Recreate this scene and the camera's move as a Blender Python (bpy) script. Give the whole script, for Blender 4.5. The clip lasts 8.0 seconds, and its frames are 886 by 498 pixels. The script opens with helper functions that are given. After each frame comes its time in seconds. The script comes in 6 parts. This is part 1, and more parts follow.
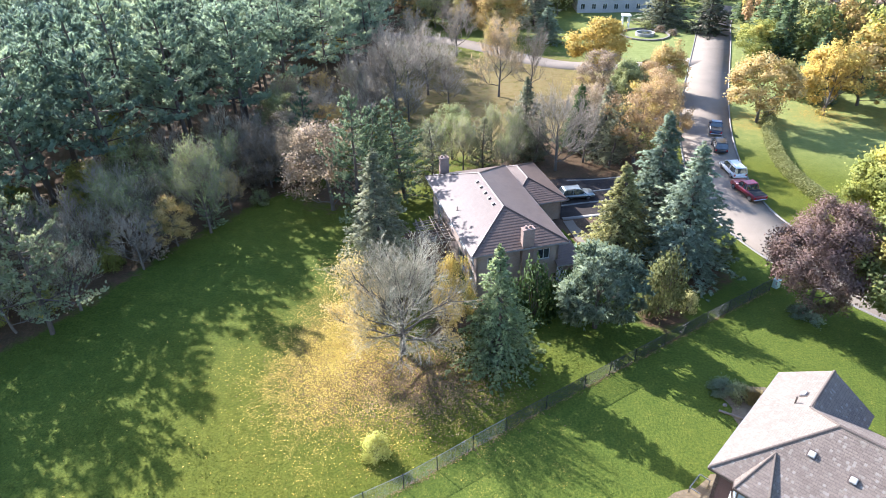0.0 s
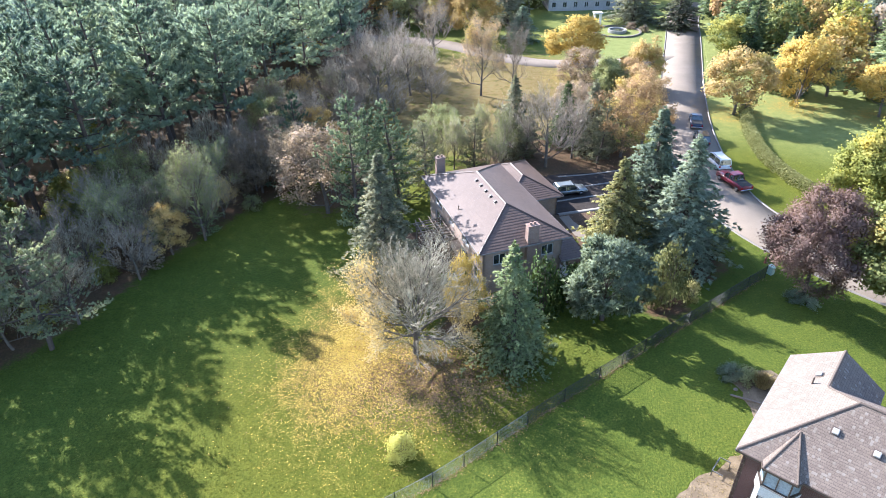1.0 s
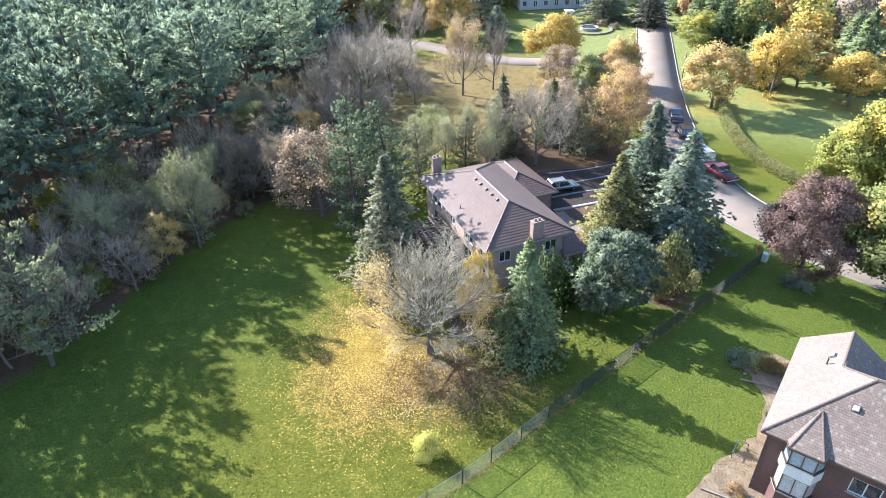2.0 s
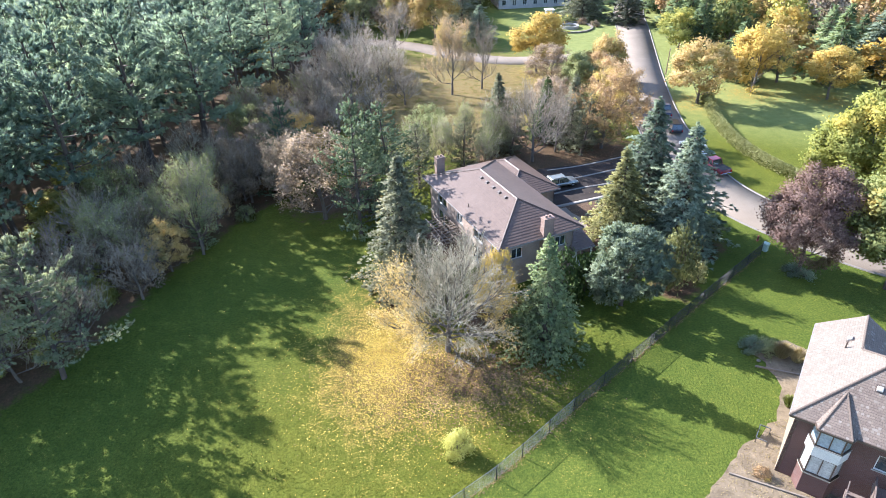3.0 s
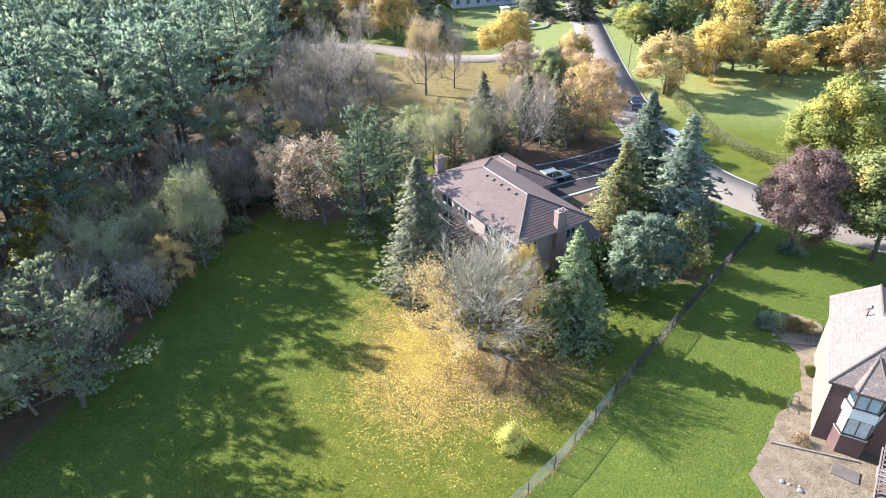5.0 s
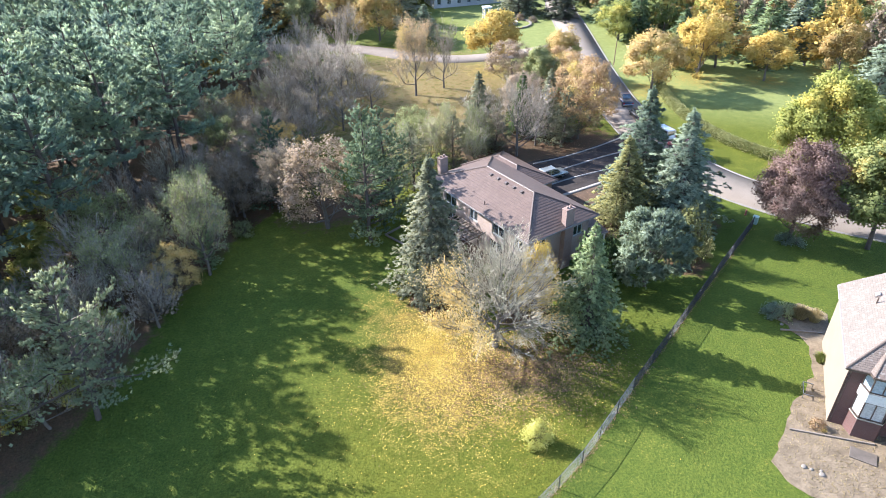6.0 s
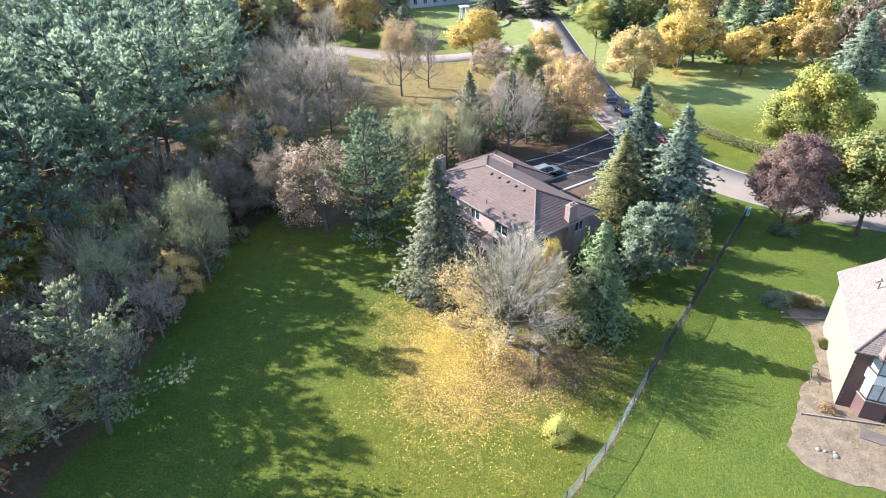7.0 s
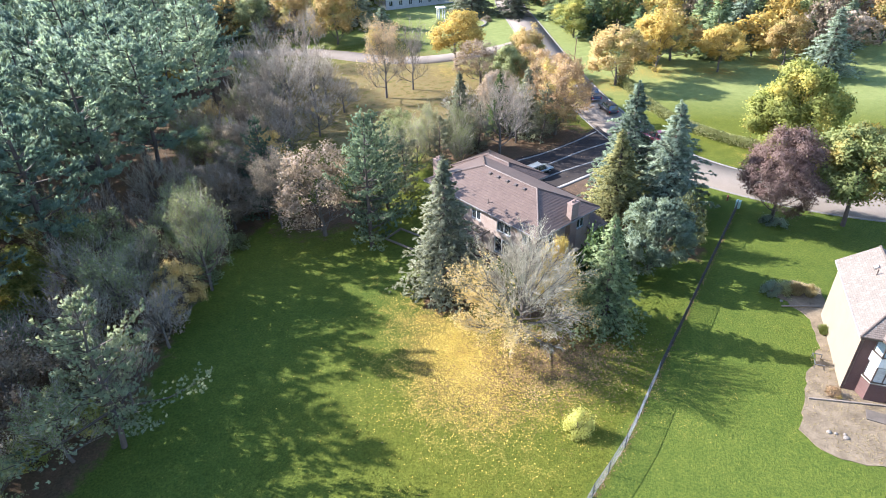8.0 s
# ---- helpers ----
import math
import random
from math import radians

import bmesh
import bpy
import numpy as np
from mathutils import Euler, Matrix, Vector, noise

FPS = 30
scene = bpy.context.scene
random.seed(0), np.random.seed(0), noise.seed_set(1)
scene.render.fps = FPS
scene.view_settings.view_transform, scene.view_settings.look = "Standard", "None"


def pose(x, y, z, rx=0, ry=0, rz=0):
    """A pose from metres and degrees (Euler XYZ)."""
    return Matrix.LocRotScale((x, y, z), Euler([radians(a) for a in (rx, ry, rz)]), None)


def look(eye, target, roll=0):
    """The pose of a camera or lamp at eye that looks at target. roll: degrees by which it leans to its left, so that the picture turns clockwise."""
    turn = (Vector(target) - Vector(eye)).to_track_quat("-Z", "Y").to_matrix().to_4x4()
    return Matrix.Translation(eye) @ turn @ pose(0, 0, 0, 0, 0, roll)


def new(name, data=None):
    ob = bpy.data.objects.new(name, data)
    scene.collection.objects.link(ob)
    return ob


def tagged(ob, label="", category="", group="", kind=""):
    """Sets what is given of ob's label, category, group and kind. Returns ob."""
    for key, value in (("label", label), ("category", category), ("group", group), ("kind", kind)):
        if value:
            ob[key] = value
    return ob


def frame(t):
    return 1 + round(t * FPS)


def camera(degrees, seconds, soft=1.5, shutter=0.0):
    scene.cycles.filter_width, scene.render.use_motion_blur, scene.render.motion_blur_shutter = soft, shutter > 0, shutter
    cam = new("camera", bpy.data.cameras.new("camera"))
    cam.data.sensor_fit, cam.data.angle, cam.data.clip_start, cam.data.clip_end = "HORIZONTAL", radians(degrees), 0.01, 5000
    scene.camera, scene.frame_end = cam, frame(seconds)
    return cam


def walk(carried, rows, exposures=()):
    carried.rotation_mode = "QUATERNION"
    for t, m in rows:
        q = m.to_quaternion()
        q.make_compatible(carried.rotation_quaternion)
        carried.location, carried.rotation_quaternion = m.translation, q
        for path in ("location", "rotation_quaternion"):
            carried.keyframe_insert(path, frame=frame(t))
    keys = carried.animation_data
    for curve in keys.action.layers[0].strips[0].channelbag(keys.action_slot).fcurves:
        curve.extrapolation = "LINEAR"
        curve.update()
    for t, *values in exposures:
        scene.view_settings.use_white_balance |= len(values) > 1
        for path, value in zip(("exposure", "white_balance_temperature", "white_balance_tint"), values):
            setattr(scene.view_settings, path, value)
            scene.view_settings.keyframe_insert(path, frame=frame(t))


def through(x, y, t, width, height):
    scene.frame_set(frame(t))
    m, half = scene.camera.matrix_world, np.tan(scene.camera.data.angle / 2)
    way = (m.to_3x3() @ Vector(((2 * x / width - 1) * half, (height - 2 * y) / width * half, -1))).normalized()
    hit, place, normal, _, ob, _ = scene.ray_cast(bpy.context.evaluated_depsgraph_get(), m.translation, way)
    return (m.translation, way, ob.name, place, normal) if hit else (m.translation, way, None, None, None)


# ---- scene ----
cam = camera(70.0, 8.0, soft=0.6)
PATH = [
    (0, (0.577, 0.455, 40.573), (-0.175, 8.275, 35.597), -1.09),
    (0.5, (-1.407, 0.134, 40.655), (-1.902, 7.976, 35.679), -1.15),
    (1, (-3.470, -0.123, 40.738), (-3.739, 7.725, 35.756), -1.21),
    (1.5, (-5.585, -0.311, 40.822), (-5.593, 7.538, 35.836), -1.26),
    (3, (-12.004, -0.448, 41.088), (-11.366, 7.371, 36.090), -1.37),
    (3.5, (-14.113, -0.351, 41.182), (-13.278, 7.444, 36.177), -1.40),
    (4, (-16.187, -0.183, 41.279), (-15.134, 7.583, 36.273), -1.42),
    (4.5, (-18.221, 0.051, 41.378), (-16.938, 7.778, 36.365), -1.43),
    (6, (-24.083, 1.117, 41.700), (-22.225, 8.715, 36.670), -1.44),
    (6.5, (-25.979, 1.574, 41.816), (-23.926, 9.117, 36.775), -1.43),
    (7, (-27.864, 2.070, 41.936), (-25.589, 9.543, 36.889), -1.42),
    (7.5, (-29.755, 2.597, 42.060), (-27.258, 9.998, 37.013), -1.40),
    (8, (-31.677, 3.144, 42.189), (-28.982, 10.474, 37.141), -1.37),
]
walk(cam, [(t, look(eye, target, roll)) for t, eye, target, roll in PATH], [(0, 1.94, 5270, 18), (8, 1.94, 5270, 18)])


# ---------------------------------------------------------------- world, sun
SUN_AZ, SUN_EL = radians(139.5), radians(30.0)      # direction towards the sun, from +x
sun_dir = Vector((math.cos(SUN_AZ) * math.cos(SUN_EL), math.sin(SUN_AZ) * math.cos(SUN_EL), math.sin(SUN_EL)))
world = bpy.data.worlds.new("sky")
scene.world = world
world.use_nodes = True
wn = world.node_tree.nodes
sky = wn.new("ShaderNodeTexSky")
sky.sky_type, sky.sun_disc = "NISHITA", False
sky.sun_elevation, sky.sun_rotation = SUN_EL, radians(90) - SUN_AZ
sky.air_density, sky.dust_density = 1.3, 0.8
world.node_tree.links.new(sky.outputs[0], wn["Background"].inputs[0])
wn["Background"].inputs[1].default_value = 0.105
sun = new("sun", bpy.data.lights.new("sun", "SUN"))
sun.data.energy, sun.data.angle, sun.data.color = 5.0, radians(0.55), (1.0, 0.9, 0.73)
sun.matrix_world = look((0, 0, 150), Vector((0, 0, 150)) - sun_dir)


# ---------------------------------------------------------------- material kit
def material(name, rough=0.8, metal=0.0, spec=0.5):
    m = bpy.data.materials.new(name)
    m.use_nodes = True
    nt = m.node_tree
    b = nt.nodes["Principled BSDF"]
    b.inputs["Roughness"].default_value, b.inputs["Metallic"].default_value = rough, metal
    b.inputs["Specular IOR Level"].default_value = spec
    return m, nt, b


def node(nt, kind, **values):
    n = nt.nodes.new(kind)
    for key, v in values.items():
        n.inputs[key.replace("_", " ")].default_value = v
    return n


def ramp(nt, source, stops):
    r = nt.nodes.new("ShaderNodeValToRGB")
    while len(r.color_ramp.elements) < len(stops):
        r.color_ramp.elements.new(0.5)
    for e, (p, c) in zip(r.color_ramp.elements, stops):
        e.position, e.color = p, (*c, 1)
    nt.links.new(source, r.inputs[0])
    return r.outputs[0]


def mix(nt, fac, a, b, mode="MIX"):
    n = nt.nodes.new("ShaderNodeMix")
    n.data_type, n.blend_type = "RGBA", mode
    for socket, v in ((n.inputs[0], fac), (n.inputs[6], a), (n.inputs[7], b)):
        if isinstance(v, bpy.types.NodeSocket):
            nt.links.new(v, socket)
        elif isinstance(v, (int, float)):
            socket.default_value = v
        else:
            socket.default_value = (*v, 1)
    return n.outputs[2]


def calc(nt, op, a, b=0.0, c=0.0):
    n = nt.nodes.new("ShaderNodeMath")
    n.operation = op
    for socket, v in zip(n.inputs, (a, b, c)):
        if isinstance(v, bpy.types.NodeSocket):
            nt.links.new(v, socket)
        else:
            socket.default_value = v
    return n.outputs[0]


def noise_of(nt, scale, detail=4.0, rough=0.6, space="Object"):
    co = nt.nodes.new("ShaderNodeTexCoord")
    n = node(nt, "ShaderNodeTexNoise", Scale=scale, Detail=detail, Roughness=rough)
    nt.links.new(co.outputs[space], n.inputs["Vector"])
    return n.outputs[0]


def bump(nt, b, height, strength, distance):
    n = node(nt, "ShaderNodeBump", Strength=strength, Distance=distance)
    nt.links.new(height, n.inputs["Height"])
    nt.links.new(n.outputs[0], b.inputs["Normal"])


def shade(c, k):
    return tuple(min(1.0, v * k) for v in c)


def plain(name, colour, rough=0.7, metal=0.0, scale=3.0, vary=0.25, grain=30.0, relief=0.01, spec=0.5):
    """A surface with stains at one scale and grain at another."""
    m, nt, b = material(name, rough, metal, spec)
    big = noise_of(nt, scale)
    fine = noise_of(nt, grain, 3)
    c = ramp(nt, big, [(0.3, shade(colour, 1 - vary)), (0.7, shade(colour, 1 + vary))])
    c = mix(nt, 0.35, c, ramp(nt, fine, [(0.35, shade(colour, 0.65)), (0.65, shade(colour, 1.3))]))
    nt.links.new(c, b.inputs["Base Color"])
    if relief:
        bump(nt, b, fine, 0.5, relief)
    return m


def foliage(name, dark, mid, light, through=0.35, rough=0.7, odd=None, grain=0.3):
    """Leaves or needles: every leaf its own tint, drifts of tint through the crown, each tree a little different."""
    m, nt, b = material(name, rough, 0, 0.15)
    geo = nt.nodes.new("ShaderNodeNewGeometry")
    info = nt.nodes.new("ShaderNodeObjectInfo")
    drift = noise_of(nt, 0.45, 3)
    v = calc(nt, "ADD", calc(nt, "MULTIPLY", geo.outputs["Random Per Island"], grain), calc(nt, "MULTIPLY", drift, 0.75 + 0.7 * (0.55 - grain)))
    v = calc(nt, "ADD", v, calc(nt, "MULTIPLY_ADD", info.outputs["Random"], 0.24 + 0.5 * (0.55 - grain), -0.26 - 0.1 * (0.55 - grain)))
    stops = [(0.15, dark), (0.5, mid), (0.85, light)]
    c = ramp(nt, v, stops)
    if odd:
        patch = ramp(nt, noise_of(nt, 0.22, 2), [(0.52, (0, 0, 0)), (0.62, (1, 1, 1))])
        c = mix(nt, patch, c, odd)
    nt.links.new(c, b.inputs["Base Color"])
    tr = nt.nodes.new("ShaderNodeBsdfTranslucent")
    nt.links.new(mix(nt, 1.0, c, (1.0, 0.97, 0.76), "MULTIPLY"), tr.inputs["Color"])
    ms = nt.nodes.new("ShaderNodeMixShader")
    ms.inputs[0].default_value = through
    nt.links.new(b.outputs[0], ms.inputs[1])
    nt.links.new(tr.outputs[0], ms.inputs[2])
    nt.links.new(ms.outputs[0], nt.nodes["Material Output"].inputs["Surface"])
    return m


LEAF = {
    "yellow": foliage("yellow_leaves", (0.4, 0.28, 0.075), (0.6, 0.445, 0.125), (0.72, 0.58, 0.2), 0.47),
    "palegold": foliage("pale_golden_leaves", (0.42, 0.28, 0.1), (0.64, 0.47, 0.17), (0.78, 0.63, 0.32), 0.45),
    "gold": foliage("golden_leaves", (0.29, 0.205, 0.08), (0.475, 0.345, 0.135), (0.62, 0.48, 0.23), 0.46, odd=(0.42, 0.37, 0.12)),
    "orange": foliage("orange_leaves", (0.28, 0.18, 0.1), (0.5, 0.35, 0.19), (0.64, 0.48, 0.29), 0.45, odd=(0.58, 0.45, 0.14)),
    "pink": foliage("dry_pinkish_leaves", (0.2, 0.15, 0.105), (0.37, 0.285, 0.205), (0.52, 0.42, 0.315), 0.42),
    "brown": foliage("dry_brown_leaves", (0.15, 0.118, 0.085), (0.3, 0.243, 0.175), (0.44, 0.365, 0.275), 0.4),
    "purple": foliage("purple_leaves", (0.08, 0.047, 0.041), (0.155, 0.1, 0.085), (0.265, 0.185, 0.152), 0.34, 0.7),
    "lime": foliage("yellow_green_leaves", (0.17, 0.2, 0.05), (0.31, 0.325, 0.085), (0.46, 0.455, 0.15), 0.48, odd=(0.54, 0.46, 0.11), grain=0.25),
    "green": foliage("green_leaves", (0.075, 0.1, 0.035), (0.165, 0.195, 0.065), (0.28, 0.3, 0.11), 0.42, odd=(0.36, 0.29, 0.08)),
    "olive": foliage("olive_leaves", (0.15, 0.17, 0.08), (0.32, 0.345, 0.16), (0.5, 0.5, 0.25), 0.46),
    "dark": foliage("dark_evergreen_leaves", (0.02, 0.035, 0.012), (0.05, 0.08, 0.025), (0.1, 0.14, 0.04), 0.25),
    "pine": foliage("pine_needles", (0.115, 0.165, 0.138), (0.265, 0.35, 0.265), (0.44, 0.505, 0.33), 0.6, 0.7, grain=0.2),
    "bluepine": foliage("blue_pine_needles", (0.115, 0.17, 0.158), (0.26, 0.35, 0.31), (0.43, 0.5, 0.39), 0.6, 0.7, grain=0.2),
    "spruce": foliage("spruce_needles", (0.075, 0.085, 0.055), (0.225, 0.235, 0.15), (0.44, 0.43, 0.295), 0.42, 0.7),
    "bluespruce": foliage("blue_spruce_needles", (0.09, 0.125, 0.09), (0.28, 0.335, 0.235), (0.54, 0.59, 0.44), 0.45, 0.7),
    "greenspruce": foliage("green_spruce_needles", (0.06, 0.09, 0.045), (0.2, 0.26, 0.125), (0.42, 0.47, 0.24), 0.45, 0.7),
    "palepine": foliage("pale_pine_needles", (0.075, 0.115, 0.06), (0.25, 0.325, 0.165), (0.5, 0.56, 0.31), 0.48, 0.7, grain=0.25),
    "edgepine": foliage("grey_green_pine_needles", (0.065, 0.09, 0.06), (0.2, 0.245, 0.15), (0.43, 0.46, 0.29), 0.48, 0.7, grain=0.25),
    "yew": foliage("olive_yew_sprays", (0.05, 0.06, 0.02), (0.125, 0.135, 0.05), (0.23, 0.235, 0.095), 0.38),
    "deeppine": foliage("deep_green_pine_needles", (0.065, 0.098, 0.065), (0.17, 0.23, 0.145), (0.34, 0.39, 0.23), 0.5, 0.7, grain=0.2),
    "cedar": foliage("cedar_sprays", (0.13, 0.13, 0.05), (0.37, 0.355, 0.145), (0.6, 0.56, 0.26), 0.45, 0.7),
    "chartreuse": foliage("bright_yellow_green_leaves", (0.3, 0.31, 0.06), (0.5, 0.49, 0.12), (0.65, 0.62, 0.2), 0.36, grain=0.3),
    "hedge": foliage("clipped_hedge_leaves", (0.17, 0.18, 0.06), (0.3, 0.3, 0.12), (0.42, 0.41, 0.2), 0.35),
    "straw": foliage("straw_grass_blades", (0.2, 0.15, 0.06), (0.42, 0.33, 0.14), (0.6, 0.5, 0.25), 0.35),
}
BARK = plain("grey_bark", (0.12, 0.1, 0.08), 0.9, 0, 1.5, 0.3, 14, 0.03)
BARK_DARK = plain("dark_bark", (0.085, 0.065, 0.05), 0.9, 0, 1.5, 0.3, 14, 0.03)
TWIG = foliage("pale_twigs", (0.13, 0.115, 0.075), (0.33, 0.29, 0.2), (0.6, 0.54, 0.4), 0.04, 0.8, grain=0.45)
TWIG_BROWN = foliage("brown_twigs", (0.16, 0.132, 0.1), (0.33, 0.28, 0.215), (0.52, 0.45, 0.355), 0.04, 0.8)


# ---------------------------------------------------------------- mesh kit
def fast_mesh(name, verts, faces, smooth=False, outward=None):
    """A mesh from an array of points and an array of faces of one size. outward: for leaves, the way in which each one's clump faces."""
    verts, faces = np.asarray(verts, dtype=np.float32).reshape(-1, 3), np.array(faces, dtype=np.int32)
    if outward is not None:
        a, b, c = (verts[faces[:, i]] for i in range(3))
        own = np.cross(b - a, c - a)
        own /= np.maximum(np.linalg.norm(own, axis=1, keepdims=True), 1e-9)
        back = np.sum(own * outward, 1) < 0
        faces[back] = faces[back, ::-1]
        own[back] *= -1
        blend = own * 0.25 + outward
        blend /= np.maximum(np.linalg.norm(blend, axis=1, keepdims=True), 1e-9)
    me = bpy.data.meshes.new(name)
    n, k = faces.shape
    me.vertices.add(len(verts))
    me.vertices.foreach_set("co", verts.ravel())
    me.loops.add(n * k)
    me.loops.foreach_set("vertex_index", faces.ravel())
    me.polygons.add(n)
    me.polygons.foreach_set("loop_start", np.arange(0, n * k, k, dtype=np.int32))
    me.polygons.foreach_set("loop_total", np.full(n, k, dtype=np.int32))
    me.update(calc_edges=True)
    if smooth:
        me.polygons.foreach_set("use_smooth", np.ones(n, dtype=bool))
    if outward is not None:
        at_verts = np.zeros((len(verts), 3), dtype=np.float32)
        at_verts[faces.ravel()] = np.repeat(blend, k, 0)
        me.attributes.new("custom_normal", "FLOAT_VECTOR", "POINT").data.foreach_set("vector", at_verts.ravel())
    return me


def child(name, me, mat, parent, label=""):
    ob = new(name, me)
    if mat and not me.materials:
        me.materials.append(mat)
    ob.parent = parent
    if label:
        ob["label"] = label
    return ob


def part(name, bm, mat, parent, label="", smooth=False):
    """Links a bmesh as one mesh object under a thing or under a part."""
    me = bpy.data.meshes.new(name)
    bmesh.ops.recalc_face_normals(bm, faces=bm.faces)
    bm.to_mesh(me)
    bm.free()
    if smooth:
        me.polygons.foreach_set("use_smooth", np.ones(len(me.polygons), dtype=bool))
    return child(name, me, mat, parent, label)


def thing(name, m, label, category, group="", kind=""):
    ob = new(name)
    ob.empty_display_size = 0.3
    ob.matrix_basis = m
    return tagged(ob, label, category, group, kind)


def box(bm, x0, x1, y0, y1, z0, z1, bevel=0.0):
    vs = [bm.verts.new((x, y, z)) for z in (z0, z1) for x, y in ((x0, y0), (x1, y0), (x1, y1), (x0, y1))]
    fs = [bm.faces.new([vs[i] for i in f]) for f in ((3, 2, 1, 0), (4, 5, 6, 7), (0, 1, 5, 4), (1, 2, 6, 5), (2, 3, 7, 6), (3, 0, 4, 7))]
    if bevel:
        edges = list({e for f in fs for e in f.edges})
        bmesh.ops.bevel(bm, geom=edges, offset=bevel, segments=1, affect="EDGES")
    return vs


def prism(bm, outline, z0, z1):
    """An upright prism over a plan outline (counter-clockwise)."""
    lo = [bm.verts.new((x, y, z0)) for x, y in outline]
    hi = [bm.verts.new((x, y, z1)) for x, y in outline]
    n = len(outline)
    bm.faces.new(hi)
    bm.faces.new(lo[::-1])
    for i in range(n):
        bm.faces.new((lo[i], lo[(i + 1) % n], hi[(i + 1) % n], hi[i]))


def slab(bm, corners, thick):
    """A flat plate under the given corners."""
    a = [Vector(c) for c in corners]
    nrm = (a[1] - a[0]).cross(a[2] - a[0]).normalized()
    if nrm.z < 0:
        nrm = -nrm
    hi = [bm.verts.new(c) for c in a]
    lo = [bm.verts.new(c - nrm * thick) for c in a]
    bm.faces.new(hi)
    bm.faces.new(lo[::-1])
    for i in range(len(a)):
        j = (i + 1) % len(a)
        bm.faces.new((lo[i], lo[j], hi[j], hi[i]))


def bar(bm, a, b, w, h=None):
    """A square bar from a to b."""
    a, b = Vector(a), Vector(b)
    h = h or w
    d = (b - a).normalized()
    s = d.cross(Vector((0, 0, 1)))
    s = s.normalized() if s.length > 1e-4 else Vector((1, 0, 0))
    u = s.cross(d)
    ring = [(s * i * w + u * j * h) * 0.5 for i, j in ((-1, -1), (1, -1), (1, 1), (-1, 1))]
    lo, hi = [bm.verts.new(a + r) for r in ring], [bm.verts.new(b + r) for r in ring]
    bm.faces.new(lo[::-1])
    bm.faces.new(hi)
    for i in range(4):
        bm.faces.new((lo[i], lo[(i + 1) % 4], hi[(i + 1) % 4], hi[i]))


def tube(bm, a, b, r0, r1, n=8):
    a, b = Vector(a), Vector(b)
    q = (b - a).to_track_quat("Z", "Y").to_matrix()
    ring = [q @ Vector((math.cos(t), math.sin(t), 0)) for t in (2 * math.pi * i / n for i in range(n))]
    lo, hi = [bm.verts.new(a + r * r0) for r in ring], [bm.verts.new(b + r * r1) for r in ring]
    bm.faces.new(lo[::-1])
    bm.faces.new(hi)
    for i in range(n):
        bm.faces.new((lo[i], lo[(i + 1) % n], hi[(i + 1) % n], hi[i]))


def gz(x):
    """Height of the ground: level on the road side, falling gently towards the wood."""
    d = np.maximum(0, 8.8 - np.asarray(x, dtype=float))
    return -0.042 * d / (1 + d / 186)


# ---------------------------------------------------------------- plants, generic
rng = np.random.default_rng(7)


def unit(v):
    return v / np.maximum(np.linalg.norm(v, axis=-1, keepdims=True), 1e-9)


def limbs(p0, p1, r0, r1, sides=3):
    """Tapered limbs between arrays of points."""
    p0, p1 = np.asarray(p0, float), np.asarray(p1, float)
    n = len(p0)
    d = unit(p1 - p0)
    s = unit(np.cross(d, np.where(np.abs(d[:, 2:]) > 0.9, [[1.0, 0, 0]], [[0, 0, 1.0]])))
    u = np.cross(s, d)
    v = np.empty((n, 2 * sides, 3))
    for i in range(sides):
        a = 2 * math.pi * i / sides
        ring = s * math.cos(a) + u * math.sin(a)
        v[:, i] = p0 + ring * np.reshape(r0, (-1, 1))
        v[:, sides + i] = p1 + ring * np.reshape(r1, (-1, 1))
    f = np.array([[i, (i + 1) % sides, sides + (i + 1) % sides, sides + i] for i in range(sides)])
    return v.reshape(-1, 3), (f[None] + (np.arange(n) * 2 * sides)[:, None, None]).reshape(-1, 4)


def join(*pieces):
    vs, fs, k = [], [], 0
    for v, f in pieces:
        vs.append(v)
        fs.append(f + k)
        k += len(v)
    return np.concatenate(vs), np.concatenate(fs)


def leaves(centres, size, flat=0.3):
    """One folded, pointed leaf spray at each centre, turned at random."""
    n = len(centres)
    a = unit(rng.normal(size=(n, 3)) * [1, 1, 1 - flat])
    b = unit(np.cross(a, rng.normal(size=(n, 3))))
    nrm = np.cross(a, b)
    s = size * rng.uniform(0.6, 1.35, (n, 1))
    v = np.stack([centres - a * s * 0.6, centres + b * s * 0.42 + nrm * s * 0.16, centres + a * s * 0.6, centres - b * s * 0.42 + nrm * s * 0.16], 1)
    return v.reshape(-1, 3), np.arange(4 * n).reshape(-1, 4)


def needles(centres, ways, count, length, width, spread=0.8):
    """A tuft of narrow pointed sprays at each centre, fanned about its way."""
    n = len(centres) * count
    c = np.repeat(centres, count, 0)
    w = unit(np.repeat(ways, count, 0) + rng.normal(size=(n, 3)) * spread * 0.6)
    s = unit(np.cross(w, rng.normal(size=(n, 3))))
    k = rng.uniform(0.65, 1.3, (n, 1))
    v = np.stack([c + s * width * k, c + w * length * k, c - s * width * k], 1)
    return v.reshape(-1, 3), np.arange(3 * n).reshape(-1, 3)


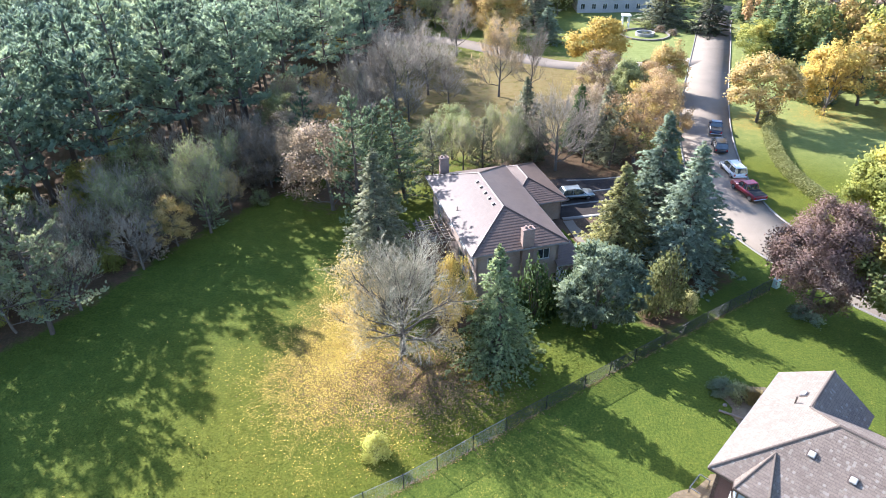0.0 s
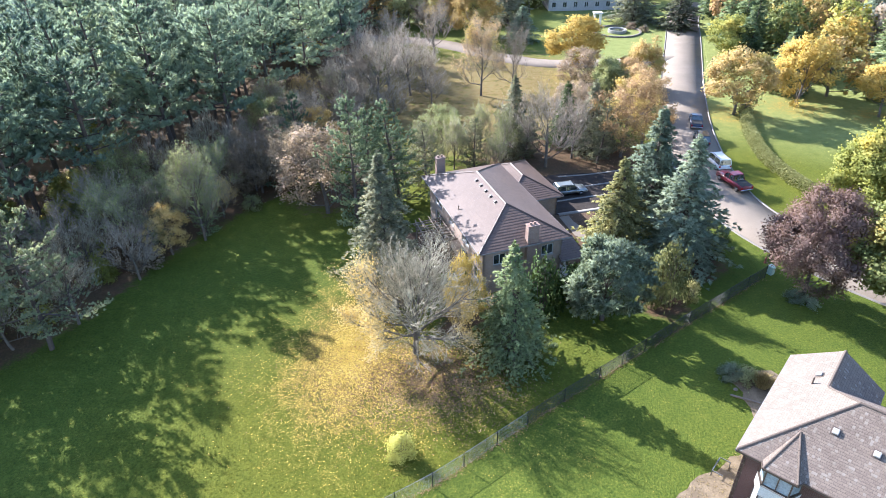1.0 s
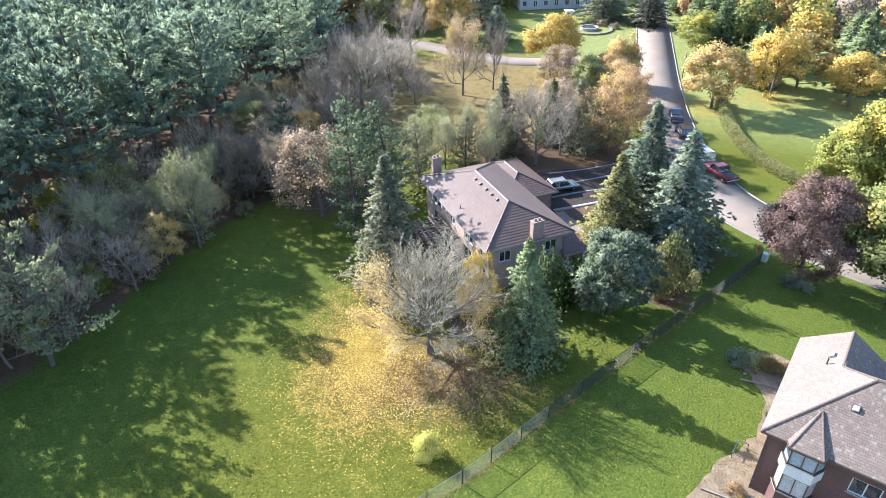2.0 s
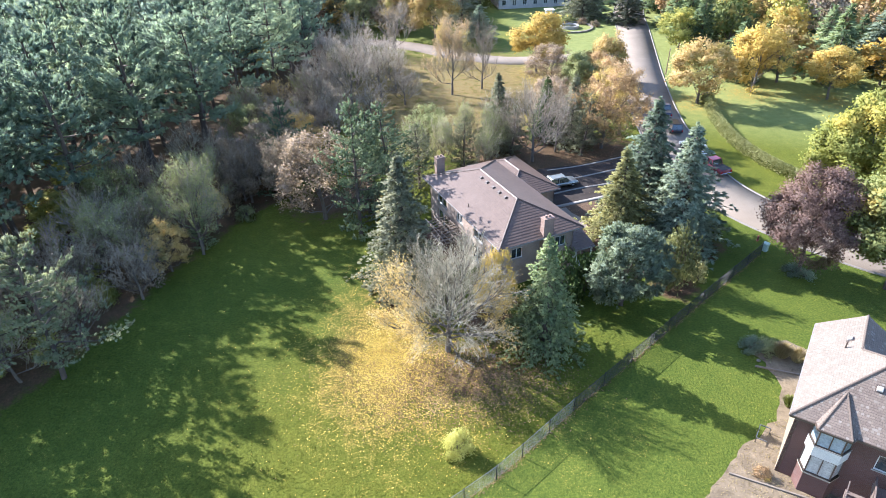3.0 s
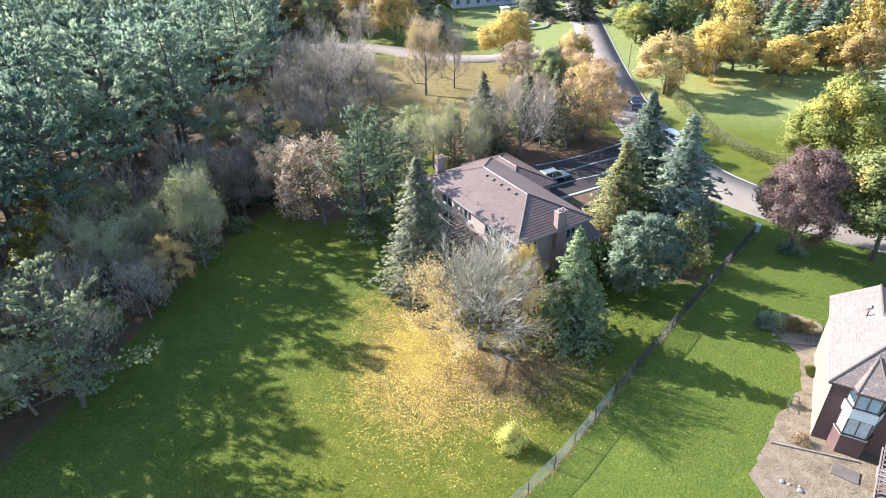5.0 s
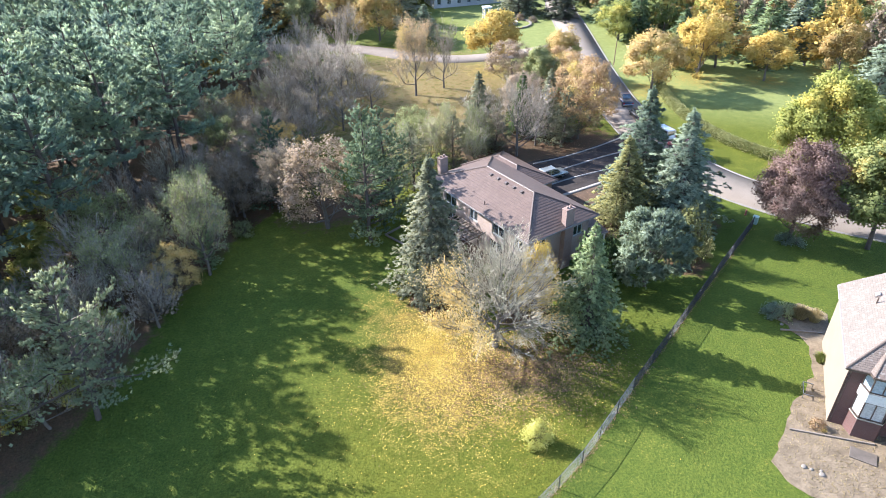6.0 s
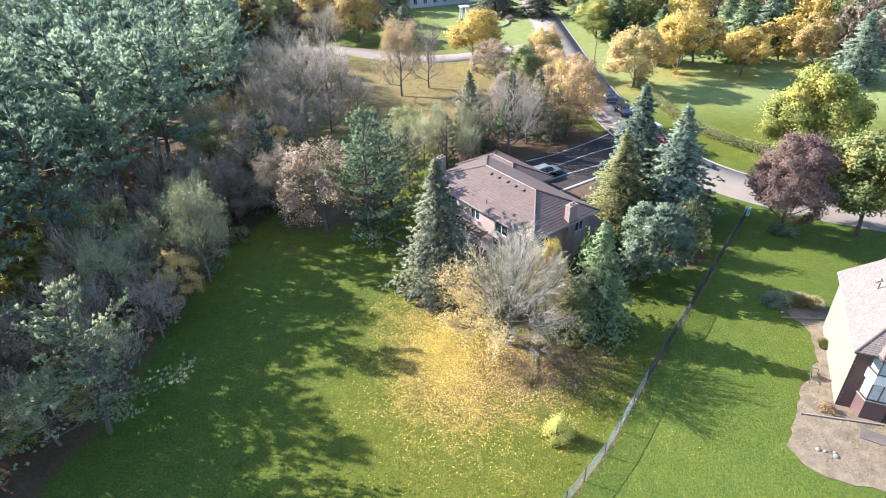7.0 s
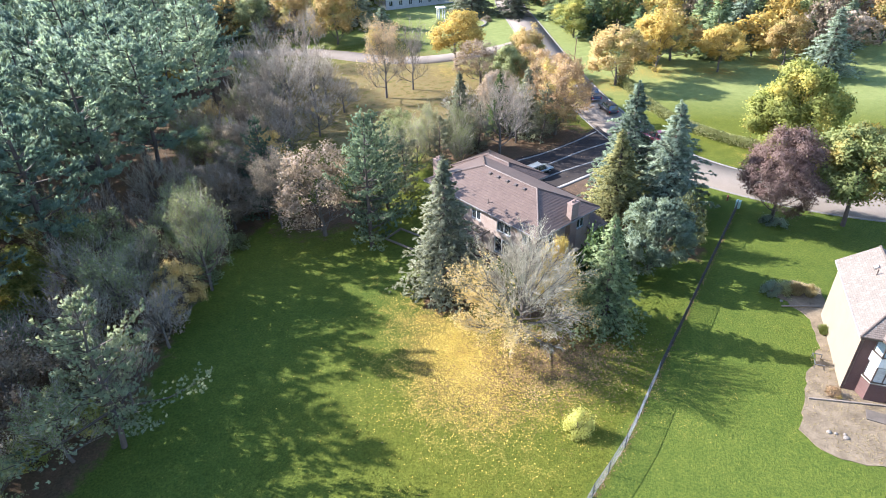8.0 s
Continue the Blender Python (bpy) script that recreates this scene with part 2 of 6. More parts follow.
def trunk_line(h, r, lean=0.3, steps=7, wob=0.12):
    z = np.linspace(-0.4, h, steps + 1)
    off = np.cumsum(rng.normal(size=(steps + 1, 2)) * wob, 0) + np.outer(z / h, rng.normal(size=2) * lean)
    off -= off[0]
    p = np.c_[off, z]
    rr = r * (1 - 0.9 * np.clip(z / h, 0, 1)) + 0.02
    return p, rr


def tree_mesh(trunk_piece, crown_piece, twig_piece=None, outward=None):
    made = [fast_mesh("trunk", *trunk_piece, smooth=True), fast_mesh("crown", *crown_piece, outward=outward)]
    return made + ([fast_mesh("branchwork", *twig_piece)] if twig_piece else [])


def pine_meshes(h=17.0, spread=4.2, bare=0.3, whorls=17, tufts=20, count=6, size=0.62, ragged=0.35, thin=0.15):
    """A white pine: straight trunk, whorls of rising limbs, flat plumes of needles with gaps between."""
    p, r = trunk_line(h, 0.26)
    pieces = [limbs(p[:-1], p[1:], r[:-1], r[1:], 7)]
    b0, b1, br, tc, tw, tn = [], [], [], [], [], []
    for k in range(whorls):
        f = bare + (1 - bare) * (k + rng.uniform(-0.3, 0.3)) / (whorls - 0.5)
        z = min(f, 0.985) * h
        q = (f - bare) / (1 - bare)
        reach = spread * (1 - q) ** 0.62 * (0.55 + 0.45 * min(1, (q + 0.12) * 3.2))
        base = np.array([np.interp(z, p[:, 2], p[:, 0]), np.interp(z, p[:, 2], p[:, 1]), z])
        n = int(rng.integers(4, 7))
        a0 = rng.uniform(0, 6.28)
        for i in range(n):
            if rng.random() < 0.1:
                continue
            a = a0 + 6.28 * i / n + rng.normal() * 0.25
            ln = max(0.7, reach * (1 + rng.normal() * ragged))
            up = 0.12 + 0.55 * q + rng.normal() * 0.08
            out = np.array([math.cos(a), math.sin(a), 0])
            mid = base + out * ln * 0.55 + [0, 0, ln * up * 0.3]
            tip = base + out * ln + [0, 0, ln * (up * 0.8 + 0.12)]
            b0 += [base, mid]
            b1 += [mid, tip]
            br += [(0.03 + 0.012 * ln, 0.02 + 0.006 * ln), (0.02 + 0.006 * ln, 0.008)]
            t = rng.uniform(0.3, 1.02, max(4, int(tufts * ln / spread * 1.3)))[:, None]
            along = np.where(t < 0.55, base + (mid - base) * t / 0.55, mid + (tip - mid) * (t - 0.55) / 0.45)
            side = np.array([-out[1], out[0], 0])
            wide = 0.26 * ln * np.sin(np.clip(t, 0, 1) * 2.6)
            c = along + side * rng.normal(size=t.shape) * wide * 0.6 + np.array([0, 0, 1]) * (rng.normal(size=t.shape) * 0.14 + 0.08)
            tc.append(c)
            tw.append(np.repeat(unit(out[None] * 0.7 + [[0, 0, 0.75]]), len(c), 0))
            plume = base + (tip - base) * 0.62 - [0, 0, 0.25 * ln]
            tn.append(unit(unit(c - plume) + out * 0.45 + rng.normal(size=c.shape) * 0.18))
    br = np.array(br)
    pieces.append(limbs(b0, b1, br[:, 0], br[:, 1], 3))
    top = p[-1] + rng.normal(size=(14, 3)) * [0.3, 0.3, 0.5]
    tc.append(top)
    tw.append(np.repeat([[0, 0, 1.0]], 14, 0))
    tn.append(unit(top - p[-1] + [0, 0, 0.3]))
    return tree_mesh(join(*pieces), needles(np.concatenate(tc), np.concatenate(tw), count, size, size * thin, 0.6), None, np.repeat(np.concatenate(tn), count, 0))


def spruce_meshes(h=16.0, spread=4.0, layers=30, per=9, sprays=11, count=4, size=0.55, droop=0.28, low=0.05, thin=0.19):
    """A spruce: a dense narrow cone of drooping boughs with hanging sprays and a ragged edge."""
    p, r = trunk_line(h, 0.24, 0.15, 7, 0.05)
    pieces = [limbs(p[:-1], p[1:], r[:-1], r[1:], 7)]
    b0, b1, tc, tw, tn = [], [], [], [], []
    for k in range(layers):
        f = low + (1 - low) * (k + rng.uniform(0, 0.8)) / layers
        z = f * h
        reach = spread * (1 - f) ** 0.85 * min(1.0, 0.72 + f * 2.5)
        n = max(4, int(per * (0.55 + 0.6 * (1 - f))))
        a0 = rng.uniform(0, 6.28)
        base = np.array([np.interp(z, p[:, 2], p[:, 0]), np.interp(z, p[:, 2], p[:, 1]), z])
        for i in range(n):
            a = a0 + 6.28 * i / n + rng.normal() * 0.2
            ln = max(0.25, reach * (1 + rng.normal() * 0.25))
            out = np.array([math.cos(a), math.sin(a), 0])
            tip = base + out * ln - [0, 0, ln * (droop - 0.5 * max(0, f - 0.75))]
            b0.append(base)
            b1.append(tip)
            t = rng.uniform(0.25, 1.03, max(3, int(sprays * (0.35 + ln / spread))))[:, None]
            side = np.array([-out[1], out[0], 0])
            c = base + (tip - base) * t + side * rng.normal(size=t.shape) * 0.2 * ln * (1.15 - t) + [0, 0, 0.08] + np.array([0, 0, 1]) * rng.normal(size=t.shape) * 0.07
            c = c + np.array([0, 0, 0.1]) * np.sin(t * 3.1) * ln * 0.5
            tc.append(c)
            tw.append(unit(np.repeat((out + [0, 0, -0.25])[None], len(c), 0) + side[None] * rng.normal(size=t.shape) * 0.5))
            tn.append(unit(unit(c - base - out * ln * 0.55 + [0, 0, 0.35 * ln]) + out * 0.6 + rng.normal(size=c.shape) * 0.2))
    b0, b1 = np.array(b0), np.array(b1)
    pieces.append(limbs(b0, b1, np.full(len(b0), 0.035), np.full(len(b0), 0.008), 3))
    tc.append(p[-1] + np.c_[rng.normal(size=(10, 2)) * 0.08, rng.uniform(-0.7, 0.3, 10)])
    tw.append(np.repeat([[0, 0, 1.0]], 10, 0))
    tn.append(unit(rng.normal(size=(10, 3)) + [0, 0, 0.5]))
    return tree_mesh(join(*pieces), needles(np.concatenate(tc), np.concatenate(tw), count, size, size * thin, 0.8), None, np.repeat(np.concatenate(tn), count, 0))


def branch_tree(h, spread, levels=4, split=(7, 5, 4), clear=0.22, up=0.8, r=0.22, droop=0.0, curl=0.25, fan=0.75):
    """Limb segments of a broad-leaved tree: arrays of ends and radii, and the tips."""
    p, rr = trunk_line(h * 0.55, r, 0.4, 5, 0.12)
    p0, p1, q0, q1 = list(p[:-1]), list(p[1:]), list(rr[:-1] + 0.05), list(rr[1:] + 0.05)
    front = []
    n = split[0] + 4
    for i in range(n):
        f = clear + (0.56 - clear) * (i + rng.uniform(0, 0.9)) / n
        z = f * h
        base = np.array([np.interp(z, p[:, 2], p[:, 0]), np.interp(z, p[:, 2], p[:, 1]), z])
        a = 2.4 * i + rng.normal() * 0.3
        q = i / (n - 1)
        d = unit(np.array([math.cos(a), math.sin(a), up * (0.45 + 1.5 * q)]))
        reach = math.hypot(spread * (1 - 0.45 * q), (h - z) * (0.35 + 0.65 * q))
        front.append((base, d, reach * 0.5, r * (0.42 - 0.15 * q)))
    tips, tdirs = [], []
    for lv in range(levels):
        nxt = []
        for base, d, ln, rad in front:
            a = base
            steps = 3 if lv < 2 else 2
            dd = d
            pts = [a]
            for s in range(steps):
                dd = unit(dd + rng.normal(size=3) * curl * 0.5 + np.array([0, 0, 0.1 - droop * lv * 0.22]))
                b = a + dd * ln / steps
                k0, k1 = rad * (1 - 0.5 * s / steps), rad * (1 - 0.5 * (s + 1) / steps)
                p0.append(a)
                p1.append(b)
                q0.append(k0)
                q1.append(k1)
                a = b
                pts.append(a)
            if lv == levels - 1:
                tips.append(a)
                tdirs.append(dd)
                continue
            m = split[min(lv + 1, len(split) - 1)]
            for j in range(m):
                t = 0.25 + 0.75 * (j + 0.9) / m
                x = t * steps
                i0 = min(int(x), steps - 1)
                s0 = pts[i0] + (pts[i0 + 1] - pts[i0]) * min(1, x - i0)
                w = unit(dd + unit(rng.normal(size=3)) * (fan if j < m - 1 else 0.3) + np.array([0, 0, 0.12]))
                nxt.append((s0, w, ln * rng.uniform(0.5, 0.74), max(0.006, rad * 0.45)))
        front = nxt
    p0, p1, tips = np.array(p0), np.array(p1), np.array(tips)
    drift = tips.mean(0) / tips[:, 2].mean()
    for pts in (p0, p1, tips):                      # the crown stands over its foot
        pts[:, :2] -= drift[:2] * np.maximum(0, pts[:, 2:])
    return p0, p1, np.array(q0), np.array(q1), tips, np.array(tdirs)


def dome_tree(centre, wide, tall, clear, height, limbs_count=30, r=0.27):
    """Limb segments of a tree whose branches fan out from a short stem to a round dome on every side."""
    p, rr = trunk_line(height, r, 0.2, 6, 0.08)
    p0, p1, q0, q1 = list(p[:-1]), list(p[1:]), list(rr[:-1] + 0.04), list(rr[1:] + 0.04)
    tips = []

    def shoot(base, way, ln, rad, level, bend):
        steps = (5, 4, 3, 2)[level]
        a, d, pts = base, way, [base]
        for s in range(steps):
            d = unit(d + rng.normal(size=3) * bend + np.array([0, 0, 0.05]))
            b = a + d * ln / steps
            p0.append(a)
            p1.append(b)
            q0.append(rad * (1 - 0.62 * s / steps))
            q1.append(rad * (1 - 0.62 * (s + 1) / steps))
            a = b
            pts.append((a))
        if level == 3:
            tips.append(a)
            return
        count = (11, 7, 5)[level]
        for j in range(count):
            t = 0.22 + 0.78 * (j + rng.uniform(0.2, 0.9)) / count
            x = min(t * steps, steps - 1e-3)
            i0 = int(x)
            at = pts[i0] + (pts[i0 + 1] - pts[i0]) * (x - i0)
            side = unit(np.cross(d, rng.normal(size=3)))
            w = unit(d + side * rng.uniform(0.45, 0.85))
            shoot(at, w, ln * (0.62, 0.5, 0.5)[level] * (1.1 - 0.55 * t) * rng.uniform(0.7, 1.2), max(0.006, rad * (0.4, 0.42, 0.5)[level]), level + 1, 0.1)
        tips.append(a)

    for i in range(limbs_count):
        q = (i + 0.5) / limbs_count
        a = 2.4 * i + rng.normal() * 0.2
        lift = radians(4 + 80 * q ** 1.15)
        way = np.array([math.cos(a) * math.cos(lift), math.sin(a) * math.cos(lift), math.sin(lift)])
        z = clear + (height - clear) * q
        base = np.array([np.interp(z, p[:, 2], p[:, 0]), np.interp(z, p[:, 2], p[:, 1]), z])
        rel = (base - [0, 0, centre]) / [wide, wide, tall]
        w = way / [wide, wide, tall]
        A, B, C = w @ w, rel @ w, rel @ rel - 1
        reach = (-B + math.sqrt(max(0.01, B * B - A * C))) / A
        shoot(base, way, reach * rng.uniform(0.82, 0.98), r * rng.uniform(0.3, 0.42) * (1 - 0.3 * q), 0, 0.07)
    return np.array(p0), np.array(p1), np.array(q0), np.array(q1), np.array(tips), None


def bare_meshes(h, spread, levels=4, split=(7, 5, 4), leaf=0, leaf_size=0.16, low_leaves=False, twig=0.011, limbs_of=None, **more):
    """A tree in late autumn: all its twigs, with only some leaves left on it."""
    p0, p1, r0, r1, tips, td = limbs_of or branch_tree(h, spread, levels, split, **more)
    thick = r0 > 0.03
    body = limbs(p0[thick], p1[thick], r0[thick], r1[thick], 5)
    fine = limbs(p0[~thick], p1[~thick], np.maximum(r0[~thick], twig), np.maximum(r1[~thick], twig * 0.6), 3)
    pool = tips
    if low_leaves:
        pool = tips[(tips[:, 2] < 7.5) & (tips[:, 2] > 1.6) & ((tips[:, 0] < -2.2) | (tips[:, 0] > 4.2))]
        pool = np.concatenate([pool, tips[tips[:, 0] < -3.6]])
    pick = pool[rng.integers(0, len(pool), leaf)] + rng.normal(size=(leaf, 3)) * 0.28
    return tree_mesh(body, leaves(pick, leaf_size), fine)


def leafy_meshes(h, spread, leaf=12500, leaf_size=0.33, low=0.03, levels=3, split=(7, 4, 3), puff=0.72, shape=1.0, n=110, rough=0.62, lobes=11, needle=0):
    """A broad-leaved tree in leaf: limbs, and an uneven crown of leaf clumps with gaps."""
    p0, p1, r0, r1, tips, td = branch_tree(h * 0.92, spread * 0.8, levels, split, clear=low)
    body = limbs(p0, p1, np.maximum(r0, 0.012), np.maximum(r1, 0.008), 5)
    mid_z, half = h * (low + 1) / 2, h * (1 - low) / 2
    turn = rng.uniform(0, 6.28)
    k = np.arange(lobes) + 0.5
    dz = np.clip(1 - 1.55 * k / lobes + rng.normal(size=lobes) * 0.08, -0.6, 0.98)
    a = 2.4 * k + turn + rng.normal(size=lobes) * 0.3
    flat = np.sqrt(1 - dz ** 2)
    way = np.c_[np.cos(a) * flat, np.sin(a) * flat, dz]
    slim = 1 - 0.2 * np.maximum(0, dz[:, None]) * shape
    size = spread * rng.uniform(0.3, 0.5, (lobes, 1)) * slim ** 0.5
    core = way * ([[spread, spread, half]] - size * [[1, 1, 0.8]]) * [[1, 1, 1]] * rng.uniform(0.86, 1.06, (lobes, 1)) * np.c_[slim, slim, np.ones_like(slim)] + [[0, 0, mid_z]]
    of = rng.integers(0, lobes, n)
    d = unit(unit(rng.normal(size=(n, 3))) + way[of] * 0.55)
    shell = core[of] + d * size[of] * rng.uniform(rough, 1.0, (n, 1)) ** 0.6 * [[1, 1, 0.82]]
    clumps = np.concatenate([shell, tips[rng.integers(0, len(tips), n // 5)]])
    hearts = np.concatenate([core[of], np.repeat([[0, 0, mid_z]], n // 5, 0)])
    which = rng.integers(0, len(clumps), leaf)
    c = clumps[which] + rng.normal(size=(leaf, 3)) * puff * 0.72 * (spread / 6) ** 0.6 * [1, 1, 0.75]
    facing = unit(unit(c - hearts[which] + [0, 0, 0.1]) + 0.5 * unit(c - clumps[which]) + rng.normal(size=c.shape) * 0.2)
    if needle:
        return tree_mesh(body, needles(c, unit(facing + [0, 0, 0.4]), needle, leaf_size, leaf_size * 0.2, 0.8), None, np.repeat(facing, needle, 0))
    return tree_mesh(body, leaves(c, leaf_size), None, facing)


def bush_meshes(h, spread, leaf=1500, leaf_size=0.16, stems=14):
    """A shrub: many stems from the ground, leafy all round."""
    a, q = rng.uniform(0, 6.28, stems), rng.uniform(0.2, 0.9, stems)
    foot = np.c_[np.cos(a) * 0.15 * spread, np.sin(a) * 0.15 * spread, np.full(stems, -0.1)]
    head = np.c_[np.cos(a) * q * spread * 0.8, np.sin(a) * q * spread * 0.8, h * (1 - 0.5 * q ** 2) * 0.9]
    body = limbs(foot, head, np.full(stems, 0.035), np.full(stems, 0.01), 4)
    d = unit(rng.normal(size=(45, 3)))
    d[:, 2] = np.abs(d[:, 2])
    cl = d * rng.uniform(0.6, 0.95, (45, 1)) * [[spread, spread, h]]
    c = cl[rng.integers(0, 45, leaf)] + rng.normal(size=(leaf, 3)) * 0.16 * min(spread, h)
    c[:, 2] = np.abs(c[:, 2]) + 0.05
    return tree_mesh(body, leaves(c, leaf_size), None, unit(unit(c - [0, 0, 0.3 * h]) + rng.normal(size=c.shape) * 0.3))


def make_tree(name, meshes, leaf_mat, bark_mat, x, y, scale, turn, label, category, group, widen=1.0, twig_mat=None):
    t = thing(name, pose(x, y, float(gz(x)), 0, 0, turn) @ Matrix.Diagonal((scale * widen, scale * widen, scale, 1)), label, category, group)
    trunk = child("trunk", meshes[0], None, t)
    crown = child("crown", meshes[1], None, t)
    pairs = [(trunk, bark_mat), (crown, leaf_mat)]
    if len(meshes) > 2:
        pairs.append((child("branchwork", meshes[2], None, t), twig_mat or TWIG_BROWN))
    for ob, mat in pairs:
        if not ob.data.materials:
            ob.data.materials.append(mat)
        if ob.data.materials[0] != mat:
            ob.material_slots[0].link = "OBJECT"
            ob.material_slots[0].material = mat
    return t


# ---------------------------------------------------------------- ground
ROAD = [(66, 203), (57.5, 182), (52, 163), (46, 143), (41.5, 128), (37.6, 114), (34.7, 102), (32.8, 91), (32.0, 82), (32.4, 75), (34.6, 68), (38.5, 61.5), (43.5, 55.5), (50, 50.5), (60, 46.5), (75, 44), (110, 42)]
CROSS = [(-75, 186), (-45, 180), (-26, 169.5), (-13, 164), (-3, 156), (5, 147), (14, 141), (26, 140), (38, 142), (47, 146)]
WOOD_EDGE = [(25, -64), (38, -53.5), (44, -49.5), (48, -47), (55, -43.5), (64, -40.5), (71, -36.5), (77, -33), (84, -27), (100, -25), (120, -24), (150, -27), (190, -24), (250, -45)]
PINE_EDGE = [(40, -72), (50, -63), (60, -58), (70, -54), (80, -50), (90, -44), (100, -39), (112, -34), (125, -30), (150, -29), (190, -27), (250, -47)]
FRONT_TREE = (-7.9, 46.3)


def spline(points, step=1.0):
    """A smooth line through the points, evenly stepped."""
    p = np.array(points, float)
    q = np.concatenate([[2 * p[0] - p[1]], p, [2 * p[-1] - p[-2]]])
    out = []
    for i in range(1, len(q) - 2):
        n = max(2, int(np.linalg.norm(q[i + 1] - q[i]) / step))
        t = np.linspace(0, 1, n, endpoint=False)[:, None]
        a, b, c, d = q[i - 1], q[i], q[i + 1], q[i + 2]
        out.append(0.5 * (2 * b + (c - a) * t + (2 * a - 5 * b + 4 * c - d) * t ** 2 + (3 * b - a - 3 * c + d) * t ** 3))
    return np.concatenate(out + [p[-1:]])


def normals(line):
    t = np.gradient(line, axis=0)
    t = t / np.linalg.norm(t, axis=1, keepdims=True)
    return np.c_[t[:, 1], -t[:, 0]]


def strip(name, line, profile, mat):
    """A ribbon along a line: profile rows of (offset to the right, height over the ground)."""
    nrm = normals(line)
    n, k = len(line), len(profile)
    v = np.empty((n, k, 3))
    for j, (o, h) in enumerate(profile):
        v[:, j, :2] = line + nrm * o
        v[:, j, 2] = gz(v[:, j, 0]) + h
    i = np.arange(n - 1)[:, None] * k
    f = np.stack([i + np.arange(k - 1), i + np.arange(1, k), i + k + np.arange(1, k), i + k + np.arange(k - 1)], -1).reshape(-1, 4)
    me = fast_mesh(name, v.reshape(-1, 3), f)
    me.materials.append(mat)
    return new(name, me)


def ground_material():
    m, nt, b = material("lawn", 0.9, 0, 0.08)
    at = nt.nodes.new("ShaderNodeAttribute")
    at.attribute_name = "cover"
    sep = nt.nodes.new("ShaderNodeSeparateColor")
    nt.links.new(at.outputs["Color"], sep.inputs[0])
    broad, mid, fine, speck = noise_of(nt, 0.06, 4), noise_of(nt, 0.7, 5, 0.7), noise_of(nt, 5.0, 4, 0.75), noise_of(nt, 9.0, 2, 0.6)
    # Two lawn tones; the warm one also carries sunlight on the open grass.
    cool = ramp(nt, broad, [(0.32, (0.04371, 0.07812, 0.01302)), (0.68, (0.08184, 0.1135, 0.01953))])
    warm = ramp(nt, broad, [(0.32, (0.08556, 0.09486, 0.0093)), (0.68, (0.1395, 0.1283, 0.01395))])
    grass = mix(nt, at.outputs["Alpha"], cool, warm)
    grass = mix(nt, 0.5, grass, mix(nt, at.outputs["Alpha"], ramp(nt, mid, [(0.3, (0.04371, 0.07812, 0.01116)), (0.72, (0.1283, 0.1488, 0.02232))]), ramp(nt, mid, [(0.3, (0.0558, 0.07254, 0.00744)), (0.72, (0.1767, 0.1618, 0.01767))])))
    grass = mix(nt, 0.42, grass, ramp(nt, fine, [(0.34, (0.01488, 0.03348, 0.00558)), (0.66, (0.1721, 0.1906, 0.02604))]))
    grass = mix(nt, calc(nt, "MULTIPLY", at.outputs["Alpha"], ramp(nt, speck, [(0.66, (0, 0, 0)), (0.73, (0.4185, 0.4185, 0.4185))])), grass, (0.279, 0.2232, 0.0279))
    # Far mown lawn mixed towards a paler green, haze put into the colour.
    pale = nt.nodes.new("ShaderNodeAttribute")
    pale.attribute_name = "mown_haze"
    grass = mix(nt, calc(nt, "MULTIPLY", pale.outputs["Fac"], 0.75), grass, ramp(nt, mid, [(0.3, (0.18, 0.205, 0.062)), (0.7, (0.275, 0.29, 0.102))]))
    dry = ramp(nt, fine, [(0.3, (0.085, 0.055, 0.025)), (0.7, (0.24, 0.165, 0.07))])
    dry = mix(nt, 0.55, dry, ramp(nt, mid, [(0.38, (0.2, 0.105, 0.05)), (0.5, (0.22, 0.16, 0.07)), (0.62, (0.16, 0.16, 0.055))]))
    litter = ramp(nt, fine, [(0.3, (0.0504, 0.0319, 0.021)), (0.55, (0.118, 0.0714, 0.042)), (0.75, (0.227, 0.143, 0.0756))])
    litter = mix(nt, 0.4, litter, ramp(nt, mid, [(0.35, (0.042, 0.0504, 0.021)), (0.65, (0.126, 0.0756, 0.042))]))
    gold = ramp(nt, speck, [(0.36, (0.045, 0.045, 0.014)), (0.47, (0.15, 0.1, 0.032)), (0.6, (0.42, 0.31, 0.07))])
    gold = mix(nt, 0.4, gold, ramp(nt, mid, [(0.34, (0.06, 0.06, 0.018)), (0.52, (0.16, 0.12, 0.032)), (0.7, (0.4, 0.3, 0.045))]))
    # Densest leaf cover turns brighter yellow: sunlight put into the leaf colour.
    gold = mix(nt, ramp(nt, sep.outputs[1], [(0.66, (0, 0, 0)), (1.0, (0.4, 0.4, 0.4))]), gold, (0.6, 0.47, 0.08))

    def mask(channel, grainy, soft=0.16, gain=1.3):
        v = calc(nt, "ADD", sep.outputs[channel], calc(nt, "MULTIPLY_ADD", grainy, gain, -0.5 * gain))
        return ramp(nt, v, [(0.5 - soft, (0, 0, 0)), (0.5 + soft, (1, 1, 1))])

    c = mix(nt, mask(2, mid), grass, dry)
    patchy = calc(nt, "MULTIPLY_ADD", speck, 0.75, calc(nt, "MULTIPLY_ADD", fine, 0.55, calc(nt, "MULTIPLY_ADD", mid, 0.7, -0.5)))
    c = mix(nt, mask(1, patchy, 0.15, 1.9), c, gold)
    c = mix(nt, mask(0, mid), c, litter)
    nt.links.new(c, b.inputs["Base Color"])
    bump(nt, b, fine, 1.0, 0.14)
    return m


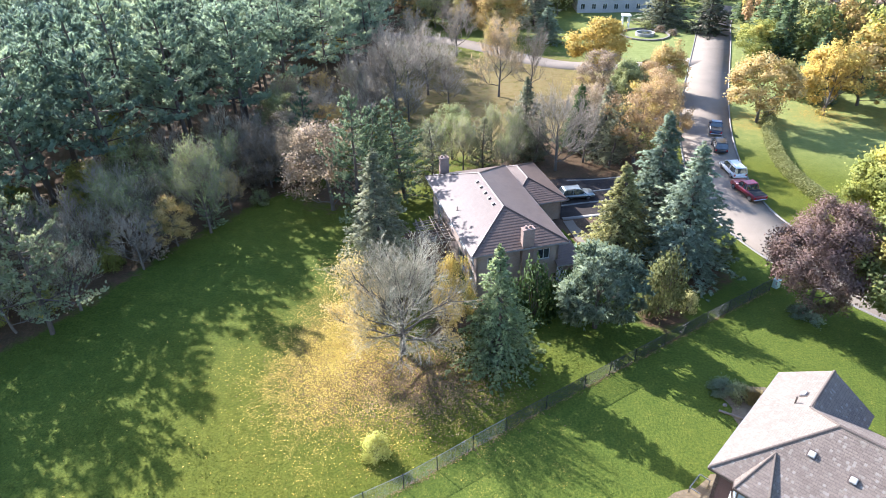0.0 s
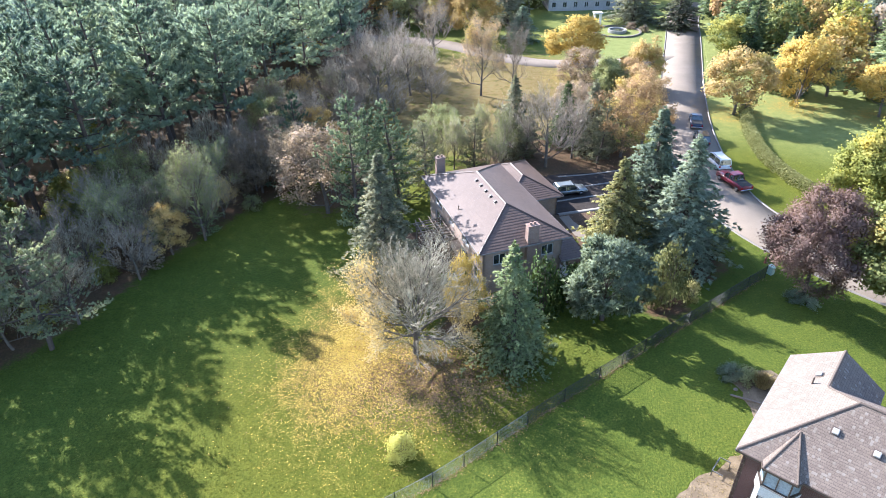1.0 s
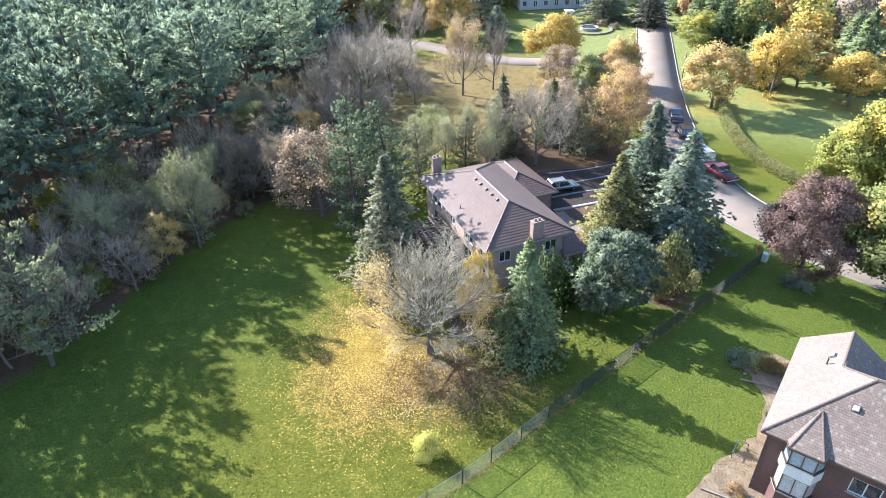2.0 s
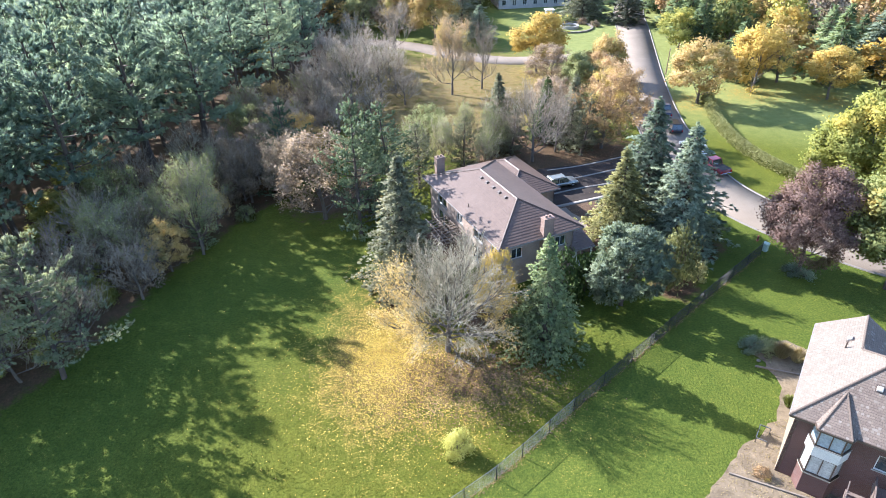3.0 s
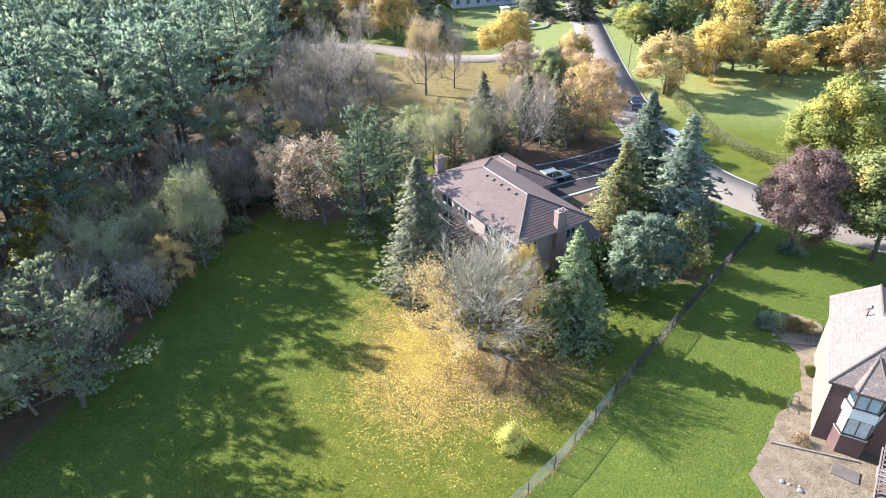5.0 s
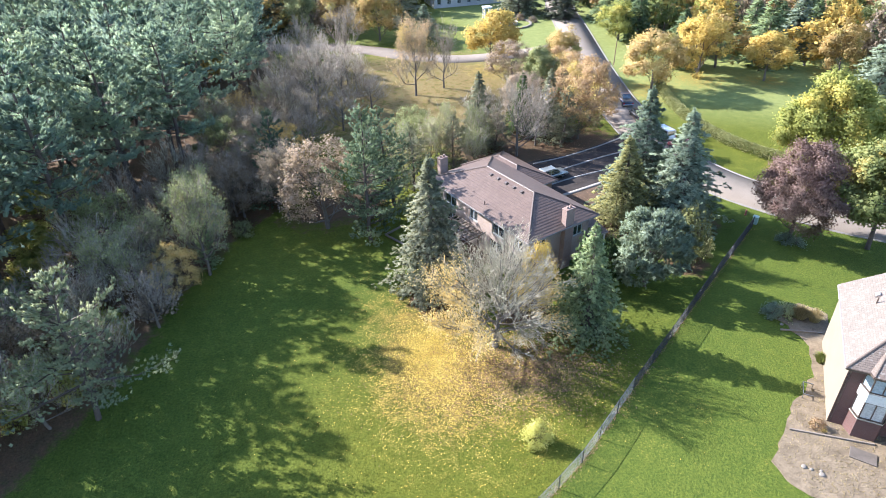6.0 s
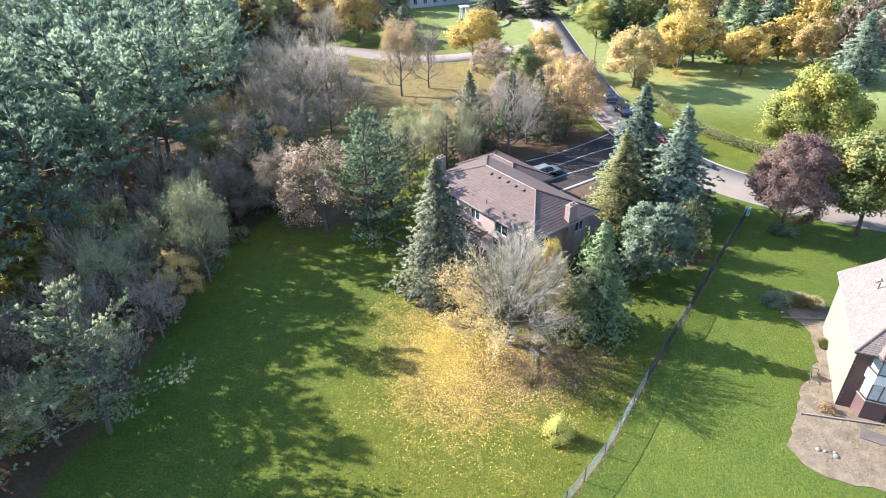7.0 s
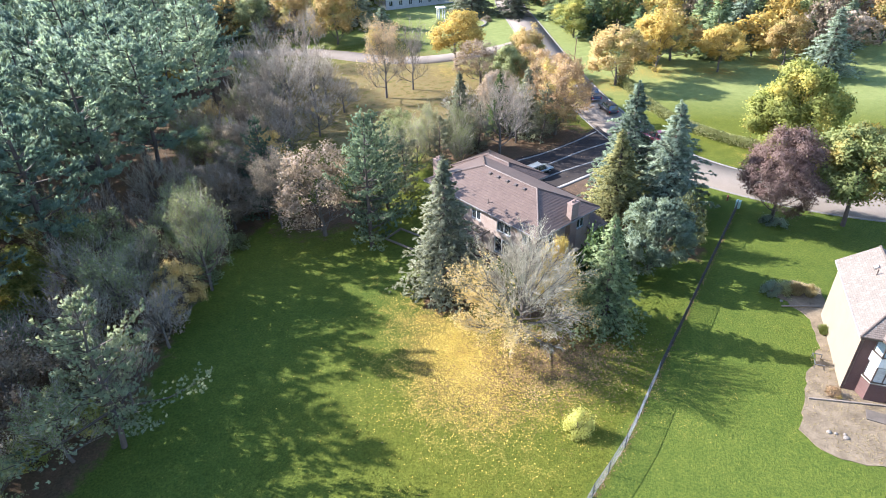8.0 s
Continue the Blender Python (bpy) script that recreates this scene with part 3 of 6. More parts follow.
def cover(X, Y):
    """What lies on the ground at each place: wood litter, golden leaves, dry grass, grass yellower where the sun falls,
    mown lawn paler with haze.
    """
    edge = np.interp(Y, [p[0] for p in WOOD_EDGE], [p[1] for p in WOOD_EDGE])
    wood = np.clip((edge + 2.5 - X) / 5, 0, 1) * (Y > 30)
    wood = np.maximum(wood, np.clip(1.1 - np.hypot((X + 20) / 11, (Y - 80) / 7.5), 0, 1))
    wood = np.maximum(wood, 0.9 * np.clip(1.4 - np.hypot((X - 12) / 16, (Y - 90) / 12), 0, 1))
    for x, y, r in ((17.6, 53.4, 3), (22.5, 61.5, 4.5), (15, 63, 5), (-11.6, 55.8, 3.6), (-3.5, 51, 3), (21, 88, 7)):
        wood = np.maximum(wood, 0.8 * np.clip(1.5 - np.hypot(X - x, Y - y) / r, 0, 1))
    d = np.hypot((X + 10.4) / 9.0, (Y - 44.6) / 7.4)
    th = np.arctan2(Y - 44.6, X + 10.4)
    d = d * (1 + 0.22 * np.sin(2 * th + 0.6) + 0.16 * np.sin(5 * th + 1.1)) + 0.25 * np.sin(X * 0.9 + 1.3 * np.sin(Y * 0.7)) * np.sin(Y * 0.8)
    gold = np.clip(0.54 - 0.25 * d, 0, 1)
    # Strip where sun comes through beside the tree, its brightness put into the cover.
    bright = np.hypot((X + 14.2) / 2.6, (Y - 46.8) / 4.6)
    gold = np.maximum(gold, np.clip(1.05 - 0.27 * bright, 0, 1))
    # Yellower left lawn, strongest where the sun falls: light put into the colour.
    warm = np.clip(1.7 - np.hypot((X + 11) / 17, (Y - 36) / 15), 0, 1) * 0.95
    warm = np.where(Y > 28 + 0.745 * (X + 10.7), warm, 0.1)
    # Far grass also yellower, standing in for low sun and haze.
    warm = np.maximum(warm, 0.75 * np.clip((Y - 60) / 15, 0, 1))
    for x, y, r in ((44.6, 108, 7), (57, 111.6, 7), (68.8, 106, 6), (19.6, 130, 7), (31.5, 121, 6), (48, 67, 8), (84, 104, 7)):
        gold = np.maximum(gold, 0.5 * np.clip(1.4 - np.hypot(X - x, Y - y) / r, 0, 1))
    dry = 0.62 * np.clip(1.7 - np.hypot((X + 0) / 27, (Y - 122) / 30), 0, 1)
    dry = np.maximum(dry, 0.5 * np.clip((Y - 200) / 30, 0, 1))
    # Far lawns: haze and grazing sun are put into this paler grass colour.
    mown_haze = np.clip((Y + 0.55 * X - 112) / 18, 0, 1) * np.clip((X - 12) / 18, 0.35 * (Y > 160), 1)
    return wood, gold, dry, warm, mown_haze


def lay_cover(me, X, Y):
    wood, gold, dry, warm, mown_haze = cover(X, Y)
    me.color_attributes.new("cover", "FLOAT_COLOR", "POINT").data.foreach_set("color", np.c_[wood, gold, dry, warm].astype(np.float32).ravel())
    me.attributes.new("mown_haze", "FLOAT", "POINT").data.foreach_set("value", mown_haze.astype(np.float32))


GRASS = ground_material()


def build_ground():
    xs = np.concatenate([np.linspace(-2600, -140, 14), np.arange(-135, 136, 1.5), np.linspace(140, 2600, 14)])
    ys = np.concatenate([np.linspace(-2400, 0, 14), np.arange(4, 215, 1.5), np.linspace(218, 2600, 16)])
    X, Y = np.meshgrid(xs, ys)
    X, Y = X.ravel(), Y.ravel()
    nx = len(xs)
    i = (np.arange(len(ys) - 1)[:, None] * nx + np.arange(nx - 1)).ravel()
    me = fast_mesh("ground", np.c_[X, Y, gz(X) - 0.02], np.c_[i, i + 1, i + nx + 1, i + nx], True)
    lay_cover(me, X, Y)
    me.materials.append(GRASS)
    return tagged(new("ground", me), "autumn lawn with fallen yellow leaves and leaf litter", "ground", kind="structure")


build_ground()
ASPHALT = plain("pale_asphalt", (0.228, 0.19, 0.15), 1.0, 0, 0.25, 0.14, 25, 0.0, 0.02)
ASPHALT_DARK = plain("dark_asphalt", (0.048, 0.04, 0.035), 1.0, 0, 0.6, 0.35, 25, 0.01, 0.08)
CONCRETE = plain("concrete", (0.33, 0.31, 0.275), 0.8, 0, 0.8, 0.15, 20, 0.01)
KERB = plain("worn_kerb", (0.22, 0.2, 0.175), 0.85, 0, 0.8, 0.2, 20, 0.01)
DIRT = plain("dark_bed_soil", (0.1, 0.066, 0.042), 1.0, 0, 0.7, 0.4, 6, 0.1, 0.2)
MULCH = plain("mulch_bed", (0.185, 0.143, 0.092), 1.0, 0, 0.9, 0.45, 6, 0.1, 0.05)
road_line = spline(ROAD)
cross_line = spline(CROSS)
tagged(strip("road", road_line, [(-4.0, -0.3), (-4.0, 0.02), (0, 0.07), (4.0, 0.02), (4.0, -0.3)], ASPHALT), "pale worn asphalt street curving past the gardens", "road", kind="structure")
tagged(strip("road_far", cross_line, [(-3.0, -0.3), (-3.0, 0.015), (0, 0.05), (3.0, 0.015), (3.0, -0.3)], ASPHALT), "pale asphalt side street beyond the field", "road", kind="structure")
for side in (-1, 1):
    o = 4.0 * side
    prof = sorted([(o, -0.2), (o, 0.12), (o + 0.2 * side, 0.14), (o + 0.2 * side, -0.2)], key=lambda q: (q[0], q[1] * (1 if (q[0] == o) == (side > 0) else -1)))
    tagged(strip("kerb", road_line[: len(road_line)], prof, KERB), "worn concrete kerb along the street", "kerb", kind="structure")


def flat_patch(name, outline, h, mat, label, category, rough=0.0):
    """A thin sheet over the ground inside a closed outline."""
    ring = spline(outline + [outline[0]], 0.8)[:-1] if rough else np.array(outline, float)
    if rough:
        ring = ring + rng.normal(size=ring.shape) * rough
    bm = bmesh.new()
    hi = [bm.verts.new((x, y, float(gz(x)) + h)) for x, y in ring]
    lo = [bm.verts.new((x, y, float(gz(x)) - 0.15)) for x, y in ring]
    top = bm.faces.new(hi)
    for i in range(len(hi)):
        j = (i + 1) % len(hi)
        bm.faces.new((hi[i], lo[i], lo[j], hi[j]))
    bmesh.ops.triangulate(bm, faces=[top])
    me = bpy.data.meshes.new(name)
    bm.to_mesh(me)
    bm.free()
    me.materials.append(mat)
    return tagged(new(name, me), label, category, kind="structure")


flat_patch("driveway", [(8.95, 72.2), (14, 73.4), (19, 75.0), (23, 76.3), (29.5, 79.3), (30.2, 91), (24, 87.4), (16, 84.8), (11, 84.4), (4.9, 83.2)], 0.03, ASPHALT_DARK, "dark asphalt driveway with fallen leaves", "driveway")
for half, line in ((0.32, [(9.2, 72.3), (14.3, 73.7), (19.3, 75.2), (22.5, 76.2)]), (0.17, [(8.8, 75.7), (14.1, 77.3), (22.6, 78.9), (28.5, 80.6)]), (0.17, [(10.5, 79.3), (16.6, 81.2), (22, 82.8), (28.8, 84.2)]), (0.15, [(10.6, 83.5), (16.3, 84.5), (22.9, 86.6), (28, 88.6)])):
    tagged(strip("driveway_kerb", spline(line, 1.5), [(-half, -0.1), (-half, 0.07), (half, 0.07), (half, -0.1)], KERB), "pale concrete strip across the dark driveway", "kerb", kind="structure")
flat_patch("front_bed", [(8.0, 60.5), (12.0, 61.8), (19.5, 68.0), (25, 74.6), (19, 74.9), (11, 72.6), (6.5, 71.5)], 0.02, DIRT, "brown planting bed between house and garage", "garden bed", 0.1)
flat_patch("garden_bed", [(20.6, 42.0), (22.5, 43.5), (24.5, 43), (26, 41), (22, 36), (18, 30), (20, 26), (24, 20), (16, 17), (11.5, 21.5), (9.2, 23.2), (8.4, 25.4), (9.6, 27.6), (12, 29.5), (14.6, 31.5), (17.6, 33.4), (20.2, 36.4), (21.2, 38.8)], 0.03, MULCH, "bare brown mulch bed with dead grass beside the house", "garden bed", 0.17)


# ---------------------------------------------------------------- trees, one by one
G = "trees"
spr = [spruce_meshes(16, 4.0, 34, 11, 18, 10, 0.3, thin=0.22), spruce_meshes(16, 3.8, 34, 11, 18, 10, 0.3, thin=0.22), spruce_meshes(16, 4.3, 32, 10, 18, 10, 0.3, droop=0.36, thin=0.21)]
spr_mid = [spruce_meshes(16, 4.0, 26, 9, 13, 6, 0.52, thin=0.17) for _ in range(3)]
spr_far = [spruce_meshes(16, 4.0, 20, 8, 8, 4, 0.95), spruce_meshes(16, 4.0, 20, 8, 8, 4, 0.95)]
pines = [pine_meshes(17, 4.0, 0.36, 12, 38, 11, 0.36, 0.45, 0.18) for _ in range(4)] + [pine_meshes(17, 3.6, 0.46, 10, 38, 11, 0.36, 0.5, 0.18)]
far_pines = [pine_meshes(17, 4.0, 0.3, 13, 18, 7, 0.6, 0.42, 0.17) for _ in range(4)]
low_pine = leafy_meshes(9.6, 4.3, 4200, 0.36, low=0.02, puff=0.5, n=170, rough=0.75, lobes=17, needle=10)
edge_pine = pine_meshes(15.5, 5.2, 0.24, 13, 42, 13, 0.3, 0.45, 0.22)
full_pines = [pine_meshes(16, 4.6, 0.05, 18, 38, 12, 0.29, 0.4, 0.22) for _ in range(2)]


def spruce(k, x, y, h, w, leaf, label, turn=0, kinds=None):
    return make_tree("spruce_tree", (kinds or spr)[k], LEAF[leaf], BARK_DARK, x, y, h / 16, turn, label, "tree", G, (w / 6.4) / (h / 16))


spruce(2, 1.3, 45.2, 12.6, 6.2, "greenspruce", "drooping green spruce tree on the lawn near the fence", 20)
spruce(0, 19.2, 67.8, 15.8, 8.8, "bluespruce", "tall blue spruce tree behind a shorter one", 60)
spruce(1, 21.4, 61.9, 14.7, 9.6, "bluespruce", "broad blue spruce tree with pale needles near the street", 130)
spruce(1, 14.6, 63.4, 11.8, 7.4, "cedar", "brownish green conifer beside the driveway", 200)
spruce(0, -11.7, 57.0, 16.2, 8.0, "spruce", "tall ragged grey-green spruce tree beside the house", 280)
make_tree("pine_tree", low_pine, LEAF["bluespruce"], BARK_DARK, 10.8, 50.6, 1.0, 0, "rounded blue-green pine tree on the shaded lawn", "tree", G, 1.0)
make_tree("pine_tree", edge_pine, LEAF["edgepine"], BARK_DARK, -45.3, 48.0, 1.0, 0, "broad pine tree with pale tips at the edge of the wood", "tree", G)
for k, x, y, h, w in ((0, -16.7, 69.8, 17.4, 8.6), (1, -12.0, 78.2, 14.0, 9.0), (0, -15.6, 75.6, 14.0, 7.5), (1, -27.5, 84.0, 13.0, 8.0)):
    make_tree("pine_tree", full_pines[k], LEAF["deeppine"], BARK_DARK, x, y, h / 16, x * 31, "dark green pine tree at the back of the lawn", "tree", G, (w / 8.6) / (h / 16))

rng = np.random.default_rng(5)
front = bare_meshes(10.4, 8.6, leaf=7500, leaf_size=0.13, low_leaves=True, twig=0.011, limbs_of=dome_tree(6.0, 6.7, 5.4, 1.6, 5.5))
make_tree("bare_tree", front, LEAF["palegold"], BARK, *FRONT_TREE, 1.0, 0, "nearly bare spreading tree with pale twigs and few yellow leaves", "tree", G, 1.0, TWIG)

leafy = [leafy_meshes(13, 6.0, 11500, 0.32), leafy_meshes(13, 6.0, 11500, 0.32, shape=2.0), leafy_meshes(13, 6.0, 11500, 0.32, low=0.2)]
leafy_near = [leafy_meshes(13, 6.0, 48000, 0.185, low=0.05, puff=0.6, n=260, rough=0.8, lobes=16), leafy_meshes(13, 6.2, 36000, 0.26, shape=2.6, puff=0.62, n=240, rough=0.75, lobes=15), leafy_meshes(13, 6.1, 28000, 0.27, low=0.3, puff=0.62, n=200, rough=0.7, lobes=13)]
leafy_far = [leafy_meshes(13, 6.0, leaf=1800, leaf_size=0.66, levels=2, low=0.08), leafy_meshes(13, 6.0, leaf=1800, leaf_size=0.66, levels=2, shape=1.8, low=0.08)]
thin = [bare_meshes(13, 6.6, 4, (8, 6, 4), leaf=6000, leaf_size=0.18, twig=0.026, clear=0.12) for _ in range(3)]
half = [leafy_meshes(13, 6.0, 10000, 0.21, levels=3, split=(7, 5, 4), puff=0.6) for _ in range(2)]
bare = [bare_meshes(13, 6.6, 4, (9, 5, 4), leaf=450, leaf_size=0.22, twig=0.024, clear=0.1) for _ in range(2)]


def broad(kind, k, x, y, h, w, leaf, label, turn=0, bark=None, name="maple_tree"):
    twig = bark if bark in (TWIG, TWIG_BROWN) else None
    return make_tree(name, kind[k], LEAF[leaf], BARK if twig else bark or BARK, x, y, h / 13, turn, label, "tree", G, (w / 12.0) / (h / 13), twig)


broad(leafy_near, 0, 32.4, 54.2, 12.6, 10.6, "purple", "round purple-leaved maple tree beside the street", 10, BARK_DARK)
broad(leafy_near, 2, 39.7, 49.9, 13.2, 13.0, "green", "green and yellow maple tree with a forked trunk by the street", 50, BARK_DARK)
broad(leafy_near, 1, 47.4, 67.0, 15.2, 13.6, "lime", "large yellow-green maple tree across the street", 200)
broad(leafy, 0, 44.6, 108.0, 12.0, 12.2, "gold", "orange-yellow maple tree on the verge of the street", 0)
broad(leafy, 1, 57.1, 111.8, 13.2, 11.6, "yellow", "yellow maple tree on the far lawn", 90)
broad(leafy, 2, 68.8, 106.4, 9.2, 10.4, "yellow", "low yellow maple tree at the edge of the lawn", 30)
broad(leafy, 1, 84.1, 104.2, 10.8, 9.4, "gold", "golden maple tree at the edge of the lawn", 150)
broad(leafy, 0, 55.9, 142.9, 9.5, 12.5, "lime", "yellow-green maple tree beside the street", 240)
broad(leafy, 2, 19.6, 130.6, 12.3, 13.2, "yellow", "bright yellow maple tree beyond the field", 300)
broad(leafy, 1, 31.5, 121.8, 9.9, 9.4, "gold", "orange-yellow maple tree beside the street", 70)
broad(half, 0, 20.0, 119.2, 9.2, 11.8, "pink", "half-bare tree with dry pinkish leaves", 10)
broad(leafy, 2, 23.5, 113.0, 9.0, 7.5, "olive", "olive green tree among turning trees", 170)
broad(half, 1, 21.0, 90.4, 12.4, 11.8, "orange", "half-bare tree with dry orange leaves near the driveway", 110)
broad(half, 0, 25.5, 95.5, 12.0, 10.0, "orange", "half-bare tree with dry orange leaves beside the street", 310)
broad(bare, 0, 9.2, 87.0, 12.3, 11.0, "brown", "bare grey tree behind the house", 0, TWIG_BROWN, "bare_tree")
broad(thin, 1, 0.4, 120.4, 15.0, 10.6, "orange", "thin tree with orange leaves on top in the field", 200)
broad(bare, 1, 6.6, 122.4, 13.0, 8.6, "brown", "bare tree in the dry field", 140, TWIG_BROWN, "bare_tree")
broad(bare, 0, -9.7, 149.8, 13.0, 11.7, "brown", "bare grey tree beside the far street", 90, TWIG_BROWN, "bare_tree")
broad(leafy, 1, -8.5, 172.5, 13.0, 12.5, "gold", "yellow maple tree on the lawn beyond the far street", 15)
broad(leafy, 2, -17.5, 178.5, 11.0, 10.0, "olive", "olive green tree on the lawn beyond the far street", 75)
for k, x, y, h, w in ((0, -24.0, 183.0, 13.0, 8.0), (1, -13.0, 186.0, 12.0, 8.0), (2, 11.5, 160.5, 8.0, 7.0)):
    spruce(k, x, y, h, w, "bluespruce", "conifer on the lawn beyond the far street", x * 9, spr_mid)
broad(leafy, 0, 0.5, 163.5, 13.5, 13.0, "gold", "yellow maple tree beside the far street", 45)
broad(bare, 1, -18.8, 115.4, 13.0, 15.0, "brown", "bare thicket tree at the edge of the wood", 220, TWIG_BROWN, "bare_tree")
broad(bare, 0, -24.5, 110.5, 11.0, 12.0, "brown", "bare thicket tree at the edge of the wood", 20, TWIG_BROWN, "bare_tree")
broad(bare, 1, -13.5, 122.5, 11.5, 13.0, "brown", "bare thicket tree at the edge of the wood", 320, TWIG_BROWN, "bare_tree")
broad(thin, 0, -36.3, 104.7, 9.5, 9.3, "brown", "brown half-bare tree at the edge of the wood", 260)
broad(bare, 0, -28.7, 103.0, 7.0, 7.5, "brown", "small bare grey tree at the edge of the wood", 160, TWIG, "bare_tree")
broad(half, 0, -21.6, 75.0, 13.0, 13.0, "pink", "half-bare tree with dry pinkish leaves at the lawn's end", 80)
broad(thin, 1, -26.5, 79.5, 11.0, 8.5, "brown", "half-bare brown tree at the lawn's end", 20)
broad(thin, 2, -36.5, 68.8, 12.4, 8.8, "olive", "slim olive green tree at the edge of the wood", 60)
broad(bare, 1, -43.5, 68.0, 8.6, 10.2, "brown", "bare grey tree at the edge of the wood", 10, TWIG, "bare_tree")
broad(bare, 0, -47.5, 61.5, 8.0, 9.0, "brown", "bare grey tree at the edge of the wood", 100, TWIG, "bare_tree")
broad(leafy, 1, -56.1, 75.5, 7.1, 8.4, "lime", "low yellow-green tree inside the wood", 290)
broad(bare, 0, -54.5, 45.0, 9.5, 7.5, "brown", "twiggy grey tree at the edge of the wood", 200, TWIG, "bare_tree")
for k, x, y, h, w, leaf in ((0, 4.8, 92.7, 12.0, 5.4, "spruce"), (1, 16.7, 92.8, 11.0, 5.6, "spruce"), (2, 13.0, 95.5, 10.0, 5.0, "dark"), (0, 85.4, 94.9, 13.2, 9.0, "bluespruce"), (1, 52.5, 170.0, 12, 9, "spruce"), (2, 43, 178, 12, 11, "spruce")):
    spruce(k, x, y, h, w, leaf, "conifer standing among bare and yellow trees", x * 7, spr_mid)
for k, x, y, h, w, leaf in ((0, -6.5, 91.5, 9.0, 8.0, "olive"), (1, 14.5, 99.5, 9.0, 8.0, "pink"), (1, 26.5, 104.0, 10.0, 8.5, "orange"), (0, 17.0, 103.5, 8.0, 8.0, "pink"), (1, 27.5, 112.0, 9.0, 8.0, "orange"), (0, -30.5, 87.0, 10, 8.5, "brown"), (1, -33.5, 82.5, 9.5, 8.0, "brown"), (0, -30, 95, 10, 9, "brown")):
    broad(half, k, x, y, h, w, leaf, "half-bare tree with dry leaves", x * 23)
for k, x, y, h, w in ((0, 5.0, 93.0, 9.5, 8.0), (1, 13.5, 90.0, 10.0, 7.5), (0, -10.5, 126.0, 8.5, 9.0), (1, -21.0, 106.0, 8.5, 9.0), (0, -22.5, 99.5, 8.0, 8.5), (1, -26.5, 119.0, 10.0, 9.5), (0, -15.5, 108.0, 7.5, 9.0), (1, -18.5, 129.0, 10.0, 11.0), (0, -9.0, 117.0, 6.5, 8.0), (1, -22.0, 128.0, 11.0, 9.0), (0, -17.0, 136.0, 11.0, 9.0), (1, -11.5, 133.0, 9.0, 8.0), (0, -25.0, 138.0, 11.0, 9.0), (0, -19.0, 146.0, 12.0, 9.0)):
    broad(bare, k, x, y, h, w, "brown", "bare grey thicket tree", x * 37, TWIG_BROWN, "bare_tree")
for k, x, y, h, w in ((0, -1.5, 85.5, 8.5, 5.0), (1, 17.0, 88.0, 9.5, 5.5), (1, 6.0, 88.6, 8.0, 5.0), (0, -8.5, 81.5, 9.5, 6.0)):
    make_tree("pine_tree", full_pines[k], LEAF["spruce"], BARK_DARK, x, y, h / 16, x * 31, "slim grey-green pine behind the house", "tree", G, (w / 8.6) / (h / 16))
for x, y, h, w in ((-0.4, 93.5, 7.5, 5.5), (3.0, 88.5, 8.5, 5), (-4.5, 87.5, 8.0, 6), (-9.0, 86.5, 8.5, 6), (1.5, 84.6, 6.5, 4.5)):
    broad(thin, int(x * 3) % 3, x, y, h, w, "olive", "slim olive green sapling behind the house", x * 40, None, "young_tree")

bushes = [bush_meshes(2, 1.6), bush_meshes(2, 1.6, 4200, 0.11), bush_meshes(2.0, 1.2, 1500, 0.13)]


def bush(k, x, y, h, w, leaf, label, name="shrub", turn=0):
    return make_tree(name, bushes[k], LEAF[leaf], BARK_DARK, x, y, h / 2, turn, label, "shrub", "shrubs", (w / 3.4) / (h / 2))


bush(1, -8.35, 33.9, 2.3, 2.7, "chartreuse", "small round yellow-green shrub alone on the lawn")
broad(half, 1, -3.0, 48.3, 10.4, 4.4, "yellow", "slender yellow-leaved tree between bare tree and house", 40, None, "young_tree")
bush(2, -3.4, 52.4, 3.4, 3.0, "yellow", "upright yellow-leaved shrub against the house")
bush(0, 4.7, 52.3, 6.4, 5.0, "dark", "dark evergreen shrub against the house wall")
bush(1, 17.6, 53.6, 6.8, 4.8, "yew", "dark olive upright yew beside the pine")
bush(2, 20.6, 54.0, 2.6, 2.6, "cedar", "low evergreen shrub under the spruces")
bush(0, 8.0, 53.4, 4.8, 4.6, "dark", "dark evergreen shrub against the house wall", turn=90)

# ---------------------------------------------------------------- the pine wood
wood_rng = np.random.default_rng(21)
taken = []


def free(x, y, gap):
    if any((x - a) ** 2 + (y - b) ** 2 < gap * gap for a, b in taken):
        return False
    taken.append((x, y))
    return True


# Front pines; the leftmost, mostly out of view, are added to shade the lawn.
for x, y, h in ((-52, 76.3, 26), (-61.6, 81.3, 25), (-68, 82, 24), (-51.5, 98.3, 25), (-54.5, 89, 26), (-43.5, 103, 24), (-46.5, 88, 25), (-57, 66.5, 25), (-61.5, 59, 25), (-65.5, 52.5, 25), (-60.5, 73, 25), (-60.5, 50.5, 22), (-38, 110, 22), (-33, 121, 21)):
    taken.append((x, y))
    make_tree("pine_tree", pines[int(-x) % 5], LEAF["pine"], BARK_DARK, x, y, h / 17, x * 17, "tall blue-green pine tree in the wood", "tree", "pines in the wood", 1.05)
def edge_at(line, y):
    return np.interp(y, [p[0] for p in line], [p[1] for p in line])


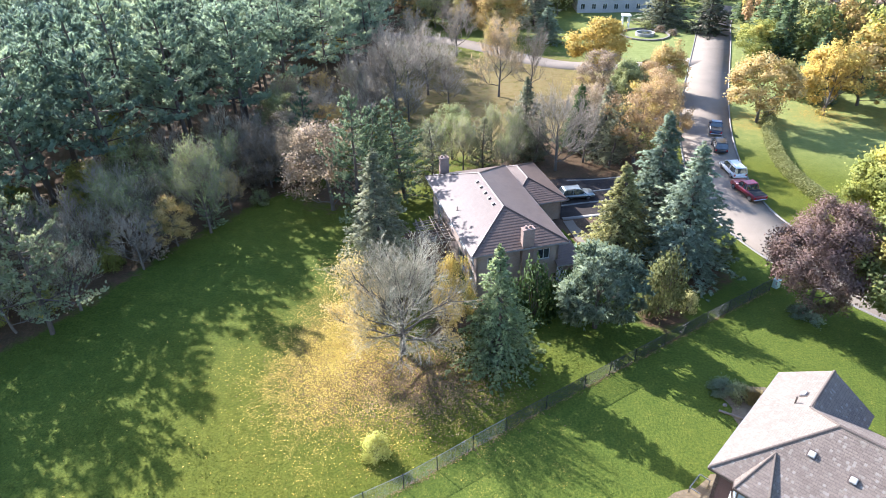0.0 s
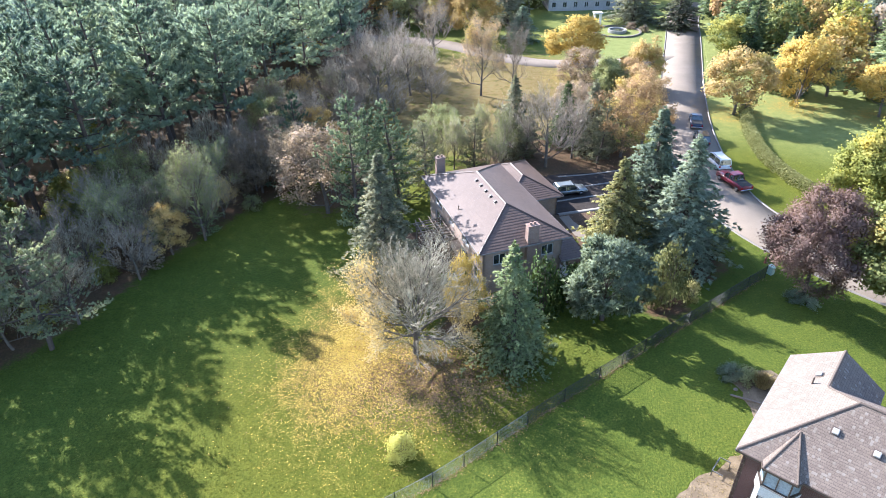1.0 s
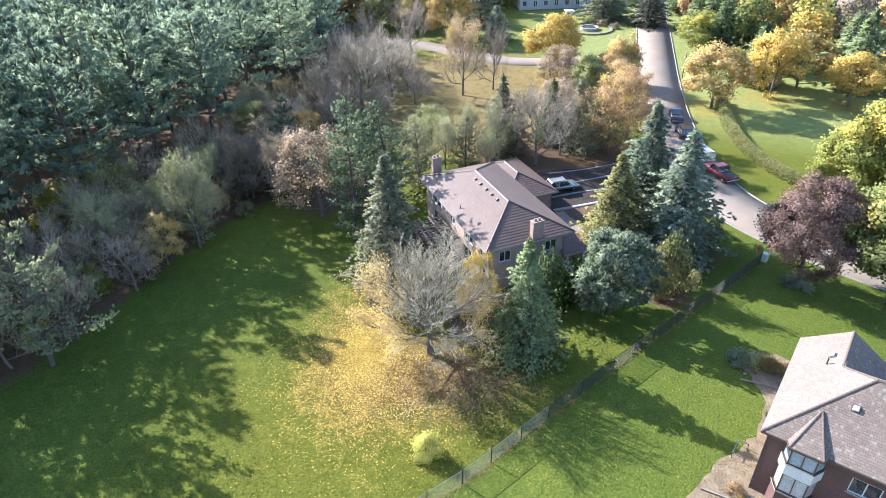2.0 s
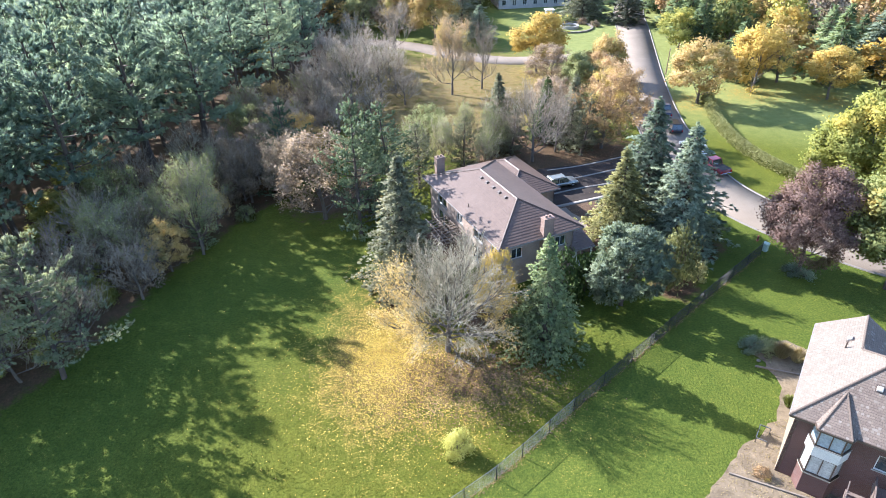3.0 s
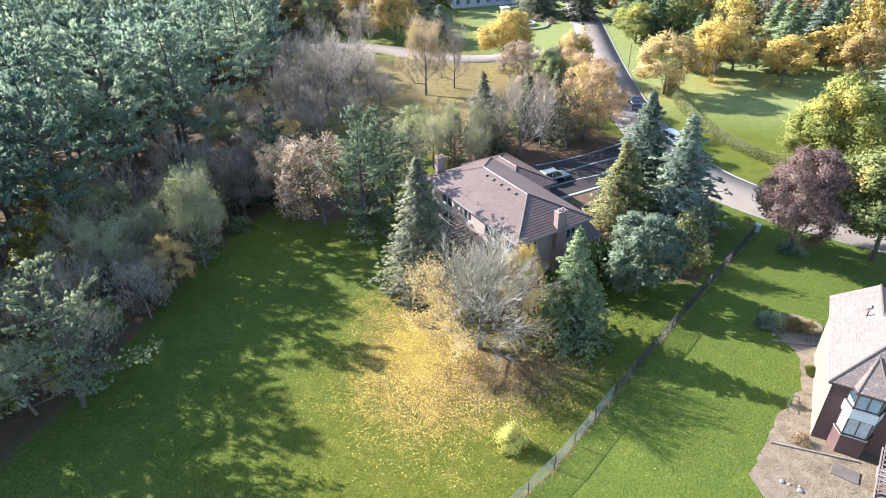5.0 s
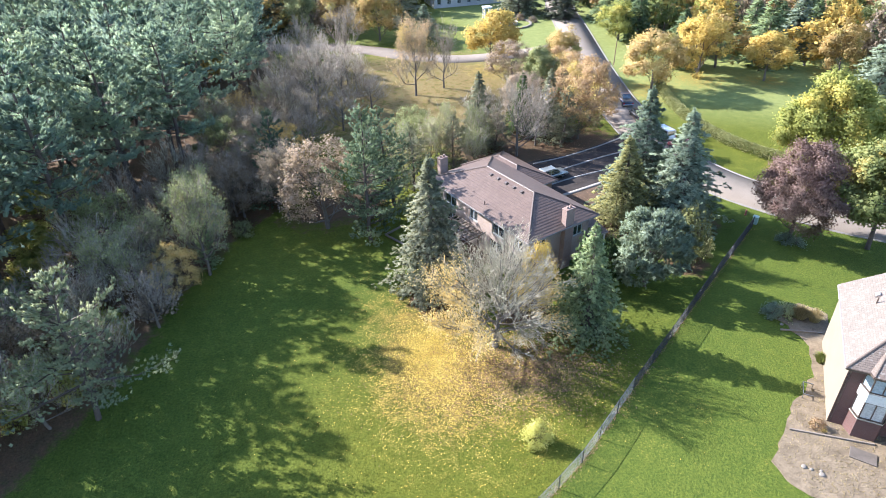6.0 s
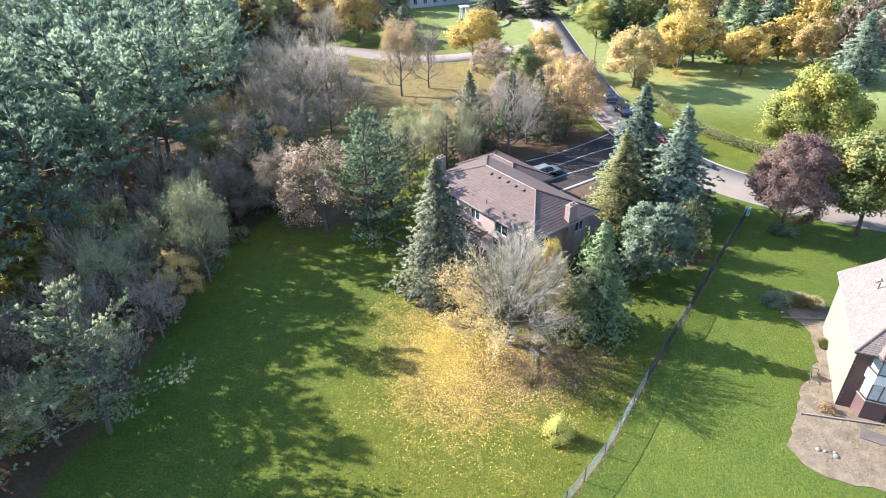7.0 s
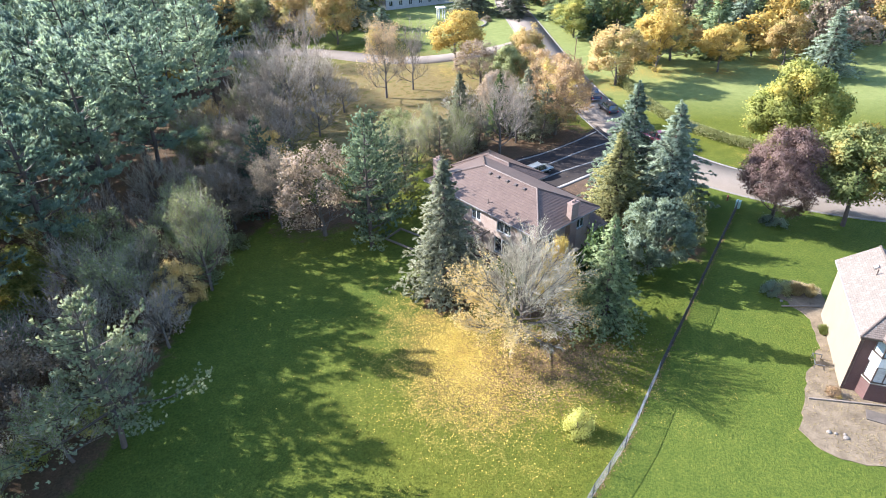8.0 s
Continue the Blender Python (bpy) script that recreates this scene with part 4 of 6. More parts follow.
for _ in range(9000):
    y = 30 + 231 * wood_rng.random() ** 1.1
    x = -28 - 190 * wood_rng.random()
    front_x = edge_at(PINE_EDGE, y)
    # Pines left of this line are out of view, added to shade the lawn.
    seen = x > -18 - 0.8 * y
    if x > front_x or x < -40 - 0.8 * y or (y > 95 and not seen) or (y < 50 and x > -1.35 * y + 5.5):
        continue
    near = y < 122
    if not free(x, y, 7.0 if near else 7.8):
        continue
    k = int(wood_rng.integers(0, 5 if near else 4))
    h = wood_rng.uniform(17.0, 26.0) if front_x - x > 12 else wood_rng.uniform(21, 27) if y < 105 else wood_rng.uniform(16, 22)
    leaf = "pine" if wood_rng.random() < 0.7 else "bluepine"
    make_tree("pine_tree", (pines if near and seen else far_pines)[k % (5 if near and seen else 4)], LEAF[leaf], BARK_DARK, x, y, h / 17, wood_rng.uniform(0, 360), "tall blue-green pine tree in the wood", "tree", "pines in the wood", wood_rng.uniform(0.85, 1.1))
for x, y, h, w, leaf in ((-42.4, 150, 7, 6, "gold"), (-38, 146, 7, 6, "yellow"), (-46, 151, 8, 6, "gold"), (-52, 128, 7, 5, "orange"), (-67, 99, 6, 6, "lime"), (-61, 92, 5.5, 6, "lime"), (-66, 72, 5, 6, "lime"), (-58, 66, 6, 6.5, "olive"), (-56, 71, 5, 6, "lime")):
    taken.append((x, y))
    broad(leafy, int(-x) % 3, x, y, h, w, leaf, "small leafy tree glowing between the pines", x * 13, None, "young_tree")
for _ in range(420):
    y = wood_rng.uniform(44, 122)
    edge = edge_at(WOOD_EDGE, y)
    x = wood_rng.uniform(edge_at(PINE_EDGE, y) - 3, edge + 0.8)
    if free(x, y, 4.3):
        k = int(wood_rng.integers(0, 8))
        h = wood_rng.uniform(5, 9) + 2.5 * min(1, (edge - x) / 10)
        if k == 7:
            make_tree("pine_tree", full_pines[int(wood_rng.integers(0, 2))], LEAF["palepine"], BARK_DARK, x, y, h / 14, wood_rng.uniform(0, 360), "small young pine at the edge of the wood", "tree", G, 1.15)
        elif k < 3:
            broad(bare, k % 2, x, y, h, h * 0.9, "brown", "bare grey tree at the edge of the wood", wood_rng.uniform(0, 360), TWIG if k % 2 else TWIG_BROWN, "bare_tree")
        else:
            broad((thin, half, half, thin)[k - 3], k % 2, x, y, h, h * 0.9, ("olive", "brown", "olive", "palegold", "brown")[int(wood_rng.integers(0, 5))], "half-bare small tree at the edge of the wood", wood_rng.uniform(0, 360))
for _ in range(190):
    y = wood_rng.uniform(42, 120)
    edge = edge_at(WOOD_EDGE, y)
    x = edge - wood_rng.uniform(-0.5, 12)
    if free(x, y, 3.0):
        leaf = ("olive", "brown", "olive", "lime", "brown")[int(wood_rng.integers(0, 5))]
        bush(int(wood_rng.integers(0, 3)), x, y, wood_rng.uniform(2, 4), wood_rng.uniform(3, 5), leaf, "straggling undergrowth shrub at the edge of the wood", "shrub", wood_rng.uniform(0, 360))
# trees of the gardens far off
for _ in range(5000):
    x, y = wood_rng.uniform(-60, 190), wood_rng.uniform(95, 300)
    right = x > 58 and y > 117 - 0.3 * (x - 58)
    beyond = (x > -30 and y > 195) or (-45 < x < 18 and y > 176)
    if not (right or beyond) or x > 1.4 * y - 25 or math.hypot(x + 31, y - 3) > 255:
        continue
    if np.min(np.hypot(*(road_line - [x, y]).T)) < 8 or np.min(np.hypot(*(cross_line - [x, y]).T)) < 7 or np.hypot(x - 36, y - 172) < 20 or not free(x, y, 6.4 if right else 8.0):
        continue
    if wood_rng.random() < (0.42 if right else 0.15):
        spruce(int(wood_rng.integers(0, 2)), x, y, wood_rng.uniform(9, 15), wood_rng.uniform(6, 9), ("spruce", "greenspruce", "bluespruce", "greenspruce")[int(wood_rng.integers(0, 4))], "conifer in a far garden", wood_rng.uniform(0, 360), spr_far)
    else:
        broad(leafy_far, int(wood_rng.integers(0, 2)), x, y, wood_rng.uniform(9, 14), wood_rng.uniform(9, 13), ("gold", "orange", "pink", "olive", "lime", "green", "brown", "yellow")[int(wood_rng.integers(0, 8))], "autumn tree in a far garden", wood_rng.uniform(0, 360))


# ---------------------------------------------------------------- the brick house
def shingle(name, dark, light, row, wide, rough, spec, speck=None, speck_at=0.72):
    """Roof courses: rows of tiles with joints, each tile its own tint. Follows the slope by the tile's own plan direction."""
    m, nt, b = material(name, rough, 0, spec)
    uv = nt.nodes.new("ShaderNodeUVMap")
    br = node(nt, "ShaderNodeTexBrick", Scale=1.0, Mortar_Size=0.012, Brick_Width=wide, Row_Height=row, Bias=0.0)
    br.inputs["Color1"].default_value, br.inputs["Color2"].default_value, br.inputs["Mortar"].default_value = (*dark, 1), (*light, 1), (*shade(dark, 0.45), 1)
    nt.links.new(uv.outputs[0], br.inputs["Vector"])
    stain = noise_of(nt, 0.5, 4)
    c = mix(nt, 0.35, br.outputs["Color"], ramp(nt, stain, [(0.3, shade(dark, 0.8)), (0.7, shade(light, 1.15))]))
    fine = noise_of(nt, 14, 3)
    c = mix(nt, 0.25, c, ramp(nt, fine, [(0.3, shade(dark, 0.6)), (0.7, shade(light, 1.25))]))
    if speck:
        w = nt.nodes.new("ShaderNodeTexWhiteNoise")
        w.noise_dimensions = "2D"
        sc = nt.nodes.new("ShaderNodeVectorMath")
        sc.operation = "DIVIDE"
        sc.inputs[1].default_value = (wide * 0.55, row, 1)
        fl = nt.nodes.new("ShaderNodeVectorMath")
        fl.operation = "FLOOR"
        nt.links.new(uv.outputs[0], sc.inputs[0])
        nt.links.new(sc.outputs[0], fl.inputs[0])
        nt.links.new(fl.outputs[0], w.inputs["Vector"])
        c = mix(nt, ramp(nt, w.outputs["Value"], [(speck_at, (0, 0, 0)), (speck_at + 0.12, (0.7, 0.7, 0.7))]), c, speck)
    nt.links.new(c, b.inputs["Base Color"])
    bump(nt, b, br.outputs["Fac"], -0.5, 0.02)
    return m


def brick_wall(name, a, b2, mortar, row=0.075, wide=0.22):
    m, nt, b = material(name, 0.85, 0, 0.3)
    co = nt.nodes.new("ShaderNodeTexCoord")
    sp = nt.nodes.new("ShaderNodeSeparateXYZ")
    nt.links.new(co.outputs["Object"], sp.inputs[0])
    cb = nt.nodes.new("ShaderNodeCombineXYZ")
    nt.links.new(calc(nt, "ADD", sp.outputs[0], sp.outputs[1]), cb.inputs[0])
    nt.links.new(sp.outputs[2], cb.inputs[1])
    br = node(nt, "ShaderNodeTexBrick", Scale=1.0, Mortar_Size=0.008, Brick_Width=wide, Row_Height=row)
    br.inputs["Color1"].default_value, br.inputs["Color2"].default_value, br.inputs["Mortar"].default_value = (*a, 1), (*b2, 1), (*mortar, 1)
    nt.links.new(cb.outputs[0], br.inputs["Vector"])
    c = mix(nt, 0.3, br.outputs["Color"], ramp(nt, noise_of(nt, 0.8, 4), [(0.3, shade(a, 0.75)), (0.7, shade(b2, 1.2))]))
    nt.links.new(c, b.inputs["Base Color"])
    bump(nt, b, br.outputs["Fac"], -0.4, 0.01)
    return m


ROOF = shingle("brown_roof_tiles", (0.108, 0.072, 0.053), (0.15, 0.103, 0.076), 0.36, 0.42, 0.46, 0.29)
ROOF_N = shingle("mottled_shingles", (0.138, 0.106, 0.083), (0.208, 0.163, 0.128), 0.19, 0.3, 0.75, 0.22, (0.26, 0.228, 0.19), 0.86)
# Same shingles for the sunward west slope, slightly paler to carry its sheen.
ROOF_W = shingle("sunlit_slope_shingles", (0.155, 0.127, 0.098), (0.2, 0.165, 0.13), 0.19, 0.3, 0.65, 0.3, (0.24, 0.2, 0.16), 0.8)
BRICK_TAN = brick_wall("tan_brick", (0.3, 0.22, 0.17), (0.38, 0.29, 0.23), (0.38, 0.34, 0.3))
BRICK_STACK = brick_wall("pinkish_brown_brick", (0.23, 0.15, 0.115), (0.3, 0.205, 0.16), (0.3, 0.26, 0.22))
BRICK_DARK = brick_wall("dark_red_brick", (0.085, 0.042, 0.034), (0.12, 0.06, 0.048), (0.15, 0.12, 0.11))
STUCCO = plain("cream_stucco", (0.222, 0.183, 0.122), 0.85, 0, 0.7, 0.08, 18, 0.01)
WHITE = plain("white_paint", (0.6, 0.59, 0.56), 0.5, 0, 1.2, 0.08, 20, 0.003)
GUTTER = plain("tan_gutter", (0.27, 0.24, 0.215), 0.5, 0, 1.2, 0.12, 20, 0.003)
BROWN = plain("brown_metal_trim", (0.09, 0.065, 0.05), 0.45, 0, 2, 0.2, 20, 0.002)
GLASS, gnt, gb = material("window_glass", 0.04, 0, 0.8)
gb.inputs["Base Color"].default_value = (0.035, 0.045, 0.05, 1)
gb.inputs["Coat Weight"].default_value = 1.0
gnt.links.new(ramp(gnt, noise_of(gnt, 0.8, 2), [(0.3, (0.02, 0.027, 0.03)), (0.7, (0.06, 0.07, 0.075))]), gb.inputs["Base Color"])


def roof_plane(corners, row, mat, parent, step=0.025, thick=0.12, label=""):
    """A roof slope of overlapping courses. corners: eave left, eave right, then round the top, seen from outside."""
    a = [Vector(c) for c in corners]
    e = (a[1] - a[0]).normalized()
    nrm = (a[1] - a[0]).cross(a[-1] - a[0]).normalized()
    if nrm.z < 0:
        nrm = -nrm
    s = nrm.cross(e)
    if s.z < 0:
        s = -s
    pts = [((p - a[0]).dot(e), (p - a[0]).dot(s)) for p in a]
    top = max(q[1] for q in pts)

    def span(v):
        xs = []
        n = len(pts)
        for i in range(n):
            (x0, y0), (x1, y1) = pts[i], pts[(i + 1) % n]
            if abs(y1 - y0) < 1e-9:
                if abs(v - y0) < 1e-6:
                    xs += [x0, x1]
                continue
            t = (v - y0) / (y1 - y0)
            if -1e-9 <= t <= 1 + 1e-9:
                xs.append(x0 + t * (x1 - x0))
        return (min(xs), max(xs)) if xs else (0, 0)

    bm = bmesh.new()
    uvl = bm.loops.layers.uv.new("UVMap")
    n = max(1, int(round(top / row)))

    def quad(ps):
        f = bm.faces.new([bm.verts.new(a[0] + e * x + s * y + nrm * h) for x, y, h in ps])
        for lp, (x, y, h) in zip(f.loops, ps):
            lp[uvl].uv = (x, y + 0.003)

    for i in range(n):
        v0, v1 = top * i / n, top * (i + 1) / n
        (l0, r0), (l1, r1) = span(v0 + 1e-6), span(v1 - 1e-6)
        quad([(l0, v0, step), (r0, v0, step), (r1, v1, 0), (l1, v1, 0)])
        if i:
            quad([(l0, v0, 0), (r0, v0, 0), (r0, v0, step), (l0, v0, step)])
    slab(bm, [c - nrm * 0.012 for c in a], thick)
    return part("roof", bm, mat, parent, label)


CAPS = {}


def ridge_caps(path, mat, parent, size=0.16, piece=0.45):
    """A row of separate bent cap tiles along a ridge or hip."""
    a, b = Vector(path[0]), Vector(path[1])
    key = (mat.name, size, piece)
    if key not in CAPS:
        bm = bmesh.new()
        prof = [(-0.9, -0.35), (-0.5, 0.05), (0, 0.25), (0.5, 0.05), (0.9, -0.35), (0, -0.2)]
        lo = [bm.verts.new((x * size, 0, z * size)) for x, z in prof]
        hi = [bm.verts.new((x * size * 0.94, piece * 0.97, z * size + 0.015)) for x, z in prof]
        bm.faces.new(lo)
        bm.faces.new(hi[::-1])
        for i in range(6):
            bm.faces.new((lo[i], hi[i], hi[(i + 1) % 6], lo[(i + 1) % 6]))
        bmesh.ops.recalc_face_normals(bm, faces=bm.faces)
        CAPS[key] = bpy.data.meshes.new("ridge_cap")
        bm.to_mesh(CAPS[key])
        bm.free()
        CAPS[key].materials.append(mat)
    d = b - a
    n = max(1, round(d.length / piece))
    turn = d.to_track_quat("Y", "Z").to_matrix().to_4x4()
    for i in range(n):
        ob = new("ridge_cap", CAPS[key])
        ob.parent = parent
        ob.matrix_basis = Matrix.Translation(a + d * (i / n) + Vector((0, 0, 0.05))) @ turn


def gutter(a, b, parent, mat=None, name="gutter"):
    bm = bmesh.new()
    bar(bm, Vector(a) + Vector((0, 0, -0.1)), Vector(b) + Vector((0, 0, -0.1)), 0.13, 0.16)
    return part(name, bm, mat or GUTTER, parent)


def wall_with(parent, name, a, b, z0, z1, openings, mat, thick=0.25, label=""):
    """A wall from a to b (plan points), with rectangular openings (from, to, sill, head) cut through it."""
    a, b = Vector((*a, 0)), Vector((*b, 0))
    d = (b - a)
    ln = d.length
    d.normalize()
    inn = Vector((-d.y, d.x, 0))
    bm = bmesh.new()
    xs = sorted({0, ln, *[o[0] for o in openings], *[o[1] for o in openings]})
    zs = sorted({z0, z1, *[o[2] for o in openings], *[o[3] for o in openings]})

    def solid(i, j):
        x, z = (xs[i] + xs[i + 1]) / 2, (zs[j] + zs[j + 1]) / 2
        return not any(o[0] < x < o[1] and o[2] < z < o[3] for o in openings)

    for i in range(len(xs) - 1):
        j = 0
        while j < len(zs) - 1:
            if not solid(i, j):
                j += 1
                continue
            k = j
            while k < len(zs) - 1 and solid(i, k):
                k += 1
            c = [a + d * xs[i], a + d * xs[i + 1], a + d * xs[i + 1] + inn * thick, a + d * xs[i] + inn * thick]
            prism(bm, [(p.x, p.y) for p in c], zs[j], zs[k])
            j = k
    return part(name, bm, mat, parent, label)


def window(parent, a, b, x0, x1, z0, z1, panes=2, frame_mat=None, depth=0.1, name="window", glass=None):
    """A framed window in a wall from a to b: a frame, mullions and separate panes, set back in its opening."""
    a, b = Vector((*a, 0)), Vector((*b, 0))
    d = (b - a).normalized()
    inn = Vector((-d.y, d.x, 0))
    o = a + inn * depth
    w = 0.07
    bm = bmesh.new()
    for z in (z0 + w / 2, z1 - w / 2):
        bar(bm, o + d * x0 + Vector((0, 0, z)), o + d * x1 + Vector((0, 0, z)), 0.1, w)
    for i in range(panes + 1):
        x = x0 + w / 2 + (x1 - x0 - w) * i / panes
        bar(bm, o + d * x + Vector((0, 0, z0)), o + d * x + Vector((0, 0, z1)), w, 0.1)
    win = part(name, bm, frame_mat or WHITE, parent)
    for i in range(panes):
        p0, p1 = x0 + (x1 - x0) * i / panes + 0.03, x0 + (x1 - x0) * (i + 1) / panes - 0.03
        bm = bmesh.new()
        g = o + inn * 0.03
        prism(bm, [(q.x, q.y) for q in (g + d * p0, g + d * p1, g + d * p1 + inn * 0.02, g + d * p0 + inn * 0.02)], z0 + 0.03, z1 - 0.03)
        part("pane", bm, glass or GLASS, win)
    bm = bmesh.new()
    g = a - inn * 0.06
    prism(bm, [(q.x, q.y) for q in (g + d * (x0 - 0.08), g + d * (x1 + 0.08), g + d * (x1 + 0.08) + inn * 0.16, g + d * (x0 - 0.08) + inn * 0.16)], z0 - 0.07, z0)
    part("sill", bm, CONCRETE, win)
    return win


HOUSE = pose(-1.65, 54.38, -0.45, 0, 0, 20.1)
EZ, RZ = 5.84, 8.31
house = thing("house", HOUSE, "two-storey tan brick house with a brown tiled hip roof", "house")
L, W2 = 19.8, 10.7
c00, c10, c11, c01 = (0, 0, EZ), (W2, 0, EZ), (W2, L, EZ), (0, L, EZ)
rs, rn = (5.15, 5.05, RZ), (5.15, 13.7, RZ)
roof_plane([c00, c10, rs], 0.36, ROOF, house)
roof_plane([c10, c11, rn, rs], 0.36, ROOF, house)
roof_plane([c11, c01, rn], 0.36, ROOF, house)
roof_plane([c01, c00, rs, rn], 0.36, ROOF, house)
for pair in ((c00, rs), (c10, rs), (c11, rn), (c01, rn), (rs, rn)):
    ridge_caps(pair, ROOF, house)
for pair in ((c00, c10), (c10, c11), (c11, c01), (c01, c00)):
    gutter(*pair, house)
bm = bmesh.new()
box(bm, 0.05, W2 - 0.05, 0.05, L - 0.05, EZ - 0.24, EZ - 0.16)
part("soffit", bm, WHITE, house)
IN = 0.75
P0, P1, P2, P3 = (IN, IN), (W2 - IN, IN), (W2 - IN, L - IN), (IN, L - IN)
south_open = [(1.2, 2.6, 3.6, 4.9), (6.8, 8.2, 3.6, 4.9)]
west_open = [(1.0, 2.4, 3.5, 4.9), (4.2, 6.4, 3.5, 4.9), (9.2, 10.8, 3.5, 4.9), (13.5, 16.0, 3.5, 4.9), (1.0, 2.6, 0.9, 2.5), (4.4, 6.8, 0.4, 2.6), (13.0, 16.0, 0.4, 2.6)]
wall_with(house, "wall", P0, P1, -0.4, EZ - 0.2, south_open, BRICK_TAN)
wall_with(house, "wall", P1, P2, -0.4, EZ - 0.2, [], BRICK_TAN)
wall_with(house, "wall", P2, P3, -0.4, EZ - 0.2, [], BRICK_TAN)
west_ln = L - 2 * IN
flip = [(west_ln - b, west_ln - a, c, d) for a, b, c, d in west_open]
wall_with(house, "wall", P3, P0, -0.4, EZ - 0.2, flip, BRICK_TAN)
for o in south_open:
    window(house, P0, P1, *o)
for o in flip:
    window(house, P3, P0, *o)
# garage wing, one storey, in front of the house
GE, GR = 3.35, 5.1
g00, g10, g11, g01 = (8.9, 12.9, GE), (16.7, 12.9, GE), (16.7, 24.6, GE), (8.9, 24.6, GE)
gs, gn = (12.8, 16.9, GR), (12.8, 20.7, GR)
gar = thing("garage", HOUSE, "one-storey brick garage wing with a brown tiled hip roof", "garage")
for corners in ([g00, g10, gs], [g10, g11, gn, gs], [g11, g01, gn], [g01, g00, gs, gn]):
    roof_plane(corners, 0.36, ROOF, gar)
for pair in ((g00, gs), (g10, gs), (g11, gn), (g01, gn), (gs, gn)):
    ridge_caps(pair, ROOF, gar)
for pair in ((g00, g10), (g10, g11), (g11, g01)):
    gutter(*pair, gar)
wall_with(gar, "wall", (10.05, 13.4), (16.1, 13.4), -0.4, GE - 0.1, [], BRICK_TAN)
wall_with(gar, "wall", (16.1, 13.4), (16.1, 24.1), -0.4, GE - 0.1, [(1.2, 4.2, 0.45, 2.7), (5.6, 8.6, 0.45, 2.7)], BRICK_TAN)
wall_with(gar, "wall", (16.1, 24.1), (10.05, 24.1), -0.4, GE - 0.1, [], BRICK_TAN)
for x0 in (1.2, 5.6):
    bm = bmesh.new()
    for i in range(4):
        box(bm, 15.93, 16.0, 13.4 + x0, 13.4 + x0 + 3.0, 0.45 + i * 0.565, 0.45 + i * 0.565 + 0.55, 0.01)
    part("garage_door", bm, WHITE, gar)
# porch at the corner
porch = thing("porch", HOUSE, "small lean-to porch with a dark roof at the house corner", "porch")
roof_plane([(9.6, -0.1, 3.0), (12.5, -0.1, 3.0), (12.5, 3.2, 3.9), (9.6, 3.2, 3.9)], 0.36, ROOF, porch)
gutter((9.6, -0.1, 3.0), (12.5, -0.1, 3.0), porch)
for x in (10.2, 12.3):
    bm = bmesh.new()
    box(bm, x - 0.08, x + 0.08, 0.1, 0.26, 0, 2.95, 0.01)
    part("post", bm, WHITE, porch)
bm = bmesh.new()
box(bm, 9.98, 12.5, 0.0, 3.2, -0.1, 0.42)
part("step", bm, CONCRETE, porch)
flat_patch("front_path", [(11.6, 66.2), (12.3, 68.2), (10.9, 70.4), (10.5, 72.0), (9.2, 71.7), (9.9, 69.2), (10.6, 66.9)], 0.05, ASPHALT, "pale grey path to the front door", "path")


def chimney(x, y, z0, z1, w, d, mat, label, pots=2):
    t = thing("chimney", HOUSE @ Matrix.Translation((x, y, 0)), label, "chimney")
    bm = bmesh.new()
    box(bm, -w / 2, w / 2, -d / 2, d / 2, z0, z1)
    part("shaft", bm, mat, t)
    bm = bmesh.new()
    box(bm, -w / 2 - 0.06, w / 2 + 0.06, -d / 2 - 0.06, d / 2 + 0.06, z1, z1 + 0.14, 0.02)
    part("cap", bm, mat, t)
    for i in range(pots):
        bm = bmesh.new()
        tube(bm, ((i - (pots - 1) / 2) * 0.45, 0, z1 + 0.14), ((i - (pots - 1) / 2) * 0.45, 0, z1 + 0.42), 0.16, 0.13, 10)
        part("flue", bm, mat, t)
    return t


chimney(6.15, 0.45, -0.4, 7.85, 1.25, 0.7, BRICK_STACK, "tall tan brick chimney on the house's end wall")
chimney(2.4, 19.6, -0.4, 8.0, 1.15, 0.7, BRICK_STACK, "tan brick chimney with two flues behind the roof")
for v in (6.4, 7.8, 9.2, 10.7, 12.1):
    vent = thing("roof_vent", HOUSE @ pose(4.42, v, RZ - 0.33, 0, -25.6, 0), "small dark roof vent on the house roof", "roof vent", "roof vents")
    bm = bmesh.new()
    box(bm, -0.17, 0.17, -0.2, 0.2, 0.0, 0.16, 0.03)
    part("hood", bm, BROWN, vent)
    bm = bmesh.new()
    box(bm, -0.24, 0.24, -0.26, 0.26, -0.02, 0.02)
    part("flange", bm, BROWN, vent)
stack = thing("vent_pipe", HOUSE @ pose(1.05, 9.0, EZ + 0.45), "thin metal vent pipe on the house roof", "pipe")
bm = bmesh.new()
tube(bm, (0, 0, -0.1), (0, 0, 0.55), 0.05, 0.05)
part("pipe", bm, BROWN, stack)
bm = bmesh.new()
tube(bm, (0, 0, 0.0), (0, 0, 0.1), 0.14, 0.07)
part("collar", bm, BROWN, stack)

